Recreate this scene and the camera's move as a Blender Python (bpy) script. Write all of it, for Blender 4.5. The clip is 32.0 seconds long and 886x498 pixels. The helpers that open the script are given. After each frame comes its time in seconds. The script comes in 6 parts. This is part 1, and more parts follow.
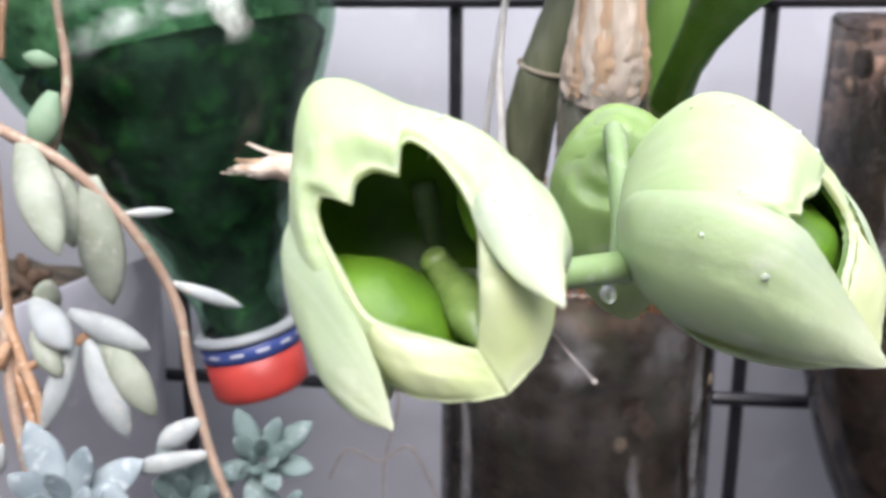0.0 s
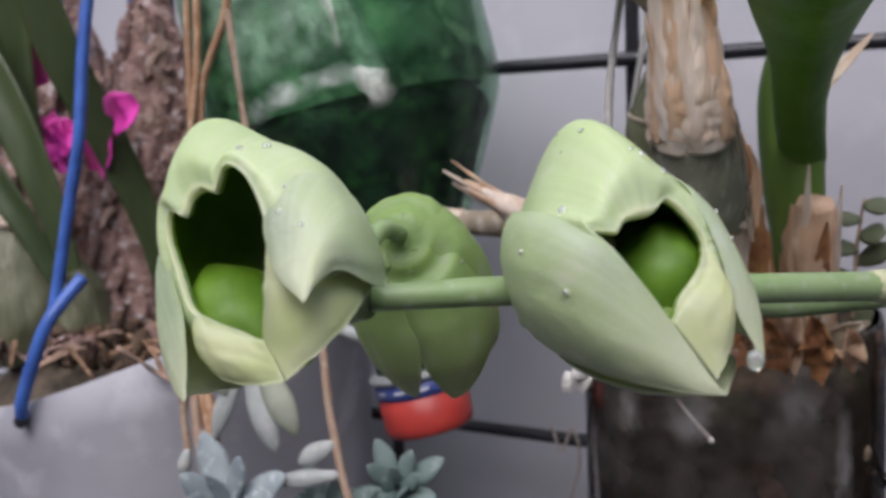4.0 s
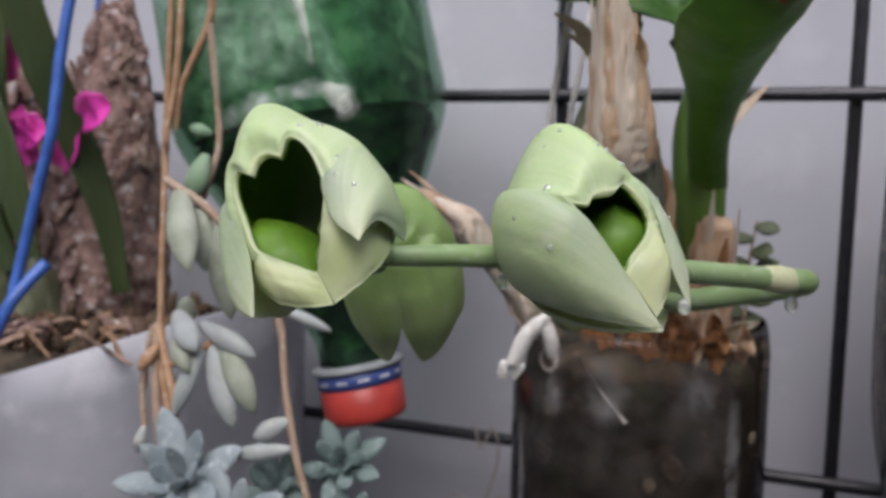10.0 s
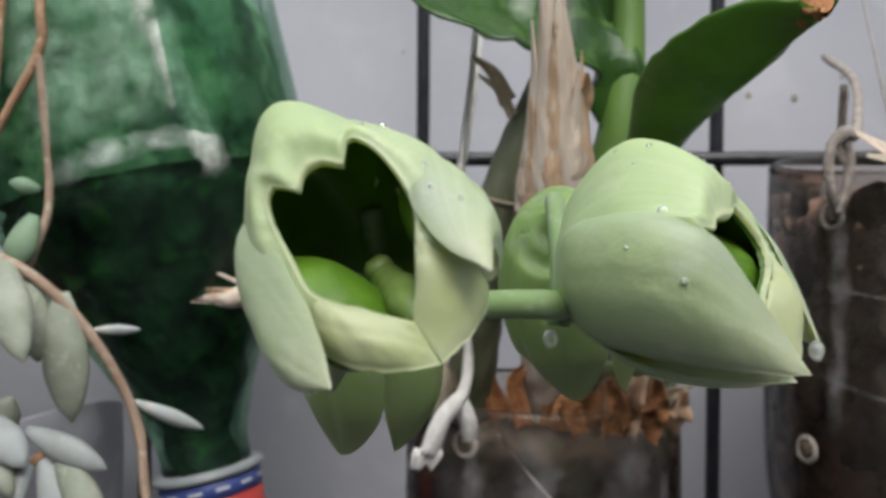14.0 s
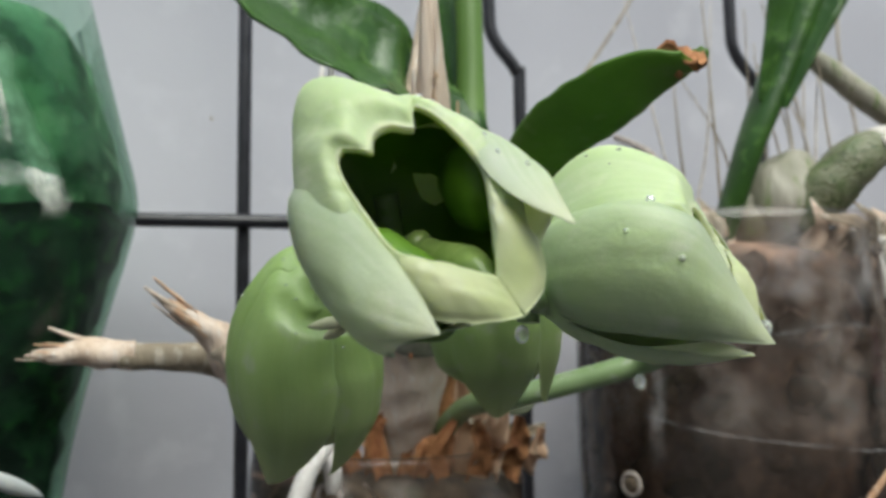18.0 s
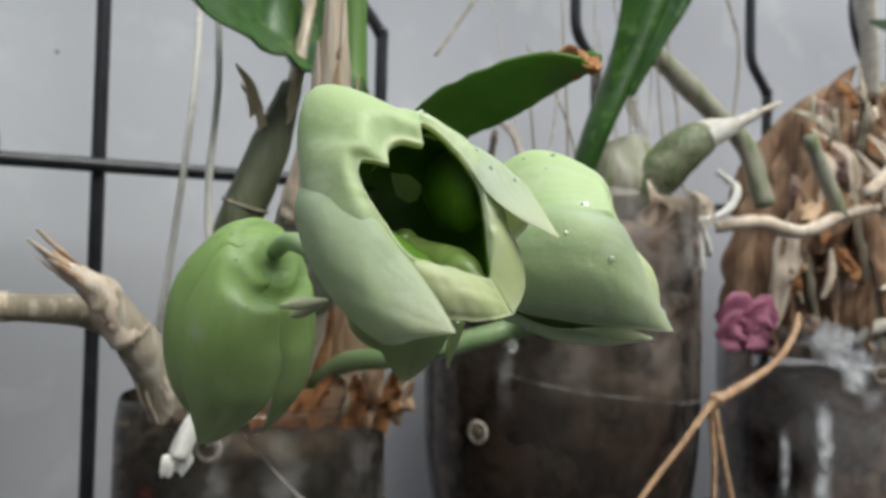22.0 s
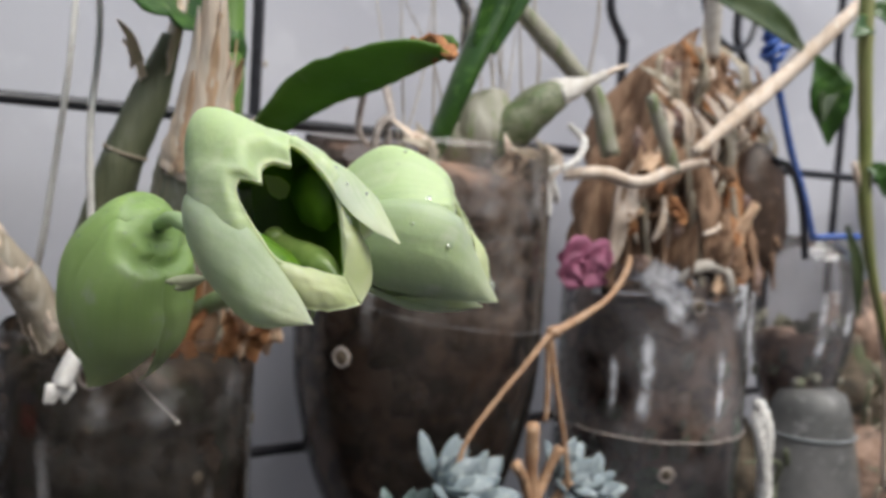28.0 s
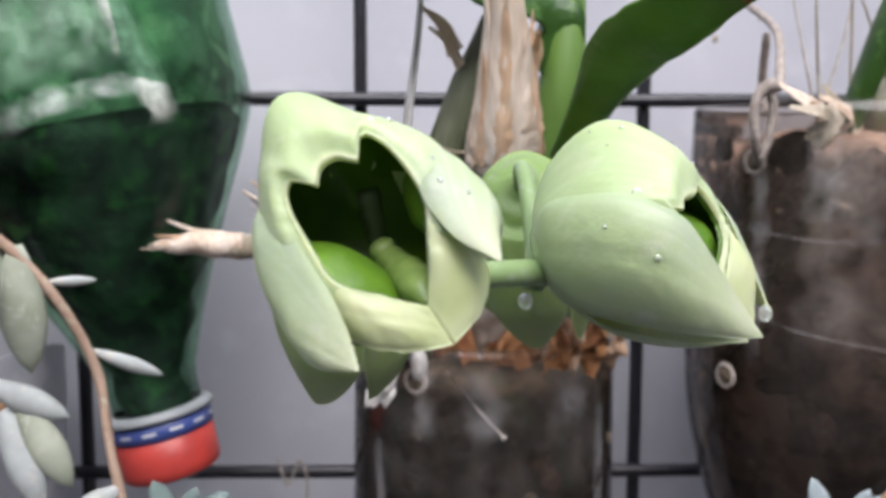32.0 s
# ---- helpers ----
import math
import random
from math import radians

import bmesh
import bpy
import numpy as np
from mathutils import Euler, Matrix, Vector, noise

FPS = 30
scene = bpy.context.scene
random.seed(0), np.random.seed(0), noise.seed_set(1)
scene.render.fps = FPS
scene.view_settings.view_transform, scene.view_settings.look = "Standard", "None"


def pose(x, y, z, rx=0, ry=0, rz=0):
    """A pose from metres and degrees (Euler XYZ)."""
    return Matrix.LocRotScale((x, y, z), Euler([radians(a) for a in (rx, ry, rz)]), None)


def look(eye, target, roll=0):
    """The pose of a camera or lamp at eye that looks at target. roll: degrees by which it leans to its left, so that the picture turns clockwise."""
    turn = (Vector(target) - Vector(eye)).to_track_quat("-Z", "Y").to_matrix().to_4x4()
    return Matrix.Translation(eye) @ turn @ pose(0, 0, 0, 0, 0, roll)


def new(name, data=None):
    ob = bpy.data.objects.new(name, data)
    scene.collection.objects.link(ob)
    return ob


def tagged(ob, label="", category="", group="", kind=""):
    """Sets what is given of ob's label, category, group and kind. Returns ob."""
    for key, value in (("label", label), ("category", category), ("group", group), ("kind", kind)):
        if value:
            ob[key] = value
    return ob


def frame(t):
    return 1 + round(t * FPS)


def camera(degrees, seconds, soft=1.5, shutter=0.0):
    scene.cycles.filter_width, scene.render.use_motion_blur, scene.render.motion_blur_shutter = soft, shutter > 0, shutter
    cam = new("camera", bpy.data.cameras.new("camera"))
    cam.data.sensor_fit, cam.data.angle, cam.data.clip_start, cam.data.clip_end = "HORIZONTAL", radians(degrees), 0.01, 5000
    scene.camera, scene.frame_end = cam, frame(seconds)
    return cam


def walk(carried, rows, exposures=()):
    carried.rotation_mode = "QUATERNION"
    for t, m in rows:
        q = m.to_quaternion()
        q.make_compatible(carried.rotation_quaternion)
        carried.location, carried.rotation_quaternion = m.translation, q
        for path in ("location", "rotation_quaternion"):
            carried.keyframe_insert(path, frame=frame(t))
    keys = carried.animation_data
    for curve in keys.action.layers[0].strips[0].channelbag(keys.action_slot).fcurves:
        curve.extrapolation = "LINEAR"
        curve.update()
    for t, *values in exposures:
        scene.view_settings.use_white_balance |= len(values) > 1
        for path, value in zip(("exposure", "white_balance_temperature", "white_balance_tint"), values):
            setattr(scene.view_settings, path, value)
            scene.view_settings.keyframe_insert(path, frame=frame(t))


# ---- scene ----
cam = camera(52.3, 32.0, soft=3.0, shutter=0.5)
cam.data.dof.use_dof, cam.data.dof.focus_distance, cam.data.dof.aperture_fstop = True, 0.125, 34.0
EXPOSURES = [(0, 0.76, 6360, 12), (1, 0.42, 6280, 13), (2, 0.1, 6400, 15), (4.5, -0.22, 6400, 15), (6, -0.05, 6450, 14), (7, 0.05, 6450, 13), (8, 0.0, 6500, 12), (10, -0.22, 6450, 12), (11, -0.2, 6450, 12), (13, -0.2, 6500, 8), (16, -0.12, 6600, 1), (17, -0.02, 6600, 0), (18, 0.0, 6600, 0), (19, 0.08, 6620, -1), (20, -0.05, 6620, -1), (21, -0.12, 6620, -1), (23, -0.12, 6640, 0), (25, 0.1, 6620, 1), (28, 0.0, 6620, 6), (29, -0.2, 6570, 8), (30, -0.15, 6450, 9), (31, -0.05, 6430, 10), (32, 0.35, 6400, 12)]
PATH = [
    (0, (0.0277, -0.3036, 1.2952), (-0.1745, 1.6214, 0.7916), 0.07),
    (1, (0.0409, -0.3077, 1.2952), (-0.431, 1.5805, 0.8345), -1.05),
    (2, (0.0662, -0.3057, 1.2923), (-0.5597, 1.5507, 0.8899), -2.37),
    (2.5, (0.0702, -0.3058, 1.2923), (-0.6639, 1.5183, 0.9268), -2.89),
    (4.5, (0.0901, -0.2983, 1.2893), (-0.8444, 1.4406, 0.9683), -3.05),
    (5, (0.0971, -0.3064, 1.2893), (-0.8244, 1.4428, 0.9875), -2.87),
    (6, (0.1101, -0.3266, 1.2913), (-0.7832, 1.4393, 1.002), -2.69),
    (7, (0.1188, -0.3378, 1.2929), (-0.7607, 1.4376, 1.0204), -2.76),
    (8, (0.1129, -0.3508, 1.29), (-0.7441, 1.4395, 1.0444), -1.57),
    (9, (0.099, -0.3488, 1.2842), (-0.7272, 1.4575, 1.0506), -0.48),
    (10, (0.0831, -0.3338, 1.2844), (-0.6378, 1.515, 1.0346), 0.71),
    (11, (0.0722, -0.3267, 1.2866), (-0.4861, 1.5776, 1.0376), 1.91),
    (12, (0.0543, -0.3147, 1.2847), (-0.2905, 1.6404, 1.0427), 2.62),
    (13, (0.0462, -0.312, 1.2797), (-0.2283, 1.6643, 1.1422), 1.31),
    (13.5, (0.0371, -0.3142, 1.2767), (-0.1851, 1.6719, 1.1974), 0.7),
    (15.5, (0.027, -0.3097, 1.2676), (0.0985, 1.6875, 1.346), -0.33),
    (16, (0.0169, -0.3099, 1.2656), (0.1927, 1.678, 1.397), -0.94),
    (17, (0.0069, -0.3098, 1.2654), (0.3498, 1.652, 1.45), -1.53),
    (18, (-0.0031, -0.3137, 1.2593), (0.4487, 1.6246, 1.4568), -0.64),
    (19, (-0.0051, -0.3025, 1.2621), (0.7007, 1.5606, 1.4365), -0.44),
    (20, (-0.0181, -0.3044, 1.2639), (0.7754, 1.5272, 1.3893), 0.64),
    (21, (-0.0261, -0.3123, 1.2628), (0.8138, 1.5012, 1.3382), 0.93),
    (22, (-0.0291, -0.3184, 1.2657), (0.8565, 1.4738, 1.3274), 1.43),
    (23, (-0.0421, -0.3264, 1.2647), (0.8845, 1.4452, 1.3186), 2.42),
    (24, (-0.0441, -0.3195, 1.2646), (0.9432, 1.4199, 1.2667), 2.92),
    (25, (-0.0481, -0.3255, 1.2676), (1.093, 1.3168, 1.2437), 4.01),
    (25.5, (-0.0521, -0.3284, 1.2687), (1.1295, 1.2849, 1.2423), 3.93),
    (27.5, (-0.0534, -0.3331, 1.28), (1.2058, 1.2162, 1.1611), 4.73),
    (28, (-0.0394, -0.342, 1.2801), (1.0883, 1.3032, 1.1336), 3.66),
    (29, (-0.0172, -0.3583, 1.2881), (0.5672, 1.5412, 1.0631), 2.11),
    (30, (0.0061, -0.3336, 1.2892), (0.3972, 1.6109, 1.032), 0.88),
    (30.5, (0.0122, -0.3287, 1.2913), (0.2914, 1.6335, 1.0232), -0.04),
    (31, (0.0123, -0.3269, 1.2863), (0.1249, 1.6511, 1.0124), -0.36),
    (32, (0.0223, -0.3219, 1.2823), (0.065, 1.6655, 1.0625), 0.24),
]
walk(cam, [(t, look(eye, target, roll)) for t, eye, target, roll in PATH], EXPOSURES)

# ---- light ----
world = bpy.data.worlds.new("sky")
scene.world = world
world.use_nodes = True
wn = world.node_tree
sky = wn.nodes.new("ShaderNodeTexSky")
sky.sky_type = "NISHITA"
sky.sun_disc = False
sky.sun_elevation, sky.sun_rotation = radians(56), radians(172)
sky.air_density, sky.dust_density, sky.ozone_density = 1.0, 4.0, 1.5
wn.links.new(sky.outputs[0], wn.nodes["Background"].inputs[0])
wn.nodes["Background"].inputs[1].default_value = 0.13
lamp = bpy.data.lights.new("sun", "SUN")
lamp.energy, lamp.angle, lamp.color = 3.7, radians(55), (0.98, 0.98, 1.0)
sun = new("sun", lamp)
sun.matrix_world = look((0.3, -2.2, 4.5), (0, 0, 1.25))


# ---- materials ----
def mat(name, c1, c2=None, rough=0.6, scale=60.0, bump=0.0, bscale=None, detail=6.0, metal=0.0, spec=0.5, sss=0.0, sss_r=(0.003, 0.003, 0.0015),
        stretch=None, c3=None, spread=(0.35, 0.65), fine=None, trans=0.0, thin=0.0, veins=None):
    """Two colours mixed by noise, a rarer third one by a second noise, grain and bump."""
    m = bpy.data.materials.new(name)
    m.use_nodes = True
    n, l = m.node_tree.nodes, m.node_tree.links
    b = n["Principled BSDF"]
    co = n.new("ShaderNodeTexCoord")
    mp = n.new("ShaderNodeMapping")
    l.new(co.outputs["Object"], mp.inputs[0])
    if stretch:
        mp.inputs["Scale"].default_value = stretch
    no = n.new("ShaderNodeTexNoise")
    no.inputs["Scale"].default_value, no.inputs["Detail"].default_value = scale, detail
    l.new(mp.outputs[0], no.inputs["Vector"])
    rp = n.new("ShaderNodeValToRGB")
    rp.color_ramp.elements[0].position, rp.color_ramp.elements[1].position = spread
    rp.color_ramp.elements[0].color = (*c1, 1)
    rp.color_ramp.elements[1].color = (*(c2 or [v * 0.85 for v in c1]), 1)
    l.new(no.outputs["Fac"], rp.inputs[0])
    col = rp.outputs[0]
    if c3:
        n3 = n.new("ShaderNodeTexNoise")
        n3.inputs["Scale"].default_value, n3.inputs["Detail"].default_value = (fine or scale * 3.1), 4
        l.new(mp.outputs[0], n3.inputs["Vector"])
        r3 = n.new("ShaderNodeValToRGB")
        r3.color_ramp.elements[0].position, r3.color_ramp.elements[1].position = 0.56, 0.68
        l.new(n3.outputs["Fac"], r3.inputs[0])
        mx = n.new("ShaderNodeMix")
        mx.data_type = "RGBA"
        l.new(r3.outputs[0], mx.inputs["Factor"])
        l.new(col, mx.inputs["A"])
        mx.inputs["B"].default_value = (*c3, 1)
        col = mx.outputs["Result"]
    if veins:
        at = n.new("ShaderNodeAttribute")
        at.attribute_name = "way"
        mv = n.new("ShaderNodeMapping")
        mv.inputs["Scale"].default_value = (veins[1], 0.8, 1)
        l.new(at.outputs["Vector"], mv.inputs[0])
        nv = n.new("ShaderNodeTexNoise")
        nv.inputs["Scale"].default_value, nv.inputs["Detail"].default_value = 1.0, 3
        l.new(mv.outputs[0], nv.inputs["Vector"])
        rv = n.new("ShaderNodeMapRange")
        rv.inputs["From Min"].default_value, rv.inputs["From Max"].default_value = 0.35, 0.65
        rv.inputs["To Min"].default_value, rv.inputs["To Max"].default_value = 0.0, 0.28
        l.new(nv.outputs["Fac"], rv.inputs["Value"])
        mx = n.new("ShaderNodeMix")
        mx.data_type = "RGBA"
        l.new(rv.outputs[0], mx.inputs["Factor"])
        l.new(col, mx.inputs["A"])
        mx.inputs["B"].default_value = (*veins[0], 1)
        # deeper green towards the flower's foot
        sp = n.new("ShaderNodeSeparateXYZ")
        l.new(at.outputs["Vector"], sp.inputs[0])
        rg = n.new("ShaderNodeMapRange")
        rg.inputs["From Min"].default_value, rg.inputs["From Max"].default_value = 0.0, 0.62
        rg.inputs["To Min"].default_value, rg.inputs["To Max"].default_value = 0.6, 0.0
        l.new(sp.outputs["Y"], rg.inputs["Value"])
        my = n.new("ShaderNodeMix")
        my.data_type = "RGBA"
        l.new(rg.outputs[0], my.inputs["Factor"])
        l.new(mx.outputs["Result"], my.inputs["A"])
        my.inputs["B"].default_value = (*veins[0], 1)
        # creamy towards the tip
        rt = n.new("ShaderNodeMapRange")
        rt.inputs["From Min"].default_value, rt.inputs["From Max"].default_value = 0.6, 1.0
        rt.inputs["To Min"].default_value, rt.inputs["To Max"].default_value = 0.0, 0.75
        l.new(sp.outputs["Y"], rt.inputs["Value"])
        mt = n.new("ShaderNodeMix")
        mt.data_type = "RGBA"
        l.new(rt.outputs[0], mt.inputs["Factor"])
        l.new(my.outputs["Result"], mt.inputs["A"])
        mt.inputs["B"].default_value = (*veins[2], 1)
        col = mt.outputs["Result"]
    l.new(col, b.inputs["Base Color"])
    if thin:
        tl = n.new("ShaderNodeBsdfTranslucent")
        l.new(col, tl.inputs[0])
        ms = n.new("ShaderNodeMixShader")
        ms.inputs[0].default_value = thin
        l.new(b.outputs[0], ms.inputs[1])
        l.new(tl.outputs[0], ms.inputs[2])
        l.new(ms.outputs[0], n["Material Output"].inputs[0])
    rr = n.new("ShaderNodeMapRange")
    rr.inputs["To Min"].default_value, rr.inputs["To Max"].default_value = max(0.02, rough - 0.1), min(1.0, rough + 0.1)
    l.new(no.outputs["Fac"], rr.inputs["Value"])
    l.new(rr.outputs[0], b.inputs["Roughness"])
    b.inputs["Metallic"].default_value = metal
    b.inputs["Specular IOR Level"].default_value = spec
    if sss:
        b.inputs["Subsurface Weight"].default_value = sss
        b.inputs["Subsurface Radius"].default_value = sss_r
        b.inputs["Subsurface Scale"].default_value = 1.0
    if trans:
        b.inputs["Transmission Weight"].default_value = trans
    if bump:
        nb = n.new("ShaderNodeTexNoise")
        nb.inputs["Scale"].default_value, nb.inputs["Detail"].default_value = bscale or scale * 4, 8
        l.new(mp.outputs[0], nb.inputs["Vector"])
        bp = n.new("ShaderNodeBump")
        bp.inputs["Strength"].default_value, bp.inputs["Distance"].default_value = min(1.0, bump), 0.0015
        l.new(nb.outputs["Fac"], bp.inputs["Height"])
        l.new(bp.outputs[0], b.inputs["Normal"])
    return m


def film_mat(name, tint, cloud, rough=0.08, haze=(0.05, 0.5), scale=45.0, gloss=1.0):
    """Thin clear plastic: tinted and see-through, with hazy patches and a gloss coat."""
    m = bpy.data.materials.new(name)
    m.use_nodes = True
    n, l = m.node_tree.nodes, m.node_tree.links
    b, out = n["Principled BSDF"], n["Material Output"]
    b.inputs["Base Color"].default_value = (*cloud, 1)
    b.inputs["Roughness"].default_value = 0.25
    tr = n.new("ShaderNodeBsdfTransparent")
    tr.inputs[0].default_value = (*tint, 1)
    gl = n.new("ShaderNodeBsdfGlossy")
    gl.inputs["Roughness"].default_value = rough
    co = n.new("ShaderNodeTexCoord")
    no = n.new("ShaderNodeTexNoise")
    no.inputs["Scale"].default_value, no.inputs["Detail"].default_value = scale, 7
    l.new(co.outputs["Object"], no.inputs["Vector"])
    mr = n.new("ShaderNodeMapRange")
    mr.inputs["From Min"].default_value, mr.inputs["From Max"].default_value = 0.35, 0.7
    mr.inputs["To Min"].default_value, mr.inputs["To Max"].default_value = haze
    l.new(no.outputs["Fac"], mr.inputs["Value"])
    m1 = n.new("ShaderNodeMixShader")
    l.new(mr.outputs[0], m1.inputs[0])
    l.new(tr.outputs[0], m1.inputs[1])
    l.new(b.outputs[0], m1.inputs[2])
    fr = n.new("ShaderNodeFresnel")
    fr.inputs[0].default_value = 1.45
    mu = n.new("ShaderNodeMath")
    mu.operation = "MULTIPLY"
    mu.inputs[1].default_value = gloss
    l.new(fr.outputs[0], mu.inputs[0])
    m2 = n.new("ShaderNodeMixShader")
    l.new(mu.outputs[0], m2.inputs[0])
    l.new(m1.outputs[0], m2.inputs[1])
    l.new(gl.outputs[0], m2.inputs[2])
    l.new(m2.outputs[0], out.inputs[0])
    return m


def painted_shine_mat(name, tint, strength):
    """Streak on plastic, its reflected light put into the colour, fading out towards its edges."""
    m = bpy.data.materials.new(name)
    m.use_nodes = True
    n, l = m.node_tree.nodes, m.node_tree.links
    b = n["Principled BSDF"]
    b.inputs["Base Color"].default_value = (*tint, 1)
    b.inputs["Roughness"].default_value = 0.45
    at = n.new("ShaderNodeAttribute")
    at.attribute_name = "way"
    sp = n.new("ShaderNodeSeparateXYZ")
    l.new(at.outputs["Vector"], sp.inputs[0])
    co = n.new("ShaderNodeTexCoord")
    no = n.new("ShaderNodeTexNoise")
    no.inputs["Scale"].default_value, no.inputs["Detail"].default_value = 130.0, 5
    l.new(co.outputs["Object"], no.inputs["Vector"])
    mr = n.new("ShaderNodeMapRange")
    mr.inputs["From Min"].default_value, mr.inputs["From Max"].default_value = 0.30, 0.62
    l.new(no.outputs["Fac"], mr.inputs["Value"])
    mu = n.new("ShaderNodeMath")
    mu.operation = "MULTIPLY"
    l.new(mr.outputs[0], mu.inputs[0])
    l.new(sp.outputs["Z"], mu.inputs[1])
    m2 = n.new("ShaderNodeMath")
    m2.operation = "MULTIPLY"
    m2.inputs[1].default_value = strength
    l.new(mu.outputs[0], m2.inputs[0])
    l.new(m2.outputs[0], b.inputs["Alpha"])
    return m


# Streak colours that stand in for light reflected by the plastic
BOTTLE_SHINE = painted_shine_mat("painted_bottle_shine", (0.74, 0.78, 0.70), 0.85)
SHEEN_WHITE = painted_shine_mat("painted_white_shine", (0.88, 0.88, 0.92), 0.95)
BOTTLE_HAZE = painted_shine_mat("painted_bottle_haze", (0.34, 0.54, 0.38), 0.55)
BOTTLE_SHINE_SOFT = painted_shine_mat("painted_soft_shine", (0.78, 0.86, 0.80), 0.6)
SHEEN = painted_shine_mat("pale_sheen_crease", (0.62, 0.60, 0.60), 0.30)
SHEEN_DIM = painted_shine_mat("dim_film_haze", (0.60, 0.52, 0.46), 0.22)
SHEEN_FAINT = painted_shine_mat("faint_film_haze", (0.52, 0.48, 0.44), 0.10)
PETAL = mat("petal", (0.62, 0.735, 0.46), (0.545, 0.685, 0.37), rough=0.43, spec=0.45, scale=70, bump=0.12, bscale=600, sss=0.45, c3=(0.68, 0.765, 0.52), fine=190, thin=0.18, veins=((0.42, 0.60, 0.23), 26, (0.72, 0.76, 0.46)))
# Greener copy of PETAL: shade on the back flowers is put into this colour
PETAL_SHADED = mat("shaded_petal", (0.37, 0.53, 0.19), (0.29, 0.44, 0.13), rough=0.43, spec=0.45, scale=70, bump=0.09, bscale=600, sss=0.4, c3=(0.39, 0.49, 0.26), fine=190, thin=0.2, veins=((0.25, 0.42, 0.11), 26, (0.46, 0.58, 0.22)))
PETAL_TIP = mat("petal_edge", (0.70, 0.76, 0.41), (0.62, 0.72, 0.32), rough=0.42, scale=140, sss=0.4, thin=0.2, bump=0.06, bscale=500)
INNER = mat("flower_inside", (0.12, 0.25, 0.011), (0.07, 0.165, 0.006), rough=0.4, scale=120, bump=0.1, thin=0.14)
LOBE = mat("flower_lobe", (0.115, 0.24, 0.012), (0.065, 0.155, 0.006), rough=0.55, scale=160, sss=0.2, bump=0.1)
COLUMN = mat("flower_column", (0.20, 0.29, 0.08), (0.12, 0.20, 0.04), rough=0.35, scale=300, sss=0.2)
STALK = mat("green_stalk", (0.26, 0.36, 0.18), (0.20, 0.30, 0.12), rough=0.45, scale=120, sss=0.15, c3=(0.33, 0.40, 0.26))
BRACT = mat("pale_bract", (0.55, 0.56, 0.36), (0.42, 0.45, 0.25), rough=0.55, scale=400)
LEAF = mat("leaf", (0.035, 0.092, 0.014), (0.020, 0.060, 0.008), rough=0.32, spec=0.5, scale=70, bump=0.2, bscale=500, c3=(0.065, 0.14, 0.028), sss=0.05)
LEAF_YOUNG = mat("young_leaf", (0.160, 0.300, 0.055), (0.110, 0.230, 0.038), rough=0.36, spec=0.4, scale=60, bump=0.15, bscale=500, c3=(0.155, 0.27, 0.065), thin=0.45)
LEAF_STEM = mat("leaf_stem", (0.13, 0.23, 0.05), (0.09, 0.17, 0.035), rough=0.4, scale=80, stretch=(1, 1, 0.2), bump=0.15)
STRAP = mat("strap_leaf", (0.042, 0.066, 0.024), (0.066, 0.088, 0.034), rough=0.4, scale=90, stretch=(1, 1, 0.15), bump=0.2)
HUSK = mat("dry_husk", (0.74, 0.62, 0.52), (0.57, 0.44, 0.33), rough=0.75, scale=200, stretch=(1, 1, 0.1), bump=0.8, bscale=500, c3=(0.74, 0.67, 0.60))
HUSK_GREY = mat("grey_husk", (0.42, 0.36, 0.28), (0.24, 0.20, 0.14), rough=0.75, scale=120, stretch=(1, 1, 0.15), bump=0.8, bscale=500, c3=(0.55, 0.50, 0.42))
RUST = mat("rusty_husk", (0.50, 0.24, 0.10), (0.30, 0.12, 0.05), rough=0.8, scale=220, bump=0.7)
BULB = mat("old_cane", (0.085, 0.10, 0.05), (0.17, 0.175, 0.11), rough=0.5, scale=160, stretch=(1, 1, 0.15), bump=0.5, c3=(0.10, 0.11, 0.06))
SKIN_GREY = mat("veined_cane_skin", (0.27, 0.27, 0.21), (0.19, 0.20, 0.14), rough=0.6, scale=150, stretch=(1, 1, 0.08), bump=0.4, c3=(0.36, 0.35, 0.29))
GREYBULB = mat("grey_bulb", (0.38, 0.36, 0.30), (0.24, 0.24, 0.17), rough=0.65, scale=110, stretch=(1, 1, 0.25), bump=0.6, c3=(0.17, 0.22, 0.09))
WIRE = mat("black_wire", (0.012, 0.012, 0.016), (0.022, 0.022, 0.028), rough=0.35, scale=200, bump=0.15)
WALL = mat("painted_wall", (0.487, 0.49, 0.535), (0.447, 0.45, 0.50), rough=0.8, scale=9, bump=0.07, bscale=300, c3=(0.517, 0.52, 0.565), fine=40)
GROUND = mat("grey_concrete", (0.15, 0.145, 0.14), (0.10, 0.097, 0.094), rough=0.9, scale=6, bump=0.4)
UNSEEN_WALL = mat("unseen_wall", (0.46, 0.45, 0.44), (0.38, 0.37, 0.36), rough=0.85, scale=7, bump=0.3)
SOIL = mat("potting_bark", (0.150, 0.112, 0.076), (0.032, 0.027, 0.020), rough=0.85, scale=120, bump=1.0, bscale=300, c3=(0.075, 0.085, 0.04), fine=60)
SOIL_RED = mat("bark_chips", (0.42, 0.28, 0.21), (0.085, 0.062, 0.050), rough=0.85, spread=(0.40, 0.60), scale=70, bump=1.0, bscale=220, c3=(0.22, 0.13, 0.085), fine=95)
CHIP = mat("bark_chip", (0.13, 0.08, 0.05), (0.07, 0.045, 0.03), rough=0.85, scale=200, bump=0.8)
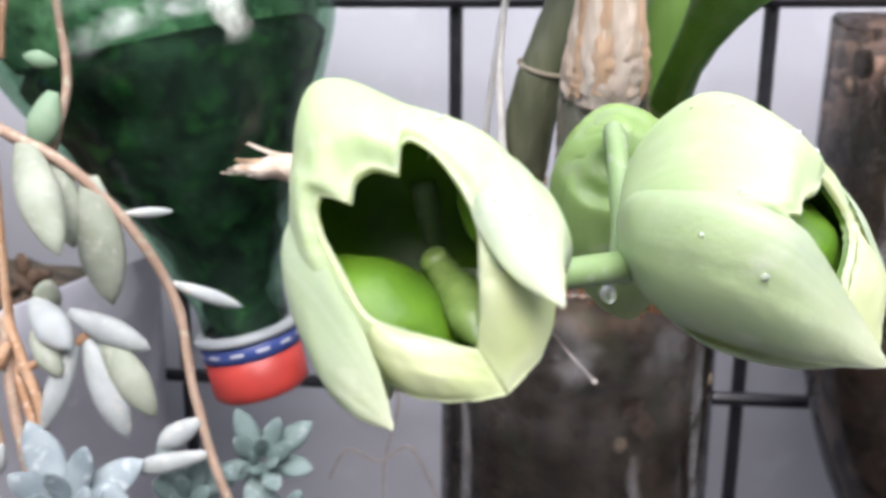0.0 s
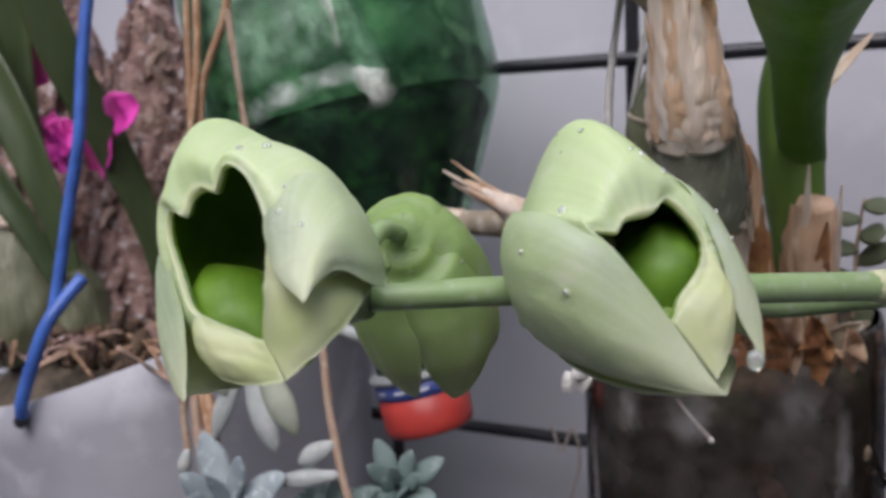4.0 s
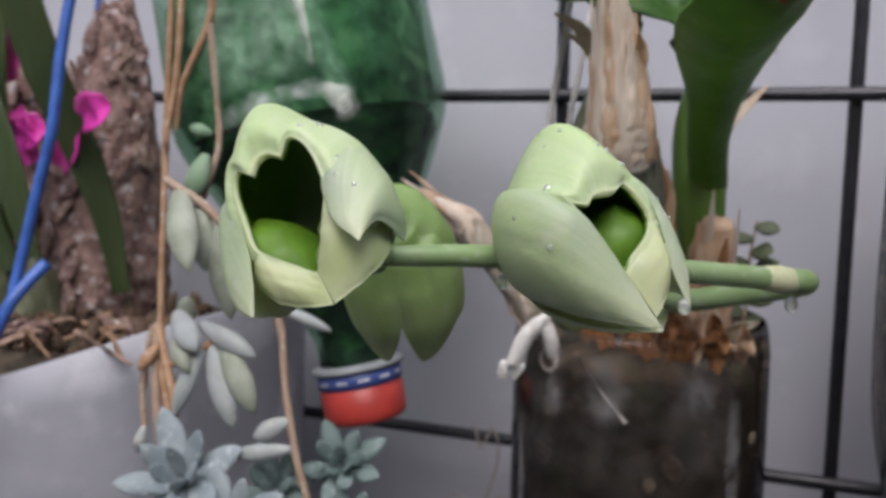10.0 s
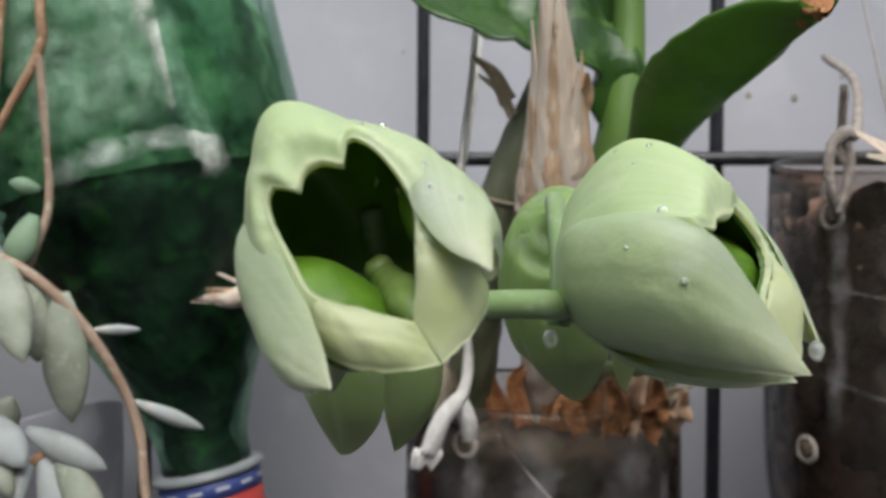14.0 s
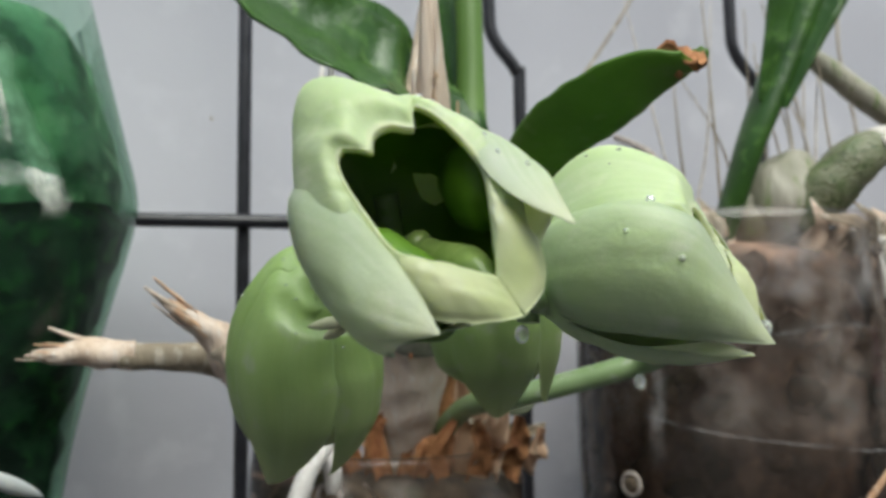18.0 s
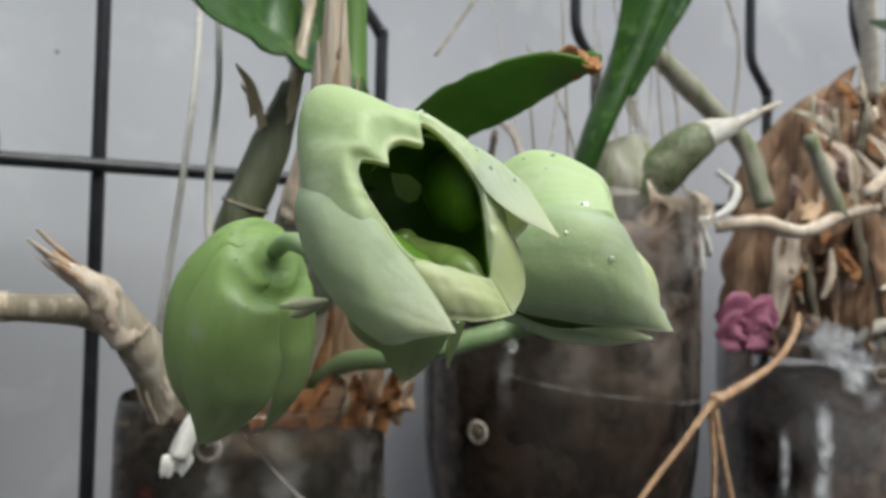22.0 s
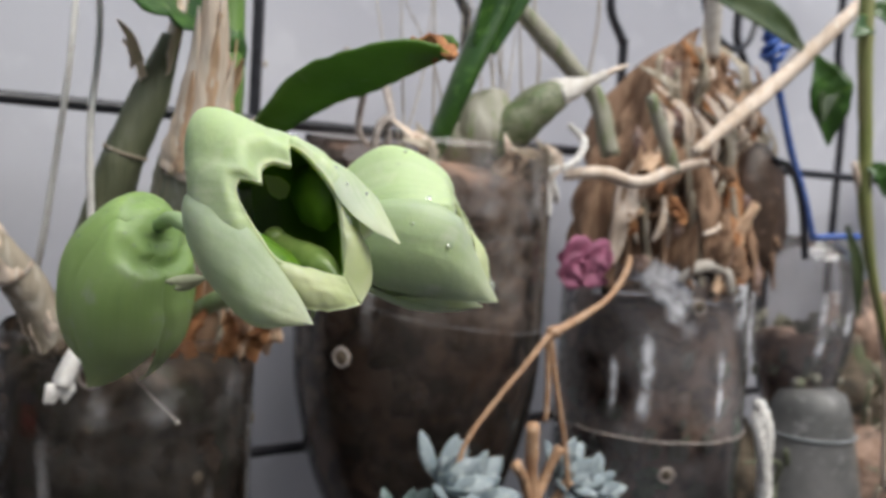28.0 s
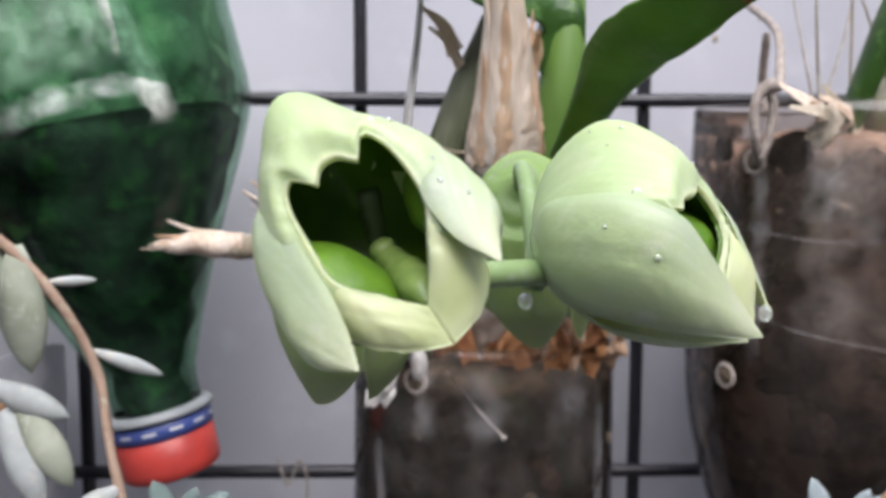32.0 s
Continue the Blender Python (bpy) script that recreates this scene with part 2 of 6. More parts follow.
MOSS = mat("dark_moss", (0.028, 0.076, 0.034), (0.004, 0.012, 0.007), rough=0.7, scale=110, bump=1.0, bscale=260, c3=(0.050, 0.165, 0.042), fine=130, spread=(0.42, 0.58))
MOSS_LIGHT = mat("light_moss", (0.20, 0.37, 0.21), (0.035, 0.10, 0.05), rough=0.7, scale=95, bump=1.0, bscale=260, c3=(0.42, 0.60, 0.38), fine=80, spread=(0.40, 0.62))
POT_FILM = film_mat("smoky_film", (0.80, 0.75, 0.71), (0.25, 0.215, 0.18), haze=(0.03, 0.12), scale=38)
CLEAR_FILM = film_mat("clear_film", (0.90, 0.89, 0.89), (0.60, 0.57, 0.58), haze=(0.0, 0.22), scale=30, gloss=2.0)
BOTTLE_FILM = film_mat("green_plastic", (0.60, 0.82, 0.67), (0.16, 0.32, 0.22), haze=(0.0, 0.10), scale=30, rough=0.10, gloss=0.65)
RED = mat("red_cap", (0.50, 0.052, 0.040), (0.40, 0.040, 0.032), rough=0.4, scale=120, bump=0.1)
BLUEBAND = mat("blue_band", (0.045, 0.075, 0.26), (0.06, 0.09, 0.30), rough=0.4, scale=120)
WHITEINK = mat("white_ink", (0.65, 0.66, 0.70), rough=0.5)
CUP_GREY = mat("dull_grey_plastic", (0.17, 0.165, 0.16), (0.11, 0.11, 0.105), rough=0.5, scale=60, bump=0.2, c3=(0.24, 0.235, 0.23))
GREYRING = mat("grey_plastic_ring", (0.33, 0.35, 0.36), (0.24, 0.26, 0.27), rough=0.4, scale=90)
POTWHITE = mat("weathered_white_plastic", (0.38, 0.38, 0.415), (0.30, 0.30, 0.335), rough=0.45, scale=26, bump=0.15, bscale=120, c3=(0.43, 0.43, 0.465), fine=60)
BLUECORD = mat("blue_wire", (0.06, 0.15, 0.50), (0.04, 0.10, 0.36), rough=0.4, scale=150)
STRING = mat("white_string", (0.88, 0.86, 0.82), (0.74, 0.70, 0.66), rough=0.9, scale=500, bump=0.8, bscale=1500)
STRING_GREY = mat("weathered_string", (0.46, 0.40, 0.36), (0.32, 0.27, 0.24), rough=0.9, scale=400, bump=0.8, bscale=1200)
ROOT = mat("pale_root", (0.62, 0.58, 0.52), (0.48, 0.43, 0.37), rough=0.8, scale=300, bump=0.4)
BARKCONE = mat("rough_bark", (0.36, 0.235, 0.205), (0.17, 0.098, 0.082), rough=0.95, scale=170, bump=1.0, bscale=520, c3=(0.56, 0.50, 0.50), fine=230)
FIBRE = mat("dry_fibre", (0.42, 0.26, 0.165), (0.16, 0.088, 0.052), rough=0.9, scale=130, bump=1.0, bscale=420, c3=(0.46, 0.30, 0.19), stretch=(1, 1, 0.2))
SOIL_PALE = mat("mixed_bark", (0.46, 0.30, 0.225), (0.12, 0.080, 0.064), rough=0.85, scale=75, bump=1.0, bscale=240, c3=(0.46, 0.35, 0.27), fine=110, spread=(0.40, 0.60))
CHIP_PALE = mat("pale_chip", (0.36, 0.25, 0.18), (0.20, 0.13, 0.09), rough=0.85, scale=300, bump=0.7)
BARK_PALE = mat("pale_bark_scale", (0.48, 0.34, 0.28), (0.25, 0.155, 0.12), rough=0.95, scale=260, bump=1.0, bscale=700, c3=(0.50, 0.45, 0.44))
WEED = mat("dull_weed_leaf", (0.055, 0.07, 0.035), (0.08, 0.095, 0.05), rough=0.6, scale=300, bump=0.3)
CANE_GREEN = mat("mottled_green_cane", (0.085, 0.125, 0.04), (0.20, 0.205, 0.13), rough=0.5, scale=170, bump=0.5, c3=(0.05, 0.07, 0.025))
SHEATH = mat("papery_white_sheath", (0.78, 0.75, 0.70), (0.62, 0.57, 0.50), rough=0.8, scale=250, bump=0.5, thin=0.2)
HUSK_PALE = mat("pale_husk", (0.86, 0.75, 0.65), (0.74, 0.60, 0.48), rough=0.75, scale=220, stretch=(1, 1, 0.06), bump=0.7, bscale=500, c3=(0.84, 0.77, 0.70), thin=0.25)
HUSK_ORANGE = mat("orange_husk", (0.80, 0.57, 0.39), (0.66, 0.44, 0.28), rough=0.75, scale=220, stretch=(1, 1, 0.06), bump=0.7, bscale=500, c3=(0.74, 0.60, 0.46), thin=0.25)
MAGENTA = mat("magenta_petal", (0.75, 0.05, 0.42), (0.62, 0.03, 0.33), rough=0.5, scale=200, sss=0.2)
PINKOLD = mat("faded_petal", (0.34, 0.10, 0.18), (0.22, 0.07, 0.12), rough=0.6, scale=200, bump=0.5)
SUCC = mat("succulent_leaf", (0.33, 0.355, 0.285), (0.24, 0.27, 0.20), rough=0.6, scale=120, sss=0.15, c3=(0.36, 0.37, 0.31))
SUCC_PALE = mat("pale_succulent_leaf", (0.40, 0.43, 0.43), (0.30, 0.32, 0.31), rough=0.6, scale=120, sss=0.15, c3=(0.44, 0.43, 0.40))
SUCC_GREEN = mat("green_succulent_leaf", (0.16, 0.26, 0.16), (0.22, 0.31, 0.20), rough=0.55, scale=140, sss=0.15)
ROSETTE = mat("blue_rosette", (0.29, 0.335, 0.35), (0.19, 0.235, 0.255), rough=0.6, scale=110, sss=0.1, c3=(0.40, 0.44, 0.46))
TWIG = mat("tan_stem", (0.48, 0.30, 0.18), (0.36, 0.20, 0.11), rough=0.7, scale=160, bump=0.4, c3=(0.55, 0.40, 0.30))
TWIG_PINK = mat("pinkish_stem", (0.40, 0.28, 0.21), (0.30, 0.20, 0.14), rough=0.65, scale=160, bump=0.3, c3=(0.42, 0.38, 0.28))
CANE = mat("green_cane", (0.22, 0.25, 0.08), (0.30, 0.28, 0.13), rough=0.5, scale=120, stretch=(1, 1, 0.2), bump=0.3)
DROP = mat("water", (0.90, 0.95, 0.88), (0.96, 1.0, 0.95), rough=0.1, scale=400, spec=0.8, trans=0.75)


# ---- helpers of the scene ----
def part(name, data, material, parent=None, label="", smooth=True):
    """Links (verts, faces) as one mesh object, under its thing or part."""
    me = bpy.data.meshes.new(name)
    me.from_pydata([tuple(v) for v in data[0]], [], data[1])
    me.update()
    if smooth:
        me.shade_smooth()
    me.materials.append(material)
    ob = new(name, me)
    if parent:
        ob.parent = parent
    if label:
        ob["label"] = label
    return ob


def thing(name, label, category, group="", kind=""):
    return tagged(new(name), label, category, group, kind)


def marked(ob, way):
    """Stores a vector per vertex for the material: across, along, fade."""
    at = ob.data.attributes.new("way", "FLOAT_VECTOR", "POINT")
    at.data.foreach_set("vector", [c for v in way for c in v])
    return ob


def streak(pts, width, centre, lift, parent, material, name="shine_streak", label="", seed=0, n=30, cols=9):
    """A soft streak lying on an upright round wall; pts are (degrees, height), centre(z) gives (x, y, radius)."""
    vs, way = [], []
    line = spline(pts, n)
    for i, (a, z) in enumerate(line):
        d = line[min(i + 1, n - 1)] - line[max(i - 1, 0)]
        for k in range(cols):
            q = 2 * k / (cols - 1) - 1
            x, y, r = centre(z)
            s = d * (r * math.pi / 180, 1)
            s /= np.linalg.norm(s) + 1e-12
            w = 0.5 * width * (0.75 + 0.5 * noise.noise((i * 0.3 + seed, q, seed)))
            aa, zz = radians(a) + s[1] * q * w / r, z - s[0] * q * w
            x, y, r = centre(zz)
            vs.append((x + (r + lift) * math.cos(aa), y + (r + lift) * math.sin(aa), zz))
            way.append((q, i / (n - 1), (1 - q * q) ** 1.3 * min(1.0, 5 * i / (n - 1), 5 * (1 - i / (n - 1)))))
    fs = [(i * cols + k, i * cols + k + 1, (i + 1) * cols + k + 1, (i + 1) * cols + k) for i in range(n - 1) for k in range(cols - 1)]
    return marked(part(name, (vs, fs), material, parent, label), way)


def join(*datas):
    vs, fs = [], []
    for v, f in datas:
        k = len(vs)
        vs += list(v)
        fs += [tuple(i + k for i in q) for q in f]
    return vs, fs


def spline(pts, n):
    """n points along a smooth line through pts (Catmull-Rom), of any dimension."""
    p = [np.array(q, float) for q in pts]
    p = [2 * p[0] - p[1]] + p + [2 * p[-1] - p[-2]]
    out = []
    for k in range(n):
        s = k / (n - 1) * (len(p) - 3)
        i = min(int(s), len(p) - 4)
        t = s - i
        a, b, c, d = p[i:i + 4]
        out.append(0.5 * (2 * b + (c - a) * t + (2 * a - 5 * b + 4 * c - d) * t * t + (3 * b - a - 3 * c + d) * t ** 3))
    return out


def tube(pts, radii, sides=8, n=None, wobble=0.0, seed=0, flat=1.0):
    """A round rod along pts with changing radius, closed at both ends."""
    n = n or max(6, 6 * len(pts))
    line = spline(pts, n)
    rad = [float(r[0]) for r in spline([(r,) for r in (radii if isinstance(radii, (list, tuple)) else [radii, radii])], n)]
    vs, fs = [], []
    side = None
    for i, p in enumerate(line):
        t = line[min(i + 1, n - 1)] - line[max(i - 1, 0)]
        t = t / (np.linalg.norm(t) + 1e-12)
        if side is None:
            side = np.cross(t, (0.3, 0.2, 0.93) if abs(t[2]) < 0.9 else (1, 0.1, 0))
        side = side - t * (side @ t)
        side /= np.linalg.norm(side) + 1e-12
        up = np.cross(t, side)
        for k in range(sides):
            a = 2 * math.pi * k / sides
            r = max(rad[i], 1e-5)
            if wobble:
                r *= 1 + wobble * noise.noise((p[0] * 160 + seed, p[1] * 160 + k * 1.3, p[2] * 160))
            vs.append(p + r * (math.cos(a) * side + flat * math.sin(a) * up))
    for i in range(n - 1):
        for k in range(sides):
            a, b = i * sides + k, i * sides + (k + 1) % sides
            fs.append((a, b, b + sides, a + sides))
    fs.append(tuple(range(sides - 1, -1, -1)))
    fs.append(tuple((n - 1) * sides + k for k in range(sides)))
    return vs, fs


def lathe(profile, seg=48, closed=False, rough=0.0, rscale=60.0, seed=0):
    """A turned form round z from (radius, height) pairs."""
    vs, fs = [], []
    for r, z in profile:
        for k in range(seg):
            a = 2 * math.pi * k / seg
            q = r
            if rough:
                q = r + rough * noise.noise((math.cos(a) * r * rscale + seed, math.sin(a) * r * rscale, z * rscale))
            vs.append((q * math.cos(a), q * math.sin(a), z))
    m = len(profile)
    for i in range(m - 1):
        for k in range(seg):
            a, b = i * seg + k, i * seg + (k + 1) % seg
            fs.append((a, b, b + seg, a + seg))
    if closed:
        fs.append(tuple(range(seg - 1, -1, -1)))
        fs.append(tuple((m - 1) * seg + k for k in range(seg)))
    return vs, fs


def placed(data, m):
    return [m @ Vector(v) for v in data[0]], data[1]


def blade(pts, widths, face, n=26, cols=7, fold=0.25, thick=0.0006, wave=0.0, seed=0):
    """A leaf along pts; face is the way its upper side looks; fold lifts its edges."""
    line = spline(pts, n)
    wid = [float(w[0]) for w in spline([(w,) for w in widths], n)]
    top, low, fs = [], [], []
    fv = np.array(face, float)
    for i, p in enumerate(line):
        t = line[min(i + 1, n - 1)] - line[max(i - 1, 0)]
        t /= np.linalg.norm(t) + 1e-12
        s = np.cross(t, fv)
        s /= np.linalg.norm(s) + 1e-12
        u = np.cross(s, t)
        for k in range(cols):
            x = 2 * k / (cols - 1) - 1
            w = max(wid[i], 2e-4) * 0.5
            z = fold * w * (x * x) + wave * w * noise.noise((i * 0.45 + seed, x * 1.5, seed)) - 0.06 * w * math.exp(-(x * 5) ** 2)
            q = p + s * x * w * math.cos(fold * abs(x) * 0.6) + u * z
            top.append(q)
            low.append(q - u * thick)
    g = lambda i, k: i * cols + k
    m = len(top)
    for i in range(n - 1):
        for k in range(cols - 1):
            fs.append((g(i, k), g(i, k + 1), g(i + 1, k + 1), g(i + 1, k)))
            fs.append((m + g(i, k), m + g(i + 1, k), m + g(i + 1, k + 1), m + g(i, k + 1)))
        fs.append((g(i, 0), g(i + 1, 0), m + g(i + 1, 0), m + g(i, 0)))
        fs.append((g(i, cols - 1), m + g(i, cols - 1), m + g(i + 1, cols - 1), g(i + 1, cols - 1)))
    return top + low, fs


def pad(base, tip, width, thick, face, n=9, sides=12, curve=0.0, point=0.6):
    """A plump succulent leaf from base to tip."""
    b, t = np.array(base, float), np.array(tip, float)
    d = t - b
    ln = np.linalg.norm(d)
    d /= ln
    s = np.cross(d, np.array(face, float))
    s /= np.linalg.norm(s) + 1e-12
    u = np.cross(s, d)
    vs, fs = [], []
    for i in range(n + 1):
        q = i / n
        w = max(0.04, math.sin(math.pi * min(1, 0.10 + 0.90 * q ** 0.9)) ** point) * (0.55 + 0.6 * q if q < 0.6 else 0.91)
        if i == n:
            w = 0.03
        c = b + d * ln * q + u * curve * ln * 4 * q * (1 - q)
        for k in range(sides):
            a = 2 * math.pi * k / sides
            vs.append(c + s * math.cos(a) * width * 0.5 * w + u * math.sin(a) * thick * 0.5 * w)
    for i in range(n):
        for k in range(sides):
            a, e = i * sides + k, i * sides + (k + 1) % sides
            fs.append((a, e, e + sides, a + sides))
    fs.append(tuple(range(sides - 1, -1, -1)))
    fs.append(tuple(n * sides + k for k in range(sides)))
    return vs, fs


def ball(centre, radii, n=10, seg=16, turn=None, rough=0.0, seed=0):
    vs, fs = [], []
    for i in range(n + 1):
        p = math.pi * i / n
        for k in range(seg):
            a = 2 * math.pi * k / seg
            v = Vector((math.sin(p) * math.cos(a), math.sin(p) * math.sin(a), math.cos(p)))
            g = 1 + rough * noise.noise(v * 2.3 + Vector((seed, seed * 0.7, 0)))
            v = Vector((v.x * radii[0] * g, v.y * radii[1] * g, v.z * radii[2] * g))
            if turn:
                v = turn @ v
            vs.append(Vector(centre) + v)
    for i in range(n):
        for k in range(seg):
            a, b = i * seg + k, i * seg + (k + 1) % seg
            fs.append((a, a + seg, b + seg, b))
    return vs, fs


def ring(centre, axis, R, r, seg=24, sides=8):
    q = Vector(axis).to_track_quat("Z", "Y").to_matrix()
    vs, fs = [], []
    for i in range(seg):
        a = 2 * math.pi * i / seg
        for k in range(sides):
            c = 2 * math.pi * k / sides
            v = Vector(((R + r * math.cos(c)) * math.cos(a), (R + r * math.cos(c)) * math.sin(a), r * math.sin(c)))
            vs.append(Vector(centre) + q @ v)
    for i in range(seg):
        for k in range(sides):
            a, b = i * sides + k, i * sides + (k + 1) % sides
            c, d = ((i + 1) % seg) * sides + k, ((i + 1) % seg) * sides + (k + 1) % sides
            fs.append((a, c, d, b))
    return vs, fs


def slab(x0, x1, y0, y1, z0, z1):
    v = [(x, y, z) for x in (x0, x1) for y in (y0, y1) for z in (z0, z1)]
    return v, [(0, 1, 3, 2), (4, 6, 7, 5), (0, 4, 5, 1), (2, 3, 7, 6), (0, 2, 6, 4), (1, 5, 7, 3)]


# ---- the setting: wall, ground, wire grid ----
wall = part("wall_north", slab(-2.5, 3.0, 0.04, 0.16, 0.0, 2.6), WALL, smooth=False)
tagged(wall, "pale grey painted plaster wall behind the wire grid", "wall", kind="structure")
ground = part("ground", slab(-40, 40, -40, 40, -0.1, 0.0), GROUND, smooth=False)
tagged(ground, "grey concrete ground of the yard", "ground", kind="structure")
# Unseen walls, added so that light comes mostly from above
for nm, box in (("unseen_wall_south", (-2.5, 3.0, -0.95, -0.85, 0.0, 1.78)), ("unseen_wall_west", (-1.7, -1.6, -0.85, 0.04, 0.0, 1.78)), ("unseen_wall_east", (2.1, 2.2, -0.85, 0.04, 0.0, 1.78))):
    tagged(part(nm, slab(*box), UNSEEN_WALL, smooth=False), "unseen wall added to block low sky light", "wall", kind="structure")
for k, (x, z, r) in enumerate(((0.1205, 1.3275, 0.0011), (0.1375, 1.3262, 0.0012), (0.155, 1.334, 0.0007), (-0.012, 1.345, 0.0006), (0.073, 1.318, 0.0006))):
    part("wall_speck", ball((x, 0.0399, z), (r, 0.0004, r * 1.2), 6, 8), HUSK_GREY, wall)

HZ = (1.032, 1.166, 1.300, 1.434)
grid = thing("wire_grid", "black plastic-coated welded wire grid hung before the wall", "wire grid")
for k in range(-4, 7):
    x = 0.1 * k
    if k >= 2 or k == 1:
        pts = [(x, 0, 0.95), (x, 0, 1.2), (x, 0, 1.345), (x - 0.001, 0, 1.358), (x - 0.010, 0, 1.371), (x - 0.0115, 0, 1.385), (x - 0.0115, 0, 1.43), (x - 0.0115, 0, 1.5)]
        part("upright_wire", tube(pts, [0.0024] * 8, 10, 60), WIRE, grid)
    else:
        part("upright_wire", tube([(x, 0, 0.95), (x, 0, 1.2), (x, 0, 1.35), (x, 0, 1.5)], [0.0024] * 4, 10, 24), WIRE, grid)
for z in HZ:
    part("cross_wire", tube([(-0.42, -0.0035, z), (0, -0.0035, z - 0.0005), (0.3, -0.0035, z), (0.62, -0.0035, z)], [0.0024] * 4, 10, 24), WIRE, grid)
OLDBULB = mat("brown_bulb", (0.10, 0.060, 0.040), (0.055, 0.035, 0.025), rough=0.4, scale=90, bump=0.3, c3=(0.17, 0.11, 0.08))
ROSETTE_DARK = mat("green_grey_rosette", (0.17, 0.23, 0.22), (0.11, 0.16, 0.15), rough=0.6, scale=110, c3=(0.24, 0.29, 0.29))


# ---- flowers ----
def closed(pts, n=240):
    """A smooth closed line through pts."""
    p = [np.array(q, float) for q in pts]
    m = len(p)
    out = []
    for k in range(n):
        s = k / n * m
        i, t = int(s), s - int(s)
        a, b, c, d = p[i - 1], p[i], p[(i + 1) % m], p[(i + 2) % m]
        out.append(0.5 * (2 * b + (c - a) * t + (2 * a - 5 * b + 4 * c - d) * t * t + (3 * b - a - 3 * c + d) * t ** 3))
    return out


def by_angle(pts, centre):
    """A function that gives the point of a closed line at an angle round centre; 0 is up, to the right is positive."""
    line = closed(pts)
    ang = np.array([math.atan2(p[0] - centre[0], p[2] - centre[1]) for p in line])
    order = np.argsort(ang)
    ang, co = ang[order], np.array(line)[order]
    return lambda phi: np.array([np.interp(phi, ang, co[:, i], period=2 * math.pi) for i in range(3)])


# the flower's forms in millimetres: right, ahead, up from the point of the lower lip
WIDE = {
    "rim": [(-3.2, 0.3, 22.3), (-1.6, -0.4, 23.9), (0.5, -0.4, 23.9), (2.4, 0.2, 22.3), (3.3, -0.4, 24.2), (4.7, -1.0, 24.6), (6.0, -0.9, 22.0), (6.4, -0.2, 18.0), (6.0, 0.6, 14.5),
            (4.2, 1.0, 11.2), (2.2, 1.0, 7.8), (0.3, 0.8, 5.0), (-2.0, 0.9, 7.2), (-4.6, 0.9, 9.8), (-6.9, 0.5, 12.8), (-7.0, -0.1, 17.0), (-6.8, -0.6, 21.5), (-5.9, -0.9, 24.0), (-4.2, -0.5, 24.4)],
    "rim_centre": (-0.3, 16.5),
    "outline": [(-1.4, -9.0, 35.6), (1.8, -9.0, 34.2), (5.4, -8.5, 29.3), (9.2, -8.0, 24.8), (11.6, -7.5, 20.5), (12.0, -6.5, 15.5), (9.4, -5.5, 9.6), (6.0, -4.5, 4.8), (0.3, -4.0, 2.2),
                (-6.4, -4.5, 5.0), (-10.6, -5.5, 9.8), (-12.8, -6.5, 15.5), (-11.9, -7.5, 21.5), (-8.6, -8.0, 27.3), (-4.7, -8.8, 33.5)],
    "pole": (0.0, -21.0, 19.5),
    "left": ([(-2.0, -20.5, 22.0), (-8.0, -13.5, 26.0), (-9.9, -4.6, 24.0), (-8.3, -0.3, 18.5), (-7.9, 1.2, 12.6), (-8.2, 3.0, 7.6), (-9.4, 4.6, 3.3)],
             [(-2.0, -20.5, 16.0), (-8.0, -15.0, 7.5), (-10.5, -9.0, 4.6), (-12.0, -4.0, 4.4), (-12.0, -0.5, 4.6), (-11.2, 2.4, 4.2), (-9.5, 4.7, 3.2)], (-1.0, 0.25, 0.05), 4.6),
    "right": ([(2.0, -20.0, 21.5), (6.6, -13.0, 25.4), (7.6, -5.8, 23.4), (7.0, -0.8, 18.6), (6.2, 1.4, 13.0), (6.8, 3.2, 9.0), (9.1, 4.4, 4.9)],
              [(2.0, -20.5, 16.0), (8.0, -15.0, 7.5), (10.2, -9.0, 5.6), (11.0, -4.4, 6.6), (10.9, -1.0, 7.4), (10.2, 2.2, 6.4), (9.2, 4.5, 4.8)], (1.0, 0.3, 0.15), 4.3),
    "lips": [([(-7.3, -0.4, 13.0), (-5.6, 0.9, 11.0), (-2.6, 1.1, 7.9), (0.3, 0.9, 5.0)], [(-10.0, -1.0, 8.0), (-6.8, 0.6, 4.0), (-3.2, 0.9, 1.4), (0.4, 0.6, 0.0)], (0.0, 1.0, 0.1), 1.6),
             ([(6.2, 0.2, 13.6), (4.4, 1.2, 11.0), (2.2, 1.2, 7.8), (0.3, 0.9, 5.0)], [(9.0, -11.0, 8.0), (8.2, -6.5, 4.0), (5.2, -1.6, 1.3), (0.6, 0.6, 0.0)], (0.75, 0.65, -0.15), 1.9)],
    "under": ([(-3.0, -20.5, 15.0), (-8.0, -13.0, 7.5), (-6.0, -6.0, 3.8), (0.2, -1.6, 1.2)], [(3.0, -20.5, 15.0), (8.0, -13.0, 7.5), (6.0, -6.0, 3.8), (0.4, -1.6, 1.2)], (0.0, -0.1, -1.0), 1.6),
    "lobes": [((-6.6, -9.4, 11.0), (5.0, 8.0, 8.6), (-16, 0, 0, 24)), ((7.7, -8.2, 15.4), (3.2, 5.6, 5.2), (-12, 0, 0, -14))],
}
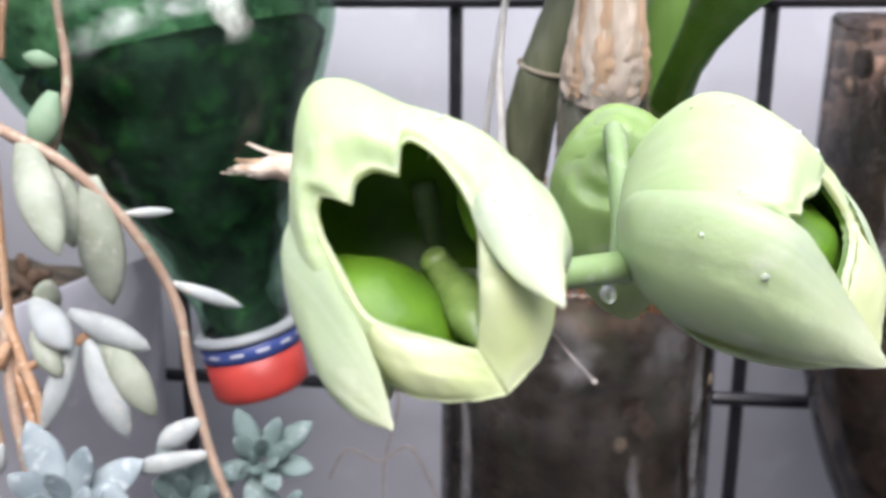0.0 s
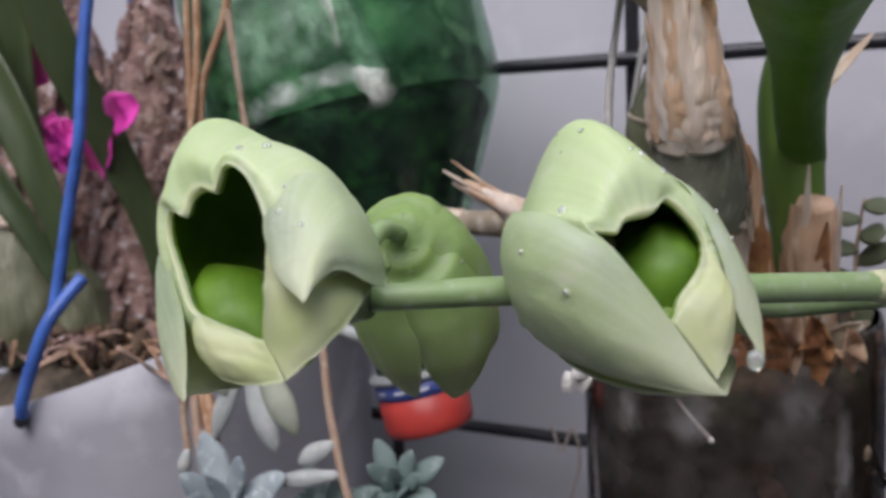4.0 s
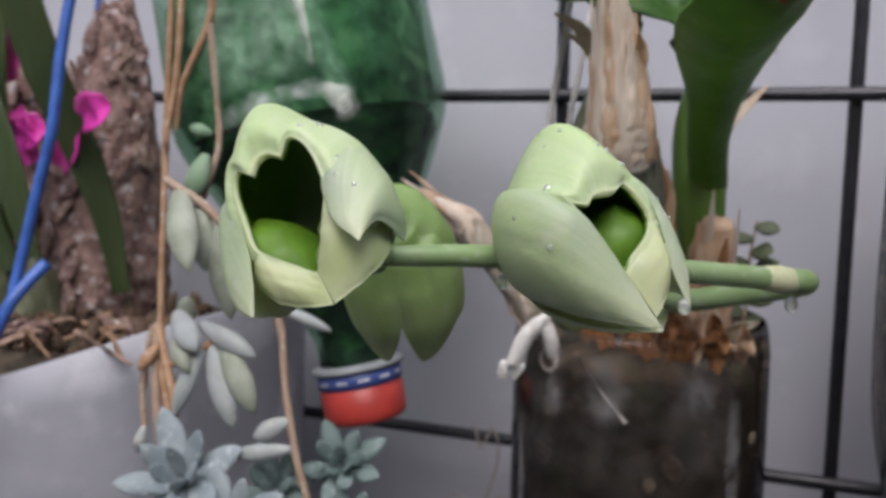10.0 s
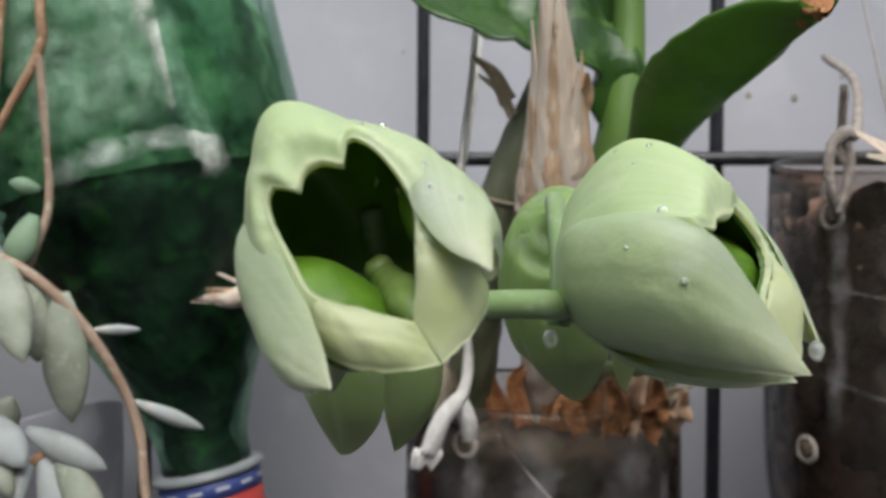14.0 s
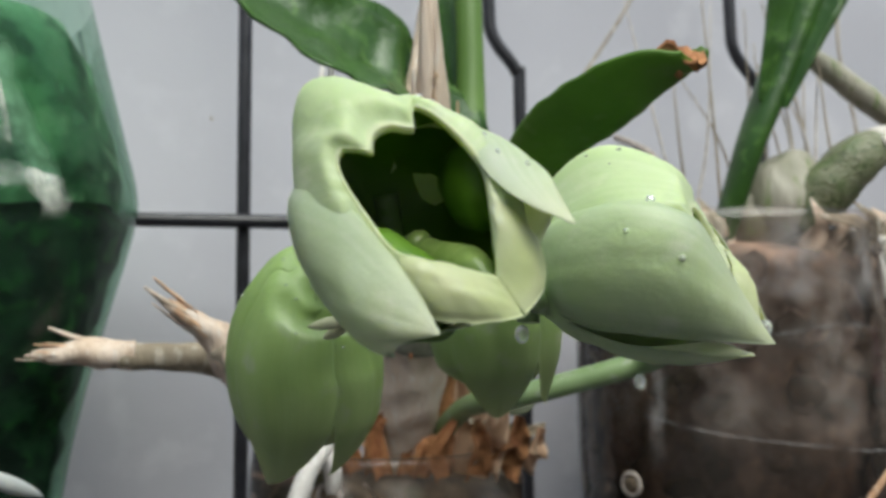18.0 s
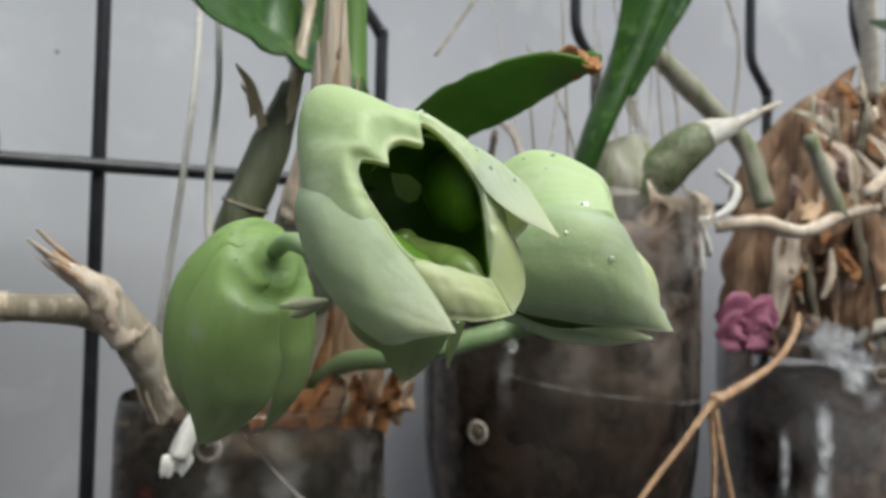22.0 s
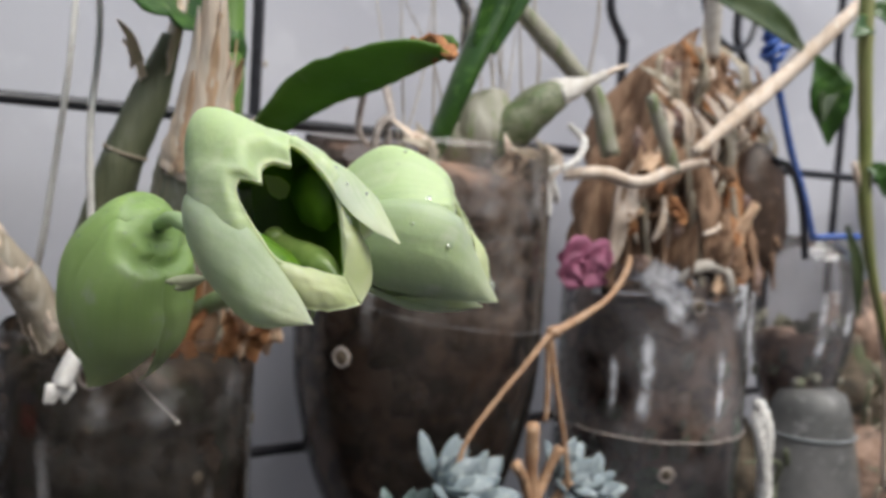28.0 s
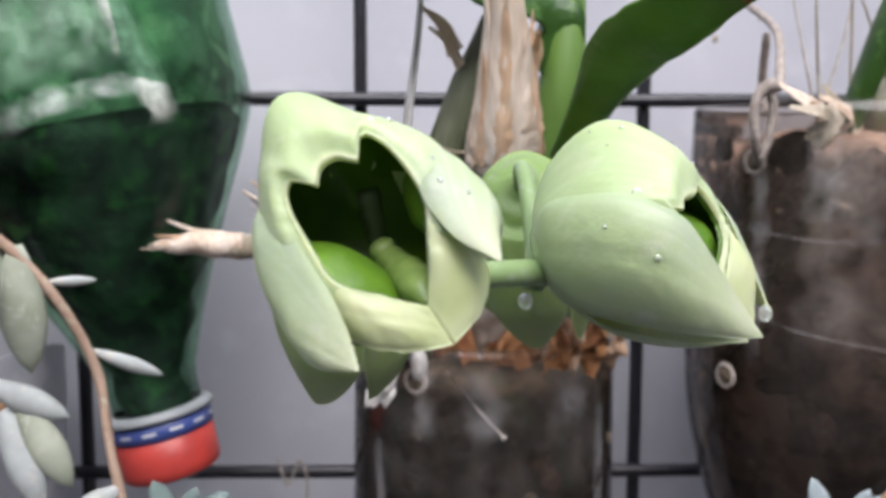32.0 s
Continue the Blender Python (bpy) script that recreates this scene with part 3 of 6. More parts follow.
NARROW = {
    "rim": [(-9.6, -0.2, 19.2), (-6.9, 0.3, 17.9), (-5.0, 0.0, 19.2), (-1.6, -0.1, 19.5), (0.9, -0.6, 20.8), (2.9, -0.4, 18.6), (4.0, 0.1, 15.6), (2.6, 0.6, 12.8), (-0.8, 0.9, 10.0), (-3.0, 1.0, 7.6), (-5.2, 0.8, 11.8), (-7.2, 0.5, 16.0)],
    "rim_centre": (-2.2, 15.0),
    "outline": [(-2.0, -10.0, 33.4), (1.0, -10.0, 31.4), (4.4, -9.5, 26.2), (7.8, -8.5, 20.2), (9.2, -7.0, 13.0), (7.0, -5.0, 6.0), (0.5, -4.0, 2.4), (-7.4, -5.0, 5.0), (-11.4, -7.0, 10.0), (-13.2, -8.5, 16.0), (-11.6, -9.5, 22.2), (-7.6, -10.0, 28.6), (-4.6, -10.2, 32.5)],
    "pole": (-2.5, -26.0, 19.0),
    "left": ([(-5.0, -25.0, 21.5), (-10.6, -17.0, 24.0), (-12.4, -7.0, 22.8), (-10.2, 0.2, 18.8), (-6.6, 1.6, 13.6), (-3.6, 2.0, 7.6), (-0.3, 3.1, -0.6)],
             [(-4.5, -25.5, 16.5), (-9.6, -19.0, 10.0), (-10.2, -12.0, 6.2), (-8.4, -6.0, 3.4), (-5.8, -1.6, 1.4), (-3.0, 1.4, 0.0), (-0.4, 3.1, -0.7)], (-1.0, 0.3, 0.0), 3.8),
    "right": ([(0.0, -25.0, 22.0), (6.0, -15.0, 27.0), (7.2, -6.0, 23.6), (5.0, -0.6, 19.0), (5.0, 1.0, 13.0), (4.6, 2.0, 7.6), (6.3, 2.0, 1.8)],
              [(0.0, -25.0, 16.0), (7.0, -17.0, 9.0), (9.4, -10.0, 6.0), (9.6, -5.0, 4.6), (9.0, -2.0, 3.6), (7.8, 0.5, 2.4), (6.5, 2.1, 1.6)], (1.0, 0.3, 0.1), 3.0),
    "lips": [([(4.2, 0.4, 14.6), (2.2, 1.2, 12.4), (-0.8, 1.5, 10.0), (-3.0, 1.4, 7.6)], [(6.0, -0.6, 9.0), (4.6, 1.0, 5.6), (2.4, 1.7, 2.8), (0.2, 2.0, 0.8)], (0.3, 1.0, 0.1), 1.5)],
    "under": ([(-7.0, -24.0, 13.0), (-9.0, -15.0, 6.4), (-6.0, -7.0, 1.6), (2.6, -0.5, -1.4)], [(3.0, -24.0, 13.0), (9.0, -14.0, 5.0), (8.6, -6.0, 2.0), (2.8, -0.5, -1.3)], (0.0, -0.1, -1.0), 3.2),
    "lobes": [((-6.6, -7.0, 11.4), (4.0, 6.6, 5.8), (-18, 0, 0, 18)), ((2.8, -8.8, 12.2), (6.2, 7.0, 7.4), (-10, 0, 0, -10))],
}


def petal(edges, seed, thick=0.5, n=44, cols=21):
    """A fleshy petal with a swollen middle, a faint keel and a thin wavy edge."""
    upper, lower, way, bulge = edges
    ua, lo = spline(upper, n), spline(lower, n)
    w0 = np.array(way, float) / np.linalg.norm(way)
    out, inn, fs, marks = [], [], [], []
    for i in range(n):
        s = i / (n - 1)
        u = min(1.0, 0.04 + 0.96 * s) ** 0.75
        full = math.sin(math.pi * u) ** (0.7 if u < 0.5 else 1.15) if s < 1 else 0.0
        for k in range(cols):
            v = k / (cols - 1)
            round_off = (4 * v * (1 - v)) ** 0.72
            p = ua[i] + (lo[i] - ua[i]) * v
            wave = 0.30 * full * noise.noise((s * 4.0 + seed, v * 2.6, seed * 1.3)) + 0.10 * noise.noise((s * 11, v * 7 + seed, 4.0))
            keel = -0.16 * full * math.exp(-((v - 0.45) / 0.05) ** 2)
            edge = 0.32 * full * noise.noise((s * 9.0 + seed, 3.0 + 5 * round(v), seed)) * abs(2 * v - 1) ** 3
            q = p + w0 * (bulge * full * round_off + wave + keel) + (lo[i] - ua[i]) / (np.linalg.norm(lo[i] - ua[i]) + 1e-6) * edge
            out.append(q)
            inn.append(q - w0 * thick * (0.25 + 0.75 * round_off) * (1 if s < 0.98 else 0.4))
            marks.append((1.2 * v + seed, s, seed))
    m = len(out)
    for i in range(n - 1):
        for k in range(cols - 1):
            a = i * cols + k
            fs.append((a, a + 1, a + cols + 1, a + cols))
            fs.append((m + a, m + a + cols, m + a + cols + 1, m + a + 1))
        for a in (i * cols, i * cols + cols - 1):
            fs.append((a, a + cols, m + a + cols, m + a))
    for k in range(cols - 1):
        a = (n - 1) * cols + k
        fs.append((a, a + 1, m + a + 1, m + a))
    return (out + inn, fs), marks + marks, out


def flower_body(form, seed, shrink=0.0, rows=30, n=120, roll=5):
    """The hooded cup: pole, back, widest ring, front and the rolled edge of its mouth."""
    rim, outline = by_angle(form["rim"], form["rim_centre"]), by_angle(form["outline"], (0.0, 16.5))
    pole = np.array(form["pole"], float)
    vs, marks = [], []
    cols = []
    for k in range(n):
        ph = -math.pi + 2 * math.pi * k / n
        r, o = rim(ph), outline(ph)
        r = r + np.array((0.0, 0.16 * noise.noise((ph * 9, seed, 1.0)), 0.0))
        front = r + (o - r) * 0.52
        front[1] = r[1] - 1.0 + 0.3 * max(0.0, math.cos(ph))
        lip = r + (o - r) * 0.06
        lip[1] = r[1] + 0.05
        back = pole + (o - pole) * 0.68
        back[1] = pole[1] + 4.2
        line = spline([pole, back, o, front, lip], rows)
        if shrink:
            mid = np.array((0.0, -9.0, 17.0))
            line = [p - (p - mid) / (np.linalg.norm(p - mid) + 1e-6) * shrink * min(1.0, 3 * (1 - i / (rows - 1))) for i, p in enumerate(line)]
            line[-1] = r + np.array((0, -1.3, 0))
        else:
            c = np.array((form["rim_centre"][0], r[1], form["rim_centre"][1]))
            d = (c - r) / (np.linalg.norm(c - r) + 1e-6)
            for j in range(1, roll + 1):
                a = math.pi * j / roll
                line.append(lip + (r - lip) * 0.5 * (1 - math.cos(a)) * 1.0 + np.array((0.0, 0.16 * math.sin(a) - 0.6 * (j / roll) ** 2, 0.0)) + d * 0.15 * j / roll)
        cols.append(line)
    h = len(cols[0])
    for i in range(h):
        t = min(1.0, i / (rows - 1))
        for k in range(n):
            p = cols[k][i]
            ph = 2 * math.pi * k / n
            d = p - np.array((0.0, -9.0, 17.0))
            g = min(1.0, max(0.0, t - 0.1) * 3) * (1 if i < rows - 2 else 0.3)
            vs.append(p + d / (np.linalg.norm(d) + 1e-9) * g * (0.30 * noise.noise((math.cos(ph) * 2 + seed, math.sin(ph) * 2, t * 2.4)) + 0.10 * noise.noise((math.cos(ph) * 6, math.sin(ph) * 6 + seed, t * 6))))
            marks.append((math.cos(ph) * 2, min(t, 0.62) if i < rows - 1 else 0.9, math.sin(ph) * 2))
    fs = [(i * n + k, i * n + (k + 1) % n, (i + 1) * n + (k + 1) % n, (i + 1) * n + k) for i in range(h - 1) for k in range(n)]
    return (vs, fs), marks


def to_world(data, frame_m):
    return [frame_m @ Vector(v) for v in data[0]], data[1]


def flower(label, form, origin, ahead, up, size=1.0, drops=(), seed=0, skin=PETAL):
    """An inverted hooded orchid flower; origin is the point of its lower lip."""
    f = Vector(ahead).normalized()
    u = (Vector(up) - f * Vector(up).dot(f)).normalized()
    r = u.cross(f)
    k = 0.001 * size
    m = Matrix(((r.x * k, f.x * k, u.x * k, origin[0]), (r.y * k, f.y * k, u.y * k, origin[1]), (r.z * k, f.z * k, u.z * k, origin[2]), (0, 0, 0, 1)))
    top = thing("orchid_flower", label, "flower", "flowers on the spray")
    data, marks = flower_body(form, seed)
    hood = marked(part("hood", to_world(data, m), skin, top), marks)
    inside, _ = flower_body(form, seed, 0.9)
    part("throat", to_world(inside, m), INNER, top, "deep green inside of the hood")
    skins = {"hood": (hood, data[0], 120)}
    for side, sd in (("left", 1.0), ("right", 2.0)):
        sheet, marks, face = petal(form[side], seed + sd)
        ob = marked(part("petal", to_world(sheet, m), skin, top), marks)
        skins[side] = (ob, face, 21)
    sheet, marks, _ = petal(form["under"], seed + 3.0)
    marked(part("sepal", to_world(sheet, m), skin, top), marks)
    for e in form["lips"]:
        sheet, marks, _ = petal(e, seed + 4.0 + e[0][0][0], 0.45, 30, 15)
        part("lip_fold", to_world(sheet, m), PETAL_TIP, top, "pale rolled lower lip")
    for c, rad, (ax, ay, az, lean_a) in form["lobes"]:
        part("lip_lobe", to_world(ball(c, rad, 18, 26, Euler((radians(ax), radians(-lean_a), radians(az))).to_matrix(), 0.10, seed), m), LOBE, top, "glossy yellow-green lobe inside the flower")
    x0 = form["rim_centre"][0] * 0.5
    part("column", to_world(tube([(x0 - 0.4, -13, 14), (x0 + 0.2, -10.0, 11.0), (x0 + 0.8, -7.0, 8.6), (x0 + 0.8, -3.8, 6.6), (x0 + 0.6, -1.2, 5.0)], [1.6, 1.9, 2.4, 2.1, 0.6], 16, 30, 0.15, seed), m), COLUMN, top, "pale fleshy column")
    part("anther_cap", to_world(ball((x0 - 0.2, -11.4, 13.6), (1.8, 1.5, 1.4), 10, 14, None, 0.2, seed), m), COLUMN, top)
    for name, s, v, d in drops:
        owner, face, cols = skins[name]
        rows = len(face) // cols
        p = np.array(face[min(rows - 1, int(s * (rows - 1))) * cols + int(v * (cols - 1))])
        q = p - np.array((0, -9, 17))
        q /= np.linalg.norm(q)
        turn = Vector(q).to_track_quat("Z", "Y").to_matrix()
        part("water_drop", to_world(ball(p + q * 0.1, (d, d, d * 0.55), 8, 12, turn), m), DROP, owner)


g = random.Random(5)
WET_A = [("right", g.uniform(0.30, 0.58), g.uniform(0.0, 0.16), g.uniform(0.14, 0.30)) for _ in range(10)] + [("hood", 0.62, 0.60, 0.4), ("hood", 0.55, 0.63, 0.5), ("right", 0.62, 0.3, 0.3)]
WET_B = [("hood", 0.56, 0.34, 0.60), ("hood", 0.50, 0.47, 0.4), ("hood", 0.62, 0.52, 0.45), ("hood", 0.66, 0.56, 0.35), ("left", 0.50, 0.40, 0.45), ("left", 0.36, 0.25, 0.35), ("right", 0.40, 0.2, 0.4), ("right", 0.46, 0.35, 0.3), ("right", 0.52, 0.25, 0.35)]
WET_B += [("hood", g.uniform(0.42, 0.64), g.uniform(0.40, 0.58), g.uniform(0.14, 0.26)) for _ in range(7)]
AHEAD_A, UP_A = (0.02, -0.98, 0.18), (-0.538, 0.144, 0.831)
flower("pale green hooded orchid flower wide open, with rain drops", WIDE, (0.0252, -0.2262, 1.2611), AHEAD_A, UP_A, drops=WET_A, seed=1)
AHEAD_B, UP_B = (0.69, -0.64, 0.30), (-0.20, 0.12, 0.95)
flower("pale green hooded orchid flower with a narrow mouth and rain drops", NARROW, (0.0645, -0.2048, 1.2578), AHEAD_B, UP_B, drops=WET_B, seed=2)


def closed_flower(label, foot, turn, size, seed, wet=(), spin=0):
    """A flower seen from behind: fleshy petals running from the stalk's foot over a drooping egg to pointed tips."""
    top = thing("orchid_flower", label, "flower", "flowers on the spray")
    rot = Euler((0, 0, radians(turn))).to_matrix()
    # the bent axis from the foot to the lowest point, in millimetres from the foot, and the radius along it
    axis = spline([(0.0, 0.0, 0.0), (-0.5, 1.4, -0.5), (-1.5, 4.6, -2.8), (-2.4, 9.8, -10.5), (-2.0, 13.4, -20.0), (-2.0, 15.8, -30.0)], 49)
    rad = [float(r[0]) for r in spline([(0.6,), (5.4,), (9.2,), (11.8,), (11.6,), (8.8,)], 49)]
    faces = []
    for mid, half, out, tip in ((24, 45, 0.5, (-8.0, 15.6, -33.0)), (-56, 44, 0.1, (1.6, 14.4, -31.8)), (104, 46, 0.0, (-8.0, 18.0, -27.5)), (-136, 48, 0.0, (-1.0, 19.0, -27.5)), (168, 40, 0.2, (-4.0, 19.0, -28.0))):
        tip = (tip[0] - spin * 0.17, tip[1], tip[2] - (0.0 if mid == 24 else spin * 0.06))
        mid += spin
        n, cols = 49, 23
        outer, inner, marks = [], [], []
        for i in range(n):
            s = i / (n - 1)
            t = axis[min(i + 1, n - 1)] - axis[max(i - 1, 0)]
            t /= np.linalg.norm(t)
            e1 = np.array((0.0, -1.0, 0.0)) - t * (-t[1])
            e1 /= np.linalg.norm(e1)
            e2 = np.cross(e1, t)
            if e2[0] > 0:
                e2 = -e2
            wide = half * (1 - max(0.0, s - 0.6) ** 1.7 * 1.9)
            for k in range(cols):
                x = 2 * k / (cols - 1) - 1
                a = radians(mid + wide * x)
                grow = 0.96 + 0.11 * (1 - abs(x) ** 2.6) * math.sin(math.pi * min(1, s + 0.04)) ** 0.5 - 0.025 * math.exp(-(x / 0.10) ** 2)
                r = rad[i] * grow + out + 0.22 * noise.noise((s * 5 + seed, x * 2, mid * 0.1))
                p = axis[i] + r * (math.cos(a) * e1 + math.sin(a) * e2)
                pull = max(0.0, (s - 0.83) / 0.17) ** 1.55
                p = p + (np.array(tip) - p) * pull * (1 - 0.06 * abs(x))
                d = p - axis[i]
                d /= np.linalg.norm(d) + 1e-6
                outer.append(p)
                inner.append(p - d * 0.45 * (1 - 0.7 * s))
                marks.append((1.2 * x + seed, s, mid * 0.01))
        m = len(outer)
        fs = []
        for i in range(n - 1):
            for k in range(cols - 1):
                a = i * cols + k
                fs.append((a, a + 1, a + cols + 1, a + cols))
                fs.append((m + a, m + a + cols, m + a + cols + 1, m + a + 1))
            for a in (i * cols, i * cols + cols - 1):
                fs.append((a, a + cols, m + a + cols, m + a))
        to = lambda v: Vector(foot) + rot @ Vector(v) * 0.001 * size
        ob = marked(part("petal", ([to(v) for v in outer + inner], fs), PETAL_SHADED, top), marks + marks)
        faces.append((ob, outer, cols, to))
    for which, s, v, d in wet:
        ob, outer, cols, to = faces[which]
        p = to(outer[int(s * 48) * cols + int(v * (cols - 1))])
        part("water_drop", ball(p, (d, d, d * 0.8), 8, 12), DROP, ob)


WET_C = [(k, g.uniform(0.1, 0.5), g.uniform(0.1, 0.9), g.uniform(0.00016, 0.00036)) for k in (0, 1, 2) for _ in range(6)]
closed_flower("green orchid flower nodding away, seen from behind", (0.0108, -0.1765, 1.2690), 0, 1.0, 3.0, WET_C)
closed_flower("green orchid flower turned back to the pot", (0.0396, -0.1690, 1.2765), -25, 0.96, 7.0, spin=-32)

spray = thing("flower_stalk", "grey-green orchid flower stalk arching out of the pot", "stalk")
part("stalk", tube([(0.0500, -0.070, 1.231), (0.0540, -0.092, 1.2420), (0.0595, -0.1146, 1.2458), (0.075, -0.124, 1.2505), (0.0845, -0.128, 1.2535), (0.0855, -0.136, 1.2555), (0.078, -0.145, 1.2570),
                    (0.060, -0.170, 1.2610), (0.0374, -0.1943, 1.2648), (0.0226, -0.2044, 1.2652)], [0.0028, 0.0028, 0.0026, 0.0026, 0.0027, 0.0026, 0.0024, 0.0022, 0.002, 0.0017], 12, 90), STALK, spray)
part("node", tube([(0.0835, -0.1385, 1.2558), (0.0805, -0.142, 1.2565), (0.0775, -0.1455, 1.2571)], [0.0026, 0.00285, 0.0024], 12, 10), BRACT, spray, "pale ring on the stalk")
for pts in ([(0.0226, -0.2044, 1.2652), (0.0195, -0.2050, 1.2660), (0.0165, -0.2045, 1.2700), (0.0150, -0.2050, 1.2770)],
            [(0.0390, -0.1925, 1.2640), (0.0420, -0.1930, 1.2660), (0.0455, -0.1925, 1.2720), (0.0470, -0.1910, 1.2740)],
            [(0.0215, -0.2040, 1.2640), (0.0165, -0.2010, 1.2630), (0.0136, -0.1920, 1.2680), (0.0116, -0.1830, 1.2706), (0.0108, -0.1765, 1.2690)],
            [(0.0385, -0.1890, 1.2615), (0.0390, -0.1880, 1.2680), (0.0385, -0.1790, 1.2775), (0.0385, -0.1720, 1.2790), (0.0390, -0.1680, 1.2760)]):
    part("pedicel", tube(pts, [0.0017, 0.0016, 0.0015, 0.0015] + [0.0014] * (len(pts) - 4), 10, 26), STALK, spray)
for b, t in (((0.0125, -0.1985, 1.2620), (0.0063, -0.1951, 1.2610)), ((0.0120, -0.1975, 1.2615), (0.0085, -0.1935, 1.2595))):
    part("bract", pad(b, t, 0.0022, 0.0014, (0, -1, 0.4), 8, 8), BRACT, spray, "small pale withered bract")
for c, r in (((0.0835, -0.1300, 1.2495), 0.0014), ((0.0375, -0.1890, 1.2598), 0.0011), ((0.0690, -0.2012, 1.2602), 0.0010)):
    part("water_drop", ball(c, (r, r, r * 1.25), 8, 12), DROP, spray)


# ---- green bottle planter ----
bottle = thing("green_bottle", "inverted green soda bottle planter with a red cap, full of moss", "bottle")
lean = Matrix.Translation((-0.0535, -0.0550, 1.185)) @ (Vector((-0.0760, -0.0530, 1.290)) - Vector((-0.0535, -0.0550, 1.185))).to_track_quat("Z", "Y").to_matrix().to_4x4()
prof = [(0.0130, 0.020), (0.0132, 0.028), (0.0150, 0.034), (0.0188, 0.044), (0.0250, 0.058), (0.0328, 0.074), (0.0410, 0.090), (0.0464, 0.102), (0.0477, 0.110), (0.0474, 0.122), (0.0458, 0.165)]
prof = [tuple(p) for p in spline(prof, 44)]
part("bottle_wall", placed(lathe(prof, 72), lean), BOTTLE_FILM, bottle)
part("moss_filling", placed(lathe([(max(0.001, r - 0.0035), z) for r, z in prof[:30]] + [(0.03, 0.118), (0.001, 0.119)], 72, False, 0.0035, 110), lean), MOSS, bottle, "dark green moss behind the plastic")
# Moss is brighter up here: light through the bottle is put into its colour
part("moss_top", placed(lathe([(0.041, 0.104), (0.0436, 0.112), (0.0436, 0.124), (0.0430, 0.136), (0.0424, 0.148), (0.038, 0.156), (0.02, 0.159), (0.001, 0.160)], 72, False, 0.003, 80, 3), lean), MOSS_LIGHT, bottle, "upper moss with light through the bottle in its colour")
part("cap", placed(lathe([(0.001, 0.0), (0.0130, 0.0), (0.0144, 0.0012), (0.0146, 0.0035), (0.0146, 0.0125), (0.0140, 0.0128)], 56), lean), RED, bottle, "red screw cap")
band = part("cap_band", placed(lathe([(0.0140, 0.0127), (0.0149, 0.0130), (0.0149, 0.0178), (0.0140, 0.0180)], 56), lean), BLUEBAND, bottle, "blue paper band with unreadable print")
for a0 in range(0, 360, 30):
    a = radians(a0)
    bar = [lean @ Vector((0.01495 * math.cos(a + s), 0.01495 * math.sin(a + s), z)) for s in (0, 0.09, 0.18, 0.27) for z in (0.0150, 0.0159)]
    part("print_bar", (bar, [(0, 2, 3, 1), (2, 4, 5, 3), (4, 6, 7, 5)]), WHITEINK, band)
part("neck_ring", placed(lathe([(0.0128, 0.0178), (0.0158, 0.0182), (0.0163, 0.0192), (0.0158, 0.0203), (0.0130, 0.0208)], 56), lean), GREYRING, bottle, "grey collar ring")
ax0, ax1 = lean @ Vector((0, 0, 0)), lean @ Vector((0, 0, 0.165))


def bottle_ring(z):
    """Centre and radius of the leaning bottle at the height z."""
    k = (z - ax0.z) / (ax1.z - ax0.z)
    c = ax0.lerp(ax1, k)
    h = k * 0.165
    r = np.interp(h, [q[1] for q in prof], [q[0] for q in prof])
    return c.x, c.y, r


# Reflections and hazy glare on the bottle are put into the colour here
for pts, w, film in (([(-48, 1.288), (-50, 1.297), (-53, 1.310), (-57, 1.326), (-61, 1.348)], 0.014, BOTTLE_SHINE), ([(-44, 1.2985), (-50, 1.2985), (-66, 1.2965), (-80, 1.293), (-100, 1.286)], 0.009, BOTTLE_SHINE_SOFT),
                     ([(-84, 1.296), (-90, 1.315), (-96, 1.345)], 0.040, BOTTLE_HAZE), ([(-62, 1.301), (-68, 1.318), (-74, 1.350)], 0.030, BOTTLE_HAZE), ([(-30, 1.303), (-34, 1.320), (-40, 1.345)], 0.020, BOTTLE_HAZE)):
    streak(pts, w, bottle_ring, 0.0006, bottle, film, label="whitish reflection painted on the plastic", seed=len(pts) + w * 900)


# ---- clear plastic pots with bark ----
def grooved(pts, radii, sides=48, n=50, depth=0.2, cells=5.0, rise=25.0, seed=0):
    """A rough trunk-like lump with upright grooves."""
    vs, fs = tube(pts, radii, sides, n)
    line, rad = spline(pts, n), [float(r[0]) for r in spline([(r,) for r in radii], n)]
    out = []
    for i, v in enumerate(vs):
        c = line[i // sides]
        a = 2 * math.pi * (i % sides) / sides
        h = noise.noise((math.cos(a) * cells + seed, math.sin(a) * cells, c[2] * rise)) + 0.5 * noise.noise((math.cos(a) * cells * 3, math.sin(a) * cells * 3 + seed, c[2] * rise * 4))
        out.append(c + (v - c) * (1 + depth * h))
    return out, fs


def soil_core(prof, centre, material, rough, seed):
    return placed(lathe(prof, 64, False, rough, 90, seed), Matrix.Translation(centre))


def chips(centre, r, z0, z1, count, seed, size=0.004):
    """Bark chips pressed against the inside of a pot's wall."""
    g = random.Random(seed)
    out = []
    for _ in range(count):
        a, z = g.uniform(0, 2 * math.pi), g.uniform(z0, z1)
        s = size * g.uniform(0.5, 1.4)
        turn = Euler((0, 0, a)).to_matrix() @ Euler((g.uniform(0, 3), 0, 0)).to_matrix()
        out.append(ball((centre[0] + r * math.cos(a), centre[1] + r * math.sin(a), z), (0.0013, s, s * g.uniform(0.4, 0.9)), 6, 9, turn, 0.45, g.uniform(0, 50)))
    return join(*out)


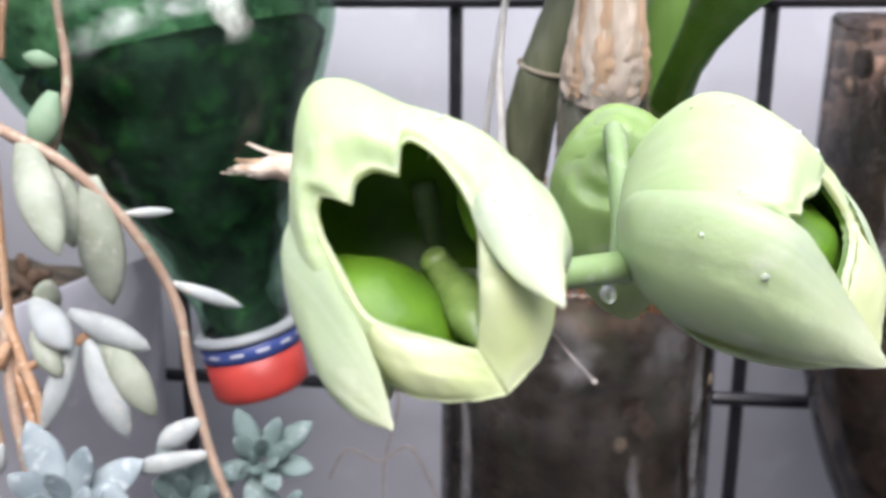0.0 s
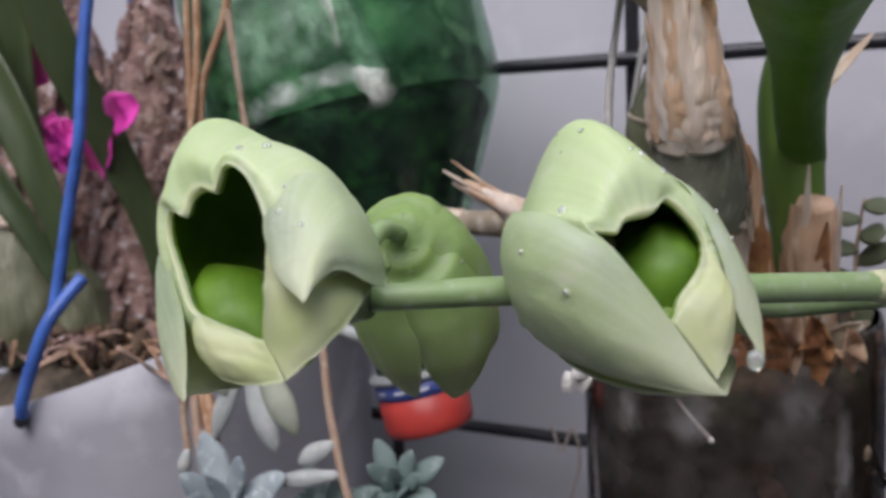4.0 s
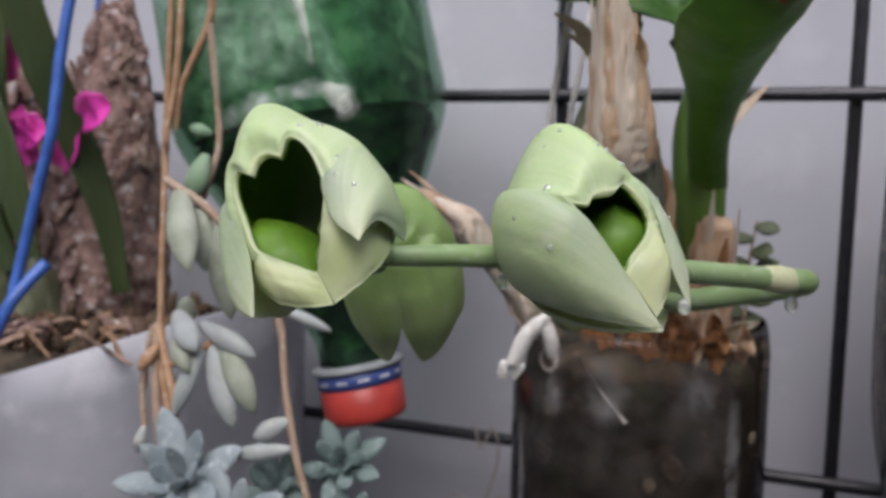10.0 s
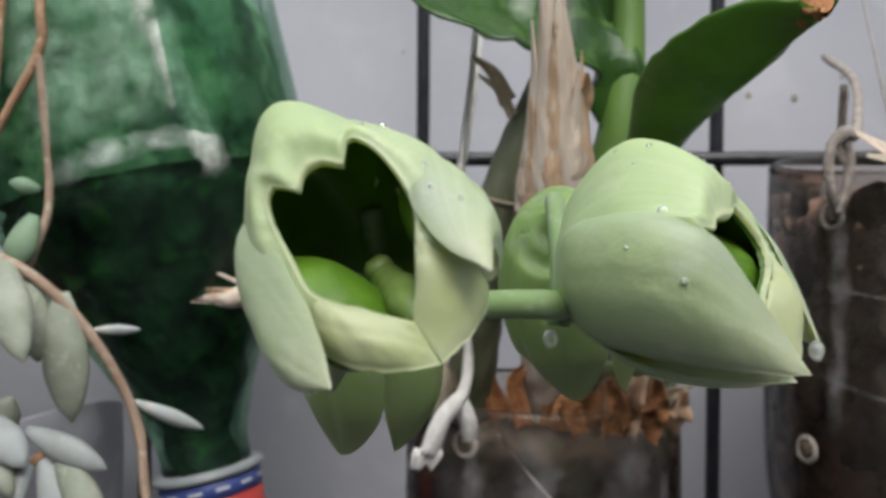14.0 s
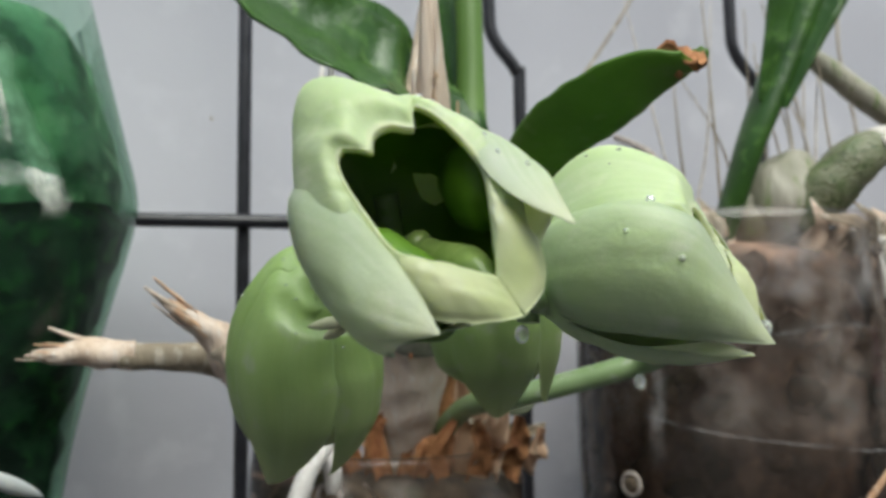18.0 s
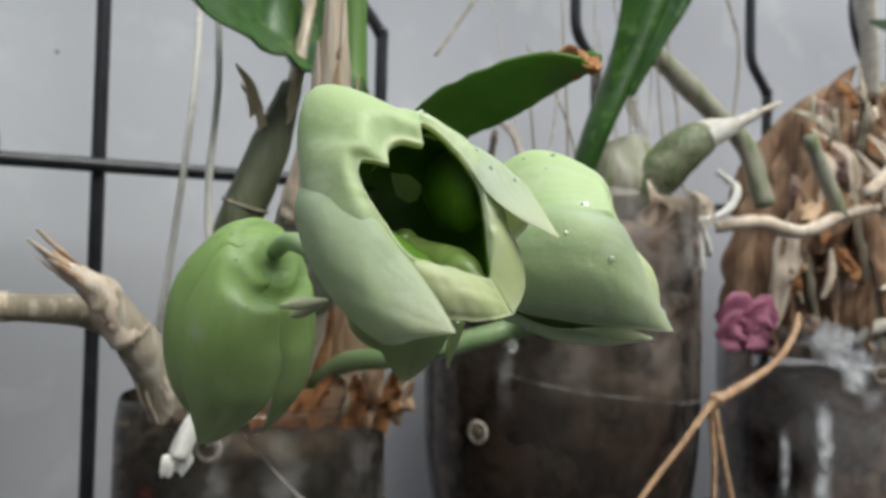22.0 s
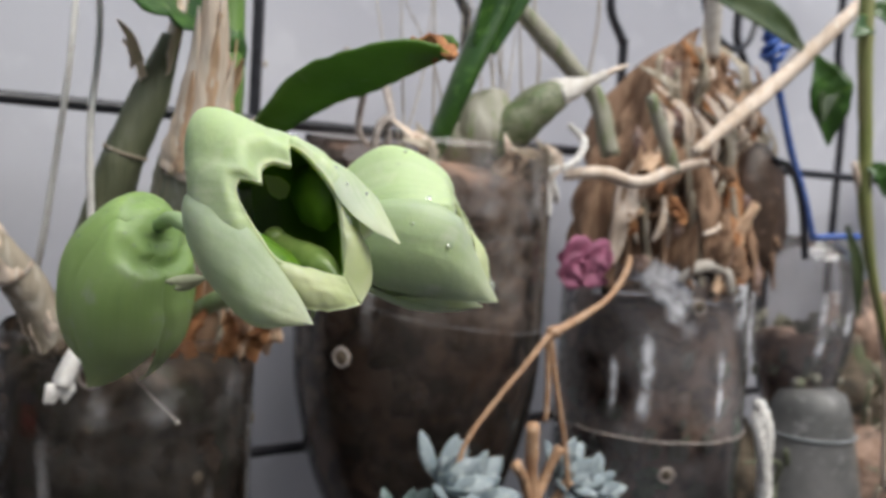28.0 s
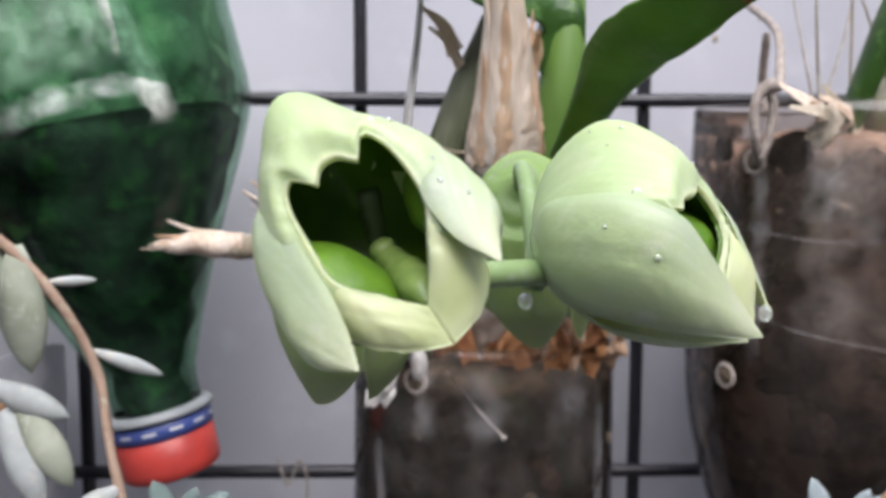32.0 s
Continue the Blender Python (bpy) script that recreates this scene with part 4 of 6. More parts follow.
def eyelet(point, axis, R, parent):
    p = Vector(point)
    rim_ring = part("eyelet", ring(p, axis, R, R * 0.24, 24, 8), STRING_GREY, parent, "pale melted rim of a drilled hole")
    part("hole", ball(p + Vector(axis).normalized() * 0.0002, (R * 0.8, R * 0.8, R * 0.25), 6, 16, Vector(axis).to_track_quat("Z", "Y").to_matrix()), SOIL, rim_ring, "dark drilled hole")


P1 = (0.0403, -0.0549)
pot1 = thing("plastic_pot", "smoky clear plastic bottle cut into a bark-filled pot", "pot", "hanging bottle pots")
wallp = [(0.0405, 1.085), (0.0402, 1.10), (0.0392, 1.15), (0.0388, 1.205), (0.0386, 1.222), (0.0378, 1.2285), (0.0372, 1.2302), (0.0368, 1.2298)]
part("pot_wall", placed(lathe(wallp, 72), Matrix.Translation((*P1, 0))), POT_FILM, pot1)
part("bark_filling", soil_core([(0.0352, 1.085), (0.0362, 1.12), (0.0355, 1.19), (0.0350, 1.213), (0.030, 1.220), (0.018, 1.224), (0.001, 1.226)], (*P1, 0), SOIL, 0.0022, 1), SOIL, pot1, "dark bark and moss filling")
tagged(part("pale_bark", chips(P1, 0.0374, 1.10, 1.218, 44, 13, 0.0032), CHIP_PALE, pot1), "pale bark pieces showing through the plastic", kind="stuff")
tagged(part("loose_bark", chips(P1, 0.0374, 1.10, 1.215, 80, 3, 0.0040), CHIP, pot1), "small pale bark chips", kind="stuff")
for a0, z in ((-121, 1.2212), (-120, 1.2065), (-75, 1.19), (-25, 1.2)):
    a = radians(a0)
    ax = (math.cos(a), math.sin(a), 0)
    if z > 1.21:
        eyelet((P1[0] + 0.0389 * ax[0], P1[1] + 0.0389 * ax[1], z), ax, 0.0030, pot1)
    else:
        part("hole", ball((P1[0] + 0.0389 * ax[0], P1[1] + 0.0389 * ax[1], z), (0.0018, 0.0005, 0.0022), 6, 10, Euler((0, 0, a + math.pi / 2)).to_matrix()), SOIL, pot1)
# Sheen of the smoky film is put into the colour, together with its haze
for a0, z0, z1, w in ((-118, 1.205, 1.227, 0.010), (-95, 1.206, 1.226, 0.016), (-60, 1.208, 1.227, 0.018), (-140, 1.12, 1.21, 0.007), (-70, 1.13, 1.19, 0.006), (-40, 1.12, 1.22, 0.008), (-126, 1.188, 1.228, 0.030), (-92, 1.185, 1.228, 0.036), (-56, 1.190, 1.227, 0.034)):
    streak([(a0, z0), (a0 + 2, (z0 + z1) / 2), (a0, z1)], w, lambda z: (*P1, 0.0392), 0.0004, pot1, SHEEN_FAINT if w > 0.02 else SHEEN, "film_streak", "pale sheen and haze painted on the film", a0)
def twisted(name, pts, r, parent, material, turns=10, seed=0, n=70):
    """A string of three strands twisted round one another, each a part."""
    line = spline(pts, n)
    rr = [float(v[0]) for v in spline([(v,) for v in (r if isinstance(r, (list, tuple)) else (r, r))], n)]
    for s in range(3):
        path, fat = [], []
        for i, p in enumerate(line):
            t = line[min(i + 1, n - 1)] - line[max(i - 1, 0)]
            t /= np.linalg.norm(t) + 1e-12
            u = np.cross(t, (0.31, 0.92, 0.24))
            u /= np.linalg.norm(u) + 1e-12
            v = np.cross(t, u)
            a = 2 * math.pi * (turns * i / n + s / 3) + seed
            path.append(p + (u * math.cos(a) + v * math.sin(a)) * rr[i] * 0.46)
            fat.append(rr[i] * 0.74)
        part(name, tube(path, fat, 7, n, 0.25, seed + s), material, parent)


rope = thing("white_string", "white cotton string tied through the pot's hole", "string")
part("strand", tube([(0.0235, -0.0500, 1.3900), (0.0215, -0.0800, 1.3220), (0.0185, -0.0870, 1.2900), (0.0190, -0.0880, 1.2700), (0.0208, -0.0875, 1.2440), (0.0200, -0.0890, 1.2350), (0.0176, -0.0920, 1.2318), (0.0150, -0.0940, 1.2285), (0.0132, -0.0945, 1.2245), (0.0120, -0.0945, 1.2210)],
                    [0.0010, 0.0012, 0.0013, 0.0014, 0.0017, 0.0023, 0.0030, 0.0034, 0.0037, 0.0038], 12, 110, 0.22, 1, 0.7), STRING, rope, "soft white cotton cord")
part("strand", tube([(0.0186, -0.0908, 1.2330), (0.0208, -0.0900, 1.2285), (0.0212, -0.0888, 1.2240), (0.0206, -0.0870, 1.2215)], [0.0022, 0.0023, 0.0020, 0.0015], 10, 26, 0.22, 3), STRING, rope)
g = random.Random(8)
for k in range(16):
    b = Vector((0.0116 + g.uniform(-0.0030, 0.0030), -0.0948, 1.2212))
    part("frayed_end", tube([b, b + Vector((g.uniform(-0.001, 0.001), -0.001, -0.0015)), b + Vector((g.uniform(-0.003, 0.002), -0.001, -0.003 - g.uniform(0, 0.002)))], [0.0009, 0.0008, 0.0004], 5, 10, 0.3, k), STRING, rope)
part("strand", tube([(0.0110, -0.0500, 1.2350), (0.0139, -0.0600, 1.2672), (0.0215, -0.0500, 1.3280), (0.0240, -0.0300, 1.3900)], [0.0010, 0.0010, 0.0009, 0.0009], 6, 30), STRING, rope)
spike = thing("thin_wire", "thin bare wire end sticking out of the pot", "wire")
part("wire", tube([(0.0285, -0.0910, 1.2245), (0.036, -0.0930, 1.2155), (0.0430, -0.0940, 1.2080)], [0.0004, 0.0004, 0.0005], 6, 12), STRING_GREY, spike)
part("wire_tip", ball((0.0432, -0.0941, 1.2077), (0.0008, 0.0008, 0.0008), 6, 8), ROOT, spike)

plant1 = thing("potted_orchid", "orchid with old canes, dry husks and glossy green leaves", "orchid")
old_cane = part("cane", tube([(0.0200, -0.0640, 1.2230), (0.0225, -0.0745, 1.2500), (0.0268, -0.0835, 1.2760), (0.0285, -0.0850, 1.2830), (0.0345, -0.0850, 1.2990), (0.0400, -0.0850, 1.3160)], [0.0062, 0.0066, 0.0060, 0.0056, 0.0052, 0.0028], 14, 50, 0.10, 1), BULB, plant1, "grey-green ribbed old cane")
for z, x, y, r in ((1.2830, 0.0285, -0.0850, 0.0058), (1.2560, 0.0236, -0.0768, 0.0068)):
    part("cane_ring", ring((x, y, z), (0.25, -0.2, 1), r, 0.0006, 24, 6), HUSK_GREY, old_cane)
part("husk", tube([(0.0370, -0.0850, 1.3050), (0.0410, -0.0855, 1.3200), (0.0445, -0.0850, 1.3400), (0.0470, -0.0840, 1.3600)], [0.0042, 0.0030, 0.0022, 0.0016], 10, 26, 0.5, 2, 0.6), HUSK, plant1, "torn dry husk")
part("husk", tube([(0.0420, -0.0650, 1.2220), (0.0420, -0.0800, 1.2440), (0.0418, -0.0915, 1.2620), (0.0416, -0.0980, 1.2740)], [0.0072, 0.0082, 0.0086, 0.0084], 20, 36, 0.16, 3), HUSK_PALE, plant1, "pale papery husk low on the cane")
SKIN_AXIS = [(0.0420, -0.0905, 1.2600), (0.0419, -0.0965, 1.2690), (0.0417, -0.1020, 1.2790), (0.0416, -0.1050, 1.2840)]
veined = part("husk", tube(SKIN_AXIS, [0.0094, 0.0098, 0.0094, 0.0088], 28, 30, 0.08, 5), SKIN_GREY, plant1, "grey-green skin of the cane with pale upright veins")
axis = spline(SKIN_AXIS, 12)
for k in range(16):
    a = radians(-175 + 11 * k + 3 * math.sin(k * 2.1))
    part("vein", tube([p + np.array((math.cos(a), math.sin(a), 0)) * r for p, r in zip(axis[::3] + [axis[-1]], (0.0096, 0.0099, 0.0098, 0.0093, 0.0090))], [0.00022] * 5, 5, 12), HUSK_GREY, veined)
for k in range(9):
    a = radians(-165 + 19 * k)
    ca, sa = math.cos(a), math.sin(a)
    part("husk_shred", blade([(0.0420 + 0.0098 * ca, -0.0905 + 0.0098 * sa, 1.2625), (0.0420 + 0.0101 * ca, -0.0895 + 0.0101 * sa, 1.2595), (0.0420 + 0.0104 * ca, -0.0885 + 0.0102 * sa, 1.2565 + 0.002 * math.sin(k * 3.7))], [0.0040, 0.0036, 0.0006], (ca, sa, 0), 10, 5, -0.2, 0.0003, 0.5, k), HUSK_PALE if k % 3 else RUST, plant1)
HUSK_AXIS = [(0.0417, -0.1030, 1.2790), (0.0417, -0.1060, 1.2860), (0.0416, -0.1095, 1.2950), (0.0412, -0.1140, 1.3080), (0.0402, -0.1180, 1.3200), (0.0390, -0.1210, 1.3400)]
HUSK_R = [0.0092, 0.0086, 0.0071, 0.0052, 0.0032, 0.0016]
part("husk", tube(HUSK_AXIS, HUSK_R, 24, 50, 0.16, 4), HUSK_PALE, plant1, "pale tan papery husk")
for k, (a0, top_at, w, film) in enumerate(((-160, 0.80, 0.0065, HUSK), (-122, 1.0, 0.0050, HUSK_PALE), (-98, 0.74, 0.0060, HUSK_ORANGE), (-75, 0.96, 0.0045, HUSK_PALE), (-50, 0.62, 0.0075, HUSK), (-25, 0.70, 0.0060, HUSK_ORANGE), (-140, 0.55, 0.0050, HUSK_ORANGE))):
    ca, sa = math.cos(radians(a0)), math.sin(radians(a0))
    axis, rad = spline(HUSK_AXIS, 40), spline([(r,) for r in HUSK_R], 40)
    last = int(39 * top_at)
    line = [axis[i] + (rad[i][0] * 1.04 + 0.0004 + 0.0014 * (i == last)) * np.array((ca, sa, 0)) for i in (0, last // 4, last // 2, 3 * last // 4, last)]
    part("husk_sheath", blade(line, [w, w, w * 0.8, w * 0.6, 0.0005], (ca, sa, 0.1), 30, 7, -0.3, 0.0003, 0.18, k * 3.3), film, plant1)
for k, (b, t, w) in enumerate((((0.0300, -0.086, 1.307), (0.0218, -0.0983, 1.3165), 0.0050), ((0.0315, -0.088, 1.303), (0.0235, -0.097, 1.3120), 0.0030), ((0.0450, -0.113, 1.298), (0.0474, -0.1200, 1.3082), 0.0050), ((0.0420, -0.1180, 1.308), (0.0400, -0.1225, 1.3185), 0.0040), ((0.0500, -0.095, 1.276), (0.0530, -0.092, 1.258), 0.004), ((0.0510, -0.085, 1.256), (0.0530, -0.078, 1.232), 0.004))):
    part("husk_shred", blade([b, [(p + q) / 2 + 0.001 for p, q in zip(b, t)], t], [w, w * 0.8, 0.0006], (0.2, -1, 0.3), 12, 5, 0.3, 0.0003, 0.3, k), HUSK_PALE if k < 2 else HUSK_ORANGE, plant1)
part("husk", tube([(0.0510, -0.0680, 1.2240), (0.0505, -0.0800, 1.2480), (0.0500, -0.0900, 1.2660), (0.0490, -0.0950, 1.2790)], [0.0050, 0.0040, 0.0030, 0.0014], 10, 26, 0.4, 5), RUST, plant1, "reddish brown husk strip")
part("stem", tube([(0.0590, -0.0600, 1.2200), (0.0585, -0.0620, 1.2480), (0.0575, -0.0660, 1.2660), (0.0575, -0.0700, 1.2860), (0.0600, -0.0735, 1.3020), (0.0618, -0.0720, 1.3300), (0.0618, -0.0700, 1.3650)], [0.0062, 0.0066, 0.0074, 0.0078, 0.0062, 0.0042, 0.0040], 14, 50), LEAF_STEM, plant1, "fresh green stem")
part("stem_husk", tube([(0.0605, -0.0620, 1.2200), (0.0615, -0.0680, 1.2380), (0.0625, -0.0740, 1.2520), (0.0638, -0.0780, 1.2620)], [0.0068, 0.0070, 0.0062, 0.0040], 18, 30, 0.22, 6), HUSK_ORANGE, plant1, "tan husk round the stem's foot")
for k, (a0, z1, w) in enumerate(((-130, 1.262, 0.006), (-95, 1.271, 0.005), (-60, 1.258, 0.006), (-25, 1.266, 0.0045))):
    ca, sa = math.cos(radians(a0)), math.sin(radians(a0))
    part("husk_shred", blade([(0.0600 + 0.0068 * ca, -0.0600 + 0.0068 * sa, 1.222), (0.0616 + 0.0073 * ca, -0.0695 + 0.0073 * sa, 1.243), (0.0634 + 0.0068 * ca, -0.0775 + 0.0070 * sa, z1)], [w, w * 0.9, 0.0005], (ca, sa, 0), 20, 7, -0.3, 0.0003, 0.35, k * 2.1), (HUSK_ORANGE, HUSK_PALE, RUST, HUSK)[k], plant1)
part("husk_shred", blade([(0.0640, -0.0700, 1.2880), (0.0690, -0.0715, 1.2930), (0.0745, -0.0720, 1.2990)], [0.004, 0.0028, 0.0006], (0, -1, 0.2), 10, 5, 0.4, 0.0004, 0.4, 3), HUSK, plant1)
big_leaf = part("leaf", blade([(0.0605, -0.0690, 1.2680), (0.0615, -0.0860, 1.2800), (0.0655, -0.1060, 1.2920), (0.0700, -0.1270, 1.3000), (0.0742, -0.1440, 1.3040), (0.0788, -0.1570, 1.3088), (0.0815, -0.1640, 1.3105)], [0.011, 0.0115, 0.0160, 0.0260, 0.0285, 0.0225, 0.0090], (-0.1, -0.3, 0.95), 48, 13, 0.55, 0.0007, 0.05, 1), LEAF_YOUNG, plant1, "glossy green leaf with a burnt tip")
part("leaf_tip", blade([(0.0772, -0.1565, 1.3112), (0.0797, -0.1620, 1.3112), (0.0812, -0.1655, 1.3095)], [0.0095, 0.0080, 0.003], (-0.1, -0.3, 0.95), 10, 7, 0.45, 0.0009, 0.9, 4), RUST, big_leaf, "brown burnt leaf tip")
part("leaf", blade([(0.0600, -0.0730, 1.3000), (0.0540, -0.0800, 1.3180), (0.0380, -0.0900, 1.3260), (0.0200, -0.0960, 1.3330), (-0.0050, -0.1020, 1.3450), (-0.0300, -0.1050, 1.3560)], [0.008, 0.022, 0.034, 0.038, 0.030, 0.004], (-0.1, -0.75, 0.62), 36, 11, 0.3, 0.0007, 0.2, 2), LEAF, plant1, "glossy ribbed green leaf")
part("leaf", blade([(0.0600, -0.0700, 1.3000), (0.0570, -0.0680, 1.3250), (0.0530, -0.0660, 1.3500), (0.0500, -0.0600, 1.3900)], [0.006, 0.014, 0.018, 0.012], (0.6, -0.7, 0.1), 22, 9, 0.3, 0.0007, 0.1, 3), LEAF, plant1)
part("dry_cane", tube([(0.0130, -0.0740, 1.2270), (0.0100, -0.0770, 1.2370), (0.0020, -0.0830, 1.2490), (-0.0060, -0.0865, 1.2590)], [0.0055, 0.0058, 0.0050, 0.0042], 12, 26, 0.15, 7), HUSK_GREY, plant1, "short withered side cane")
part("husk", tube([(0.0010, -0.0835, 1.2490), (-0.0060, -0.0866, 1.2590), (-0.0110, -0.0889, 1.2635), (-0.0150, -0.0908, 1.2665)], [0.0054, 0.0042, 0.0026, 0.0012], 10, 26, 0.45, 8), HUSK, plant1, "frayed dry husk")
def frayed(owner, base, tip, r, spread, count, seed):
    """Torn papery strips opening out round the end of a dry cane."""
    g = random.Random(seed)
    b, t = np.array(base), np.array(tip)
    for k in range(count):
        o = np.array((g.uniform(-1, 1), g.uniform(-1, 0.4), g.uniform(-1, 1)))
        o /= np.linalg.norm(o)
        end = t + o * spread * g.uniform(0.3, 1.0) + (t - b) * g.uniform(-0.25, 0.15)
        w = r * g.uniform(0.7, 1.3)
        part("husk_shred", blade([b + o * r * 0.8, (b + t) / 2 + o * r * 0.9, end], [w, w * 0.9, 0.0004], o, 14, 5, -0.4, 0.0003, 0.5, seed + k), (HUSK_PALE, HUSK, HUSK_ORANGE)[k % 3], owner)


frayed(plant1, (0.0125, -0.0750, 1.2290), (0.0040, -0.0815, 1.2470), 0.0060, 0.0030, 8, 83)
frayed(plant1, (-0.0060, -0.0867, 1.2592), (-0.0200, -0.0932, 1.2700), 0.0030, 0.0030, 9, 31)
frayed(plant1, (-0.0280, -0.0772, 1.2560), (-0.0490, -0.0795, 1.2568), 0.0030, 0.0035, 10, 57)
frayed(plant1, (0.0020, -0.0832, 1.2490), (-0.0080, -0.0875, 1.2610), 0.0048, 0.0020, 6, 71)
part("dry_cane", tube([(0.0080, -0.0700, 1.2450), (-0.0080, -0.0740, 1.2540), (-0.0200, -0.0760, 1.2555), (-0.0320, -0.0780, 1.2560)], [0.0036, 0.0038, 0.0036, 0.0032], 10, 30, 0.2, 9), HUSK_GREY, plant1, "horizontal withered cane")
part("husk", tube([(-0.0270, -0.0770, 1.2560), (-0.0360, -0.0785, 1.2570), (-0.0430, -0.0790, 1.2566), (-0.0500, -0.0795, 1.2565)], [0.0036, 0.0034, 0.0026, 0.0008], 10, 22, 0.55, 10), HUSK, plant1)
part("husk_shred", tube([(-0.0330, -0.0790, 1.2590), (-0.0400, -0.0790, 1.2605), (-0.0465, -0.0790, 1.2630)], [0.001, 0.0007, 0.0004], 5, 10), HUSK, plant1)
for k in range(14):
    g = random.Random(40 + k)
    x, y = P1[0] + g.uniform(-0.026, 0.028), P1[1] + g.uniform(-0.032, 0.005)
    part("husk_shred", blade([(x, y, 1.224), (x + g.uniform(-0.004, 0.004), y - 0.002, 1.230 + g.uniform(0, 0.006)), (x + g.uniform(-0.01, 0.01), y - 0.004, 1.234 + g.uniform(-0.003, 0.012))], [0.005, 0.005, 0.001], (0.2, -1, 0.2), 8, 5, 0.5, 0.0003, 0.8, k), RUST if k % 3 else HUSK_GREY, plant1)
for k, (b, t, w) in enumerate((((0.0590, -0.0900, 1.2260), (0.0602, -0.1015, 1.2478), 0.0080), ((0.0640, -0.0890, 1.2260), (0.0655, -0.0990, 1.2400), 0.0090), ((0.0560, -0.0900, 1.2260), (0.0545, -0.0990, 1.2395), 0.0070), ((0.0690, -0.0860, 1.2260), (0.0725, -0.0950, 1.2365), 0.0080))):
    part("husk_shred", blade([b, [(p + q) / 2 + 0.0012 * (i == 0) for i, (p, q) in enumerate(zip(b, t))], t], [w, w * 0.85, w * 0.3], (0.2 * (k - 1), -1, 0.3), 14, 7, 0.5, 0.0004, 0.8, k * 2.3), (HUSK_ORANGE, RUST, RUST, HUSK_ORANGE)[k], plant1, "curled rusty husk flap")
weed = thing("small_weed", "little weed with small oval dull green leaves in the pot", "weed")
part("stem", tube([(0.0700, -0.0640, 1.222), (0.0715, -0.0660, 1.236), (0.0720, -0.0680, 1.250), (0.0735, -0.0690, 1.262)], [0.0006, 0.0006, 0.0005, 0.0003], 6, 24), TWIG_PINK, weed)
for k in range(10):
    g = random.Random(90 + k)
    s = 1 if k % 2 else -1
    b = Vector((0.0705 + 0.0003 * k, -0.0655 - 0.0004 * k, 1.228 + 0.0036 * k))
    t = b + Vector((s * g.uniform(0.005, 0.009), -g.uniform(0.001, 0.004), g.uniform(-0.002, 0.005)))
    part("leaf", pad(b, t, g.uniform(0.0050, 0.0078), 0.0010, (0.2 * s, -0.8, 0.5), 7, 8), WEED, weed)

P2 = (0.1566, -0.0416)
pot2 = thing("plastic_pot", "wide clear plastic bottle pot full of reddish bark", "pot", "hanging bottle pots")
w2 = [tuple(p) for p in spline([(0.014, 1.085), (0.018, 1.105), (0.030, 1.140), (0.040, 1.165), (0.0475, 1.195), (0.0495, 1.225), (0.0492, 1.270), (0.0488, 1.2945)], 40)] + [(0.0470, 1.2960)]
part("pot_wall", placed(lathe(w2, 80), Matrix.Translation((*P2, 0))), POT_FILM, pot2)
part("bark_filling", soil_core([(max(0.004, r - 0.0036), z) for r, z in w2 if z < 1.277] + [(0.040, 1.284), (0.02, 1.289), (0.001, 1.290)], (*P2, 0), SOIL_RED, 0.0022, 5), SOIL_RED, pot2, "reddish bark chip filling")
tagged(part("pale_bark", chips(P2, 0.0479, 1.205, 1.285, 46, 18, 0.0042), CHIP_PALE, pot2), "pale bark pieces showing through the plastic", kind="stuff")
tagged(part("big_bark", chips(P2, 0.0464, 1.200, 1.280, 40, 41, 0.0085), BARK_PALE, pot2), "large dull bark pieces behind the plastic", kind="stuff")
tagged(part("loose_bark", chips(P2, 0.0478, 1.205, 1.285, 60, 8, 0.0055), CHIP, pot2), "brown bark chips", kind="stuff")
for p, R in (((0.1150, -0.0690, 1.2790), 0.0030), ((0.1120, -0.0620, 1.2160), 0.0032), ((0.2010, -0.0630, 1.2800), 0.0028)):
    ax = Vector((p[0] - P2[0], p[1] - P2[1], 0)).normalized()
    z = p[2]
    rr = 0.0494 if z > 1.22 else 0.0493
    eyelet((P2[0] + ax.x * rr, P2[1] + ax.y * rr, z), ax, R, pot2)
# Light reflected by the wide pot's film, painted as pale streaks
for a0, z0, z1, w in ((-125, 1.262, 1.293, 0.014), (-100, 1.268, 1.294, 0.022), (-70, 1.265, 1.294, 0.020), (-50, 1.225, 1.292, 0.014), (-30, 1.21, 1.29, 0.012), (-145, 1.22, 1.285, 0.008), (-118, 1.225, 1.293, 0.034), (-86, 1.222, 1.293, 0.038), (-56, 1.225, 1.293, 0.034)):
    streak([(a0, z0), (a0 + 2, (z0 + z1) / 2), (a0, z1)], w, lambda z: (*P2, 0.0496), 0.0003, pot2, SHEEN_DIM if w > 0.03 else SHEEN, "film_streak", "pale sheen and haze painted on the film", a0)
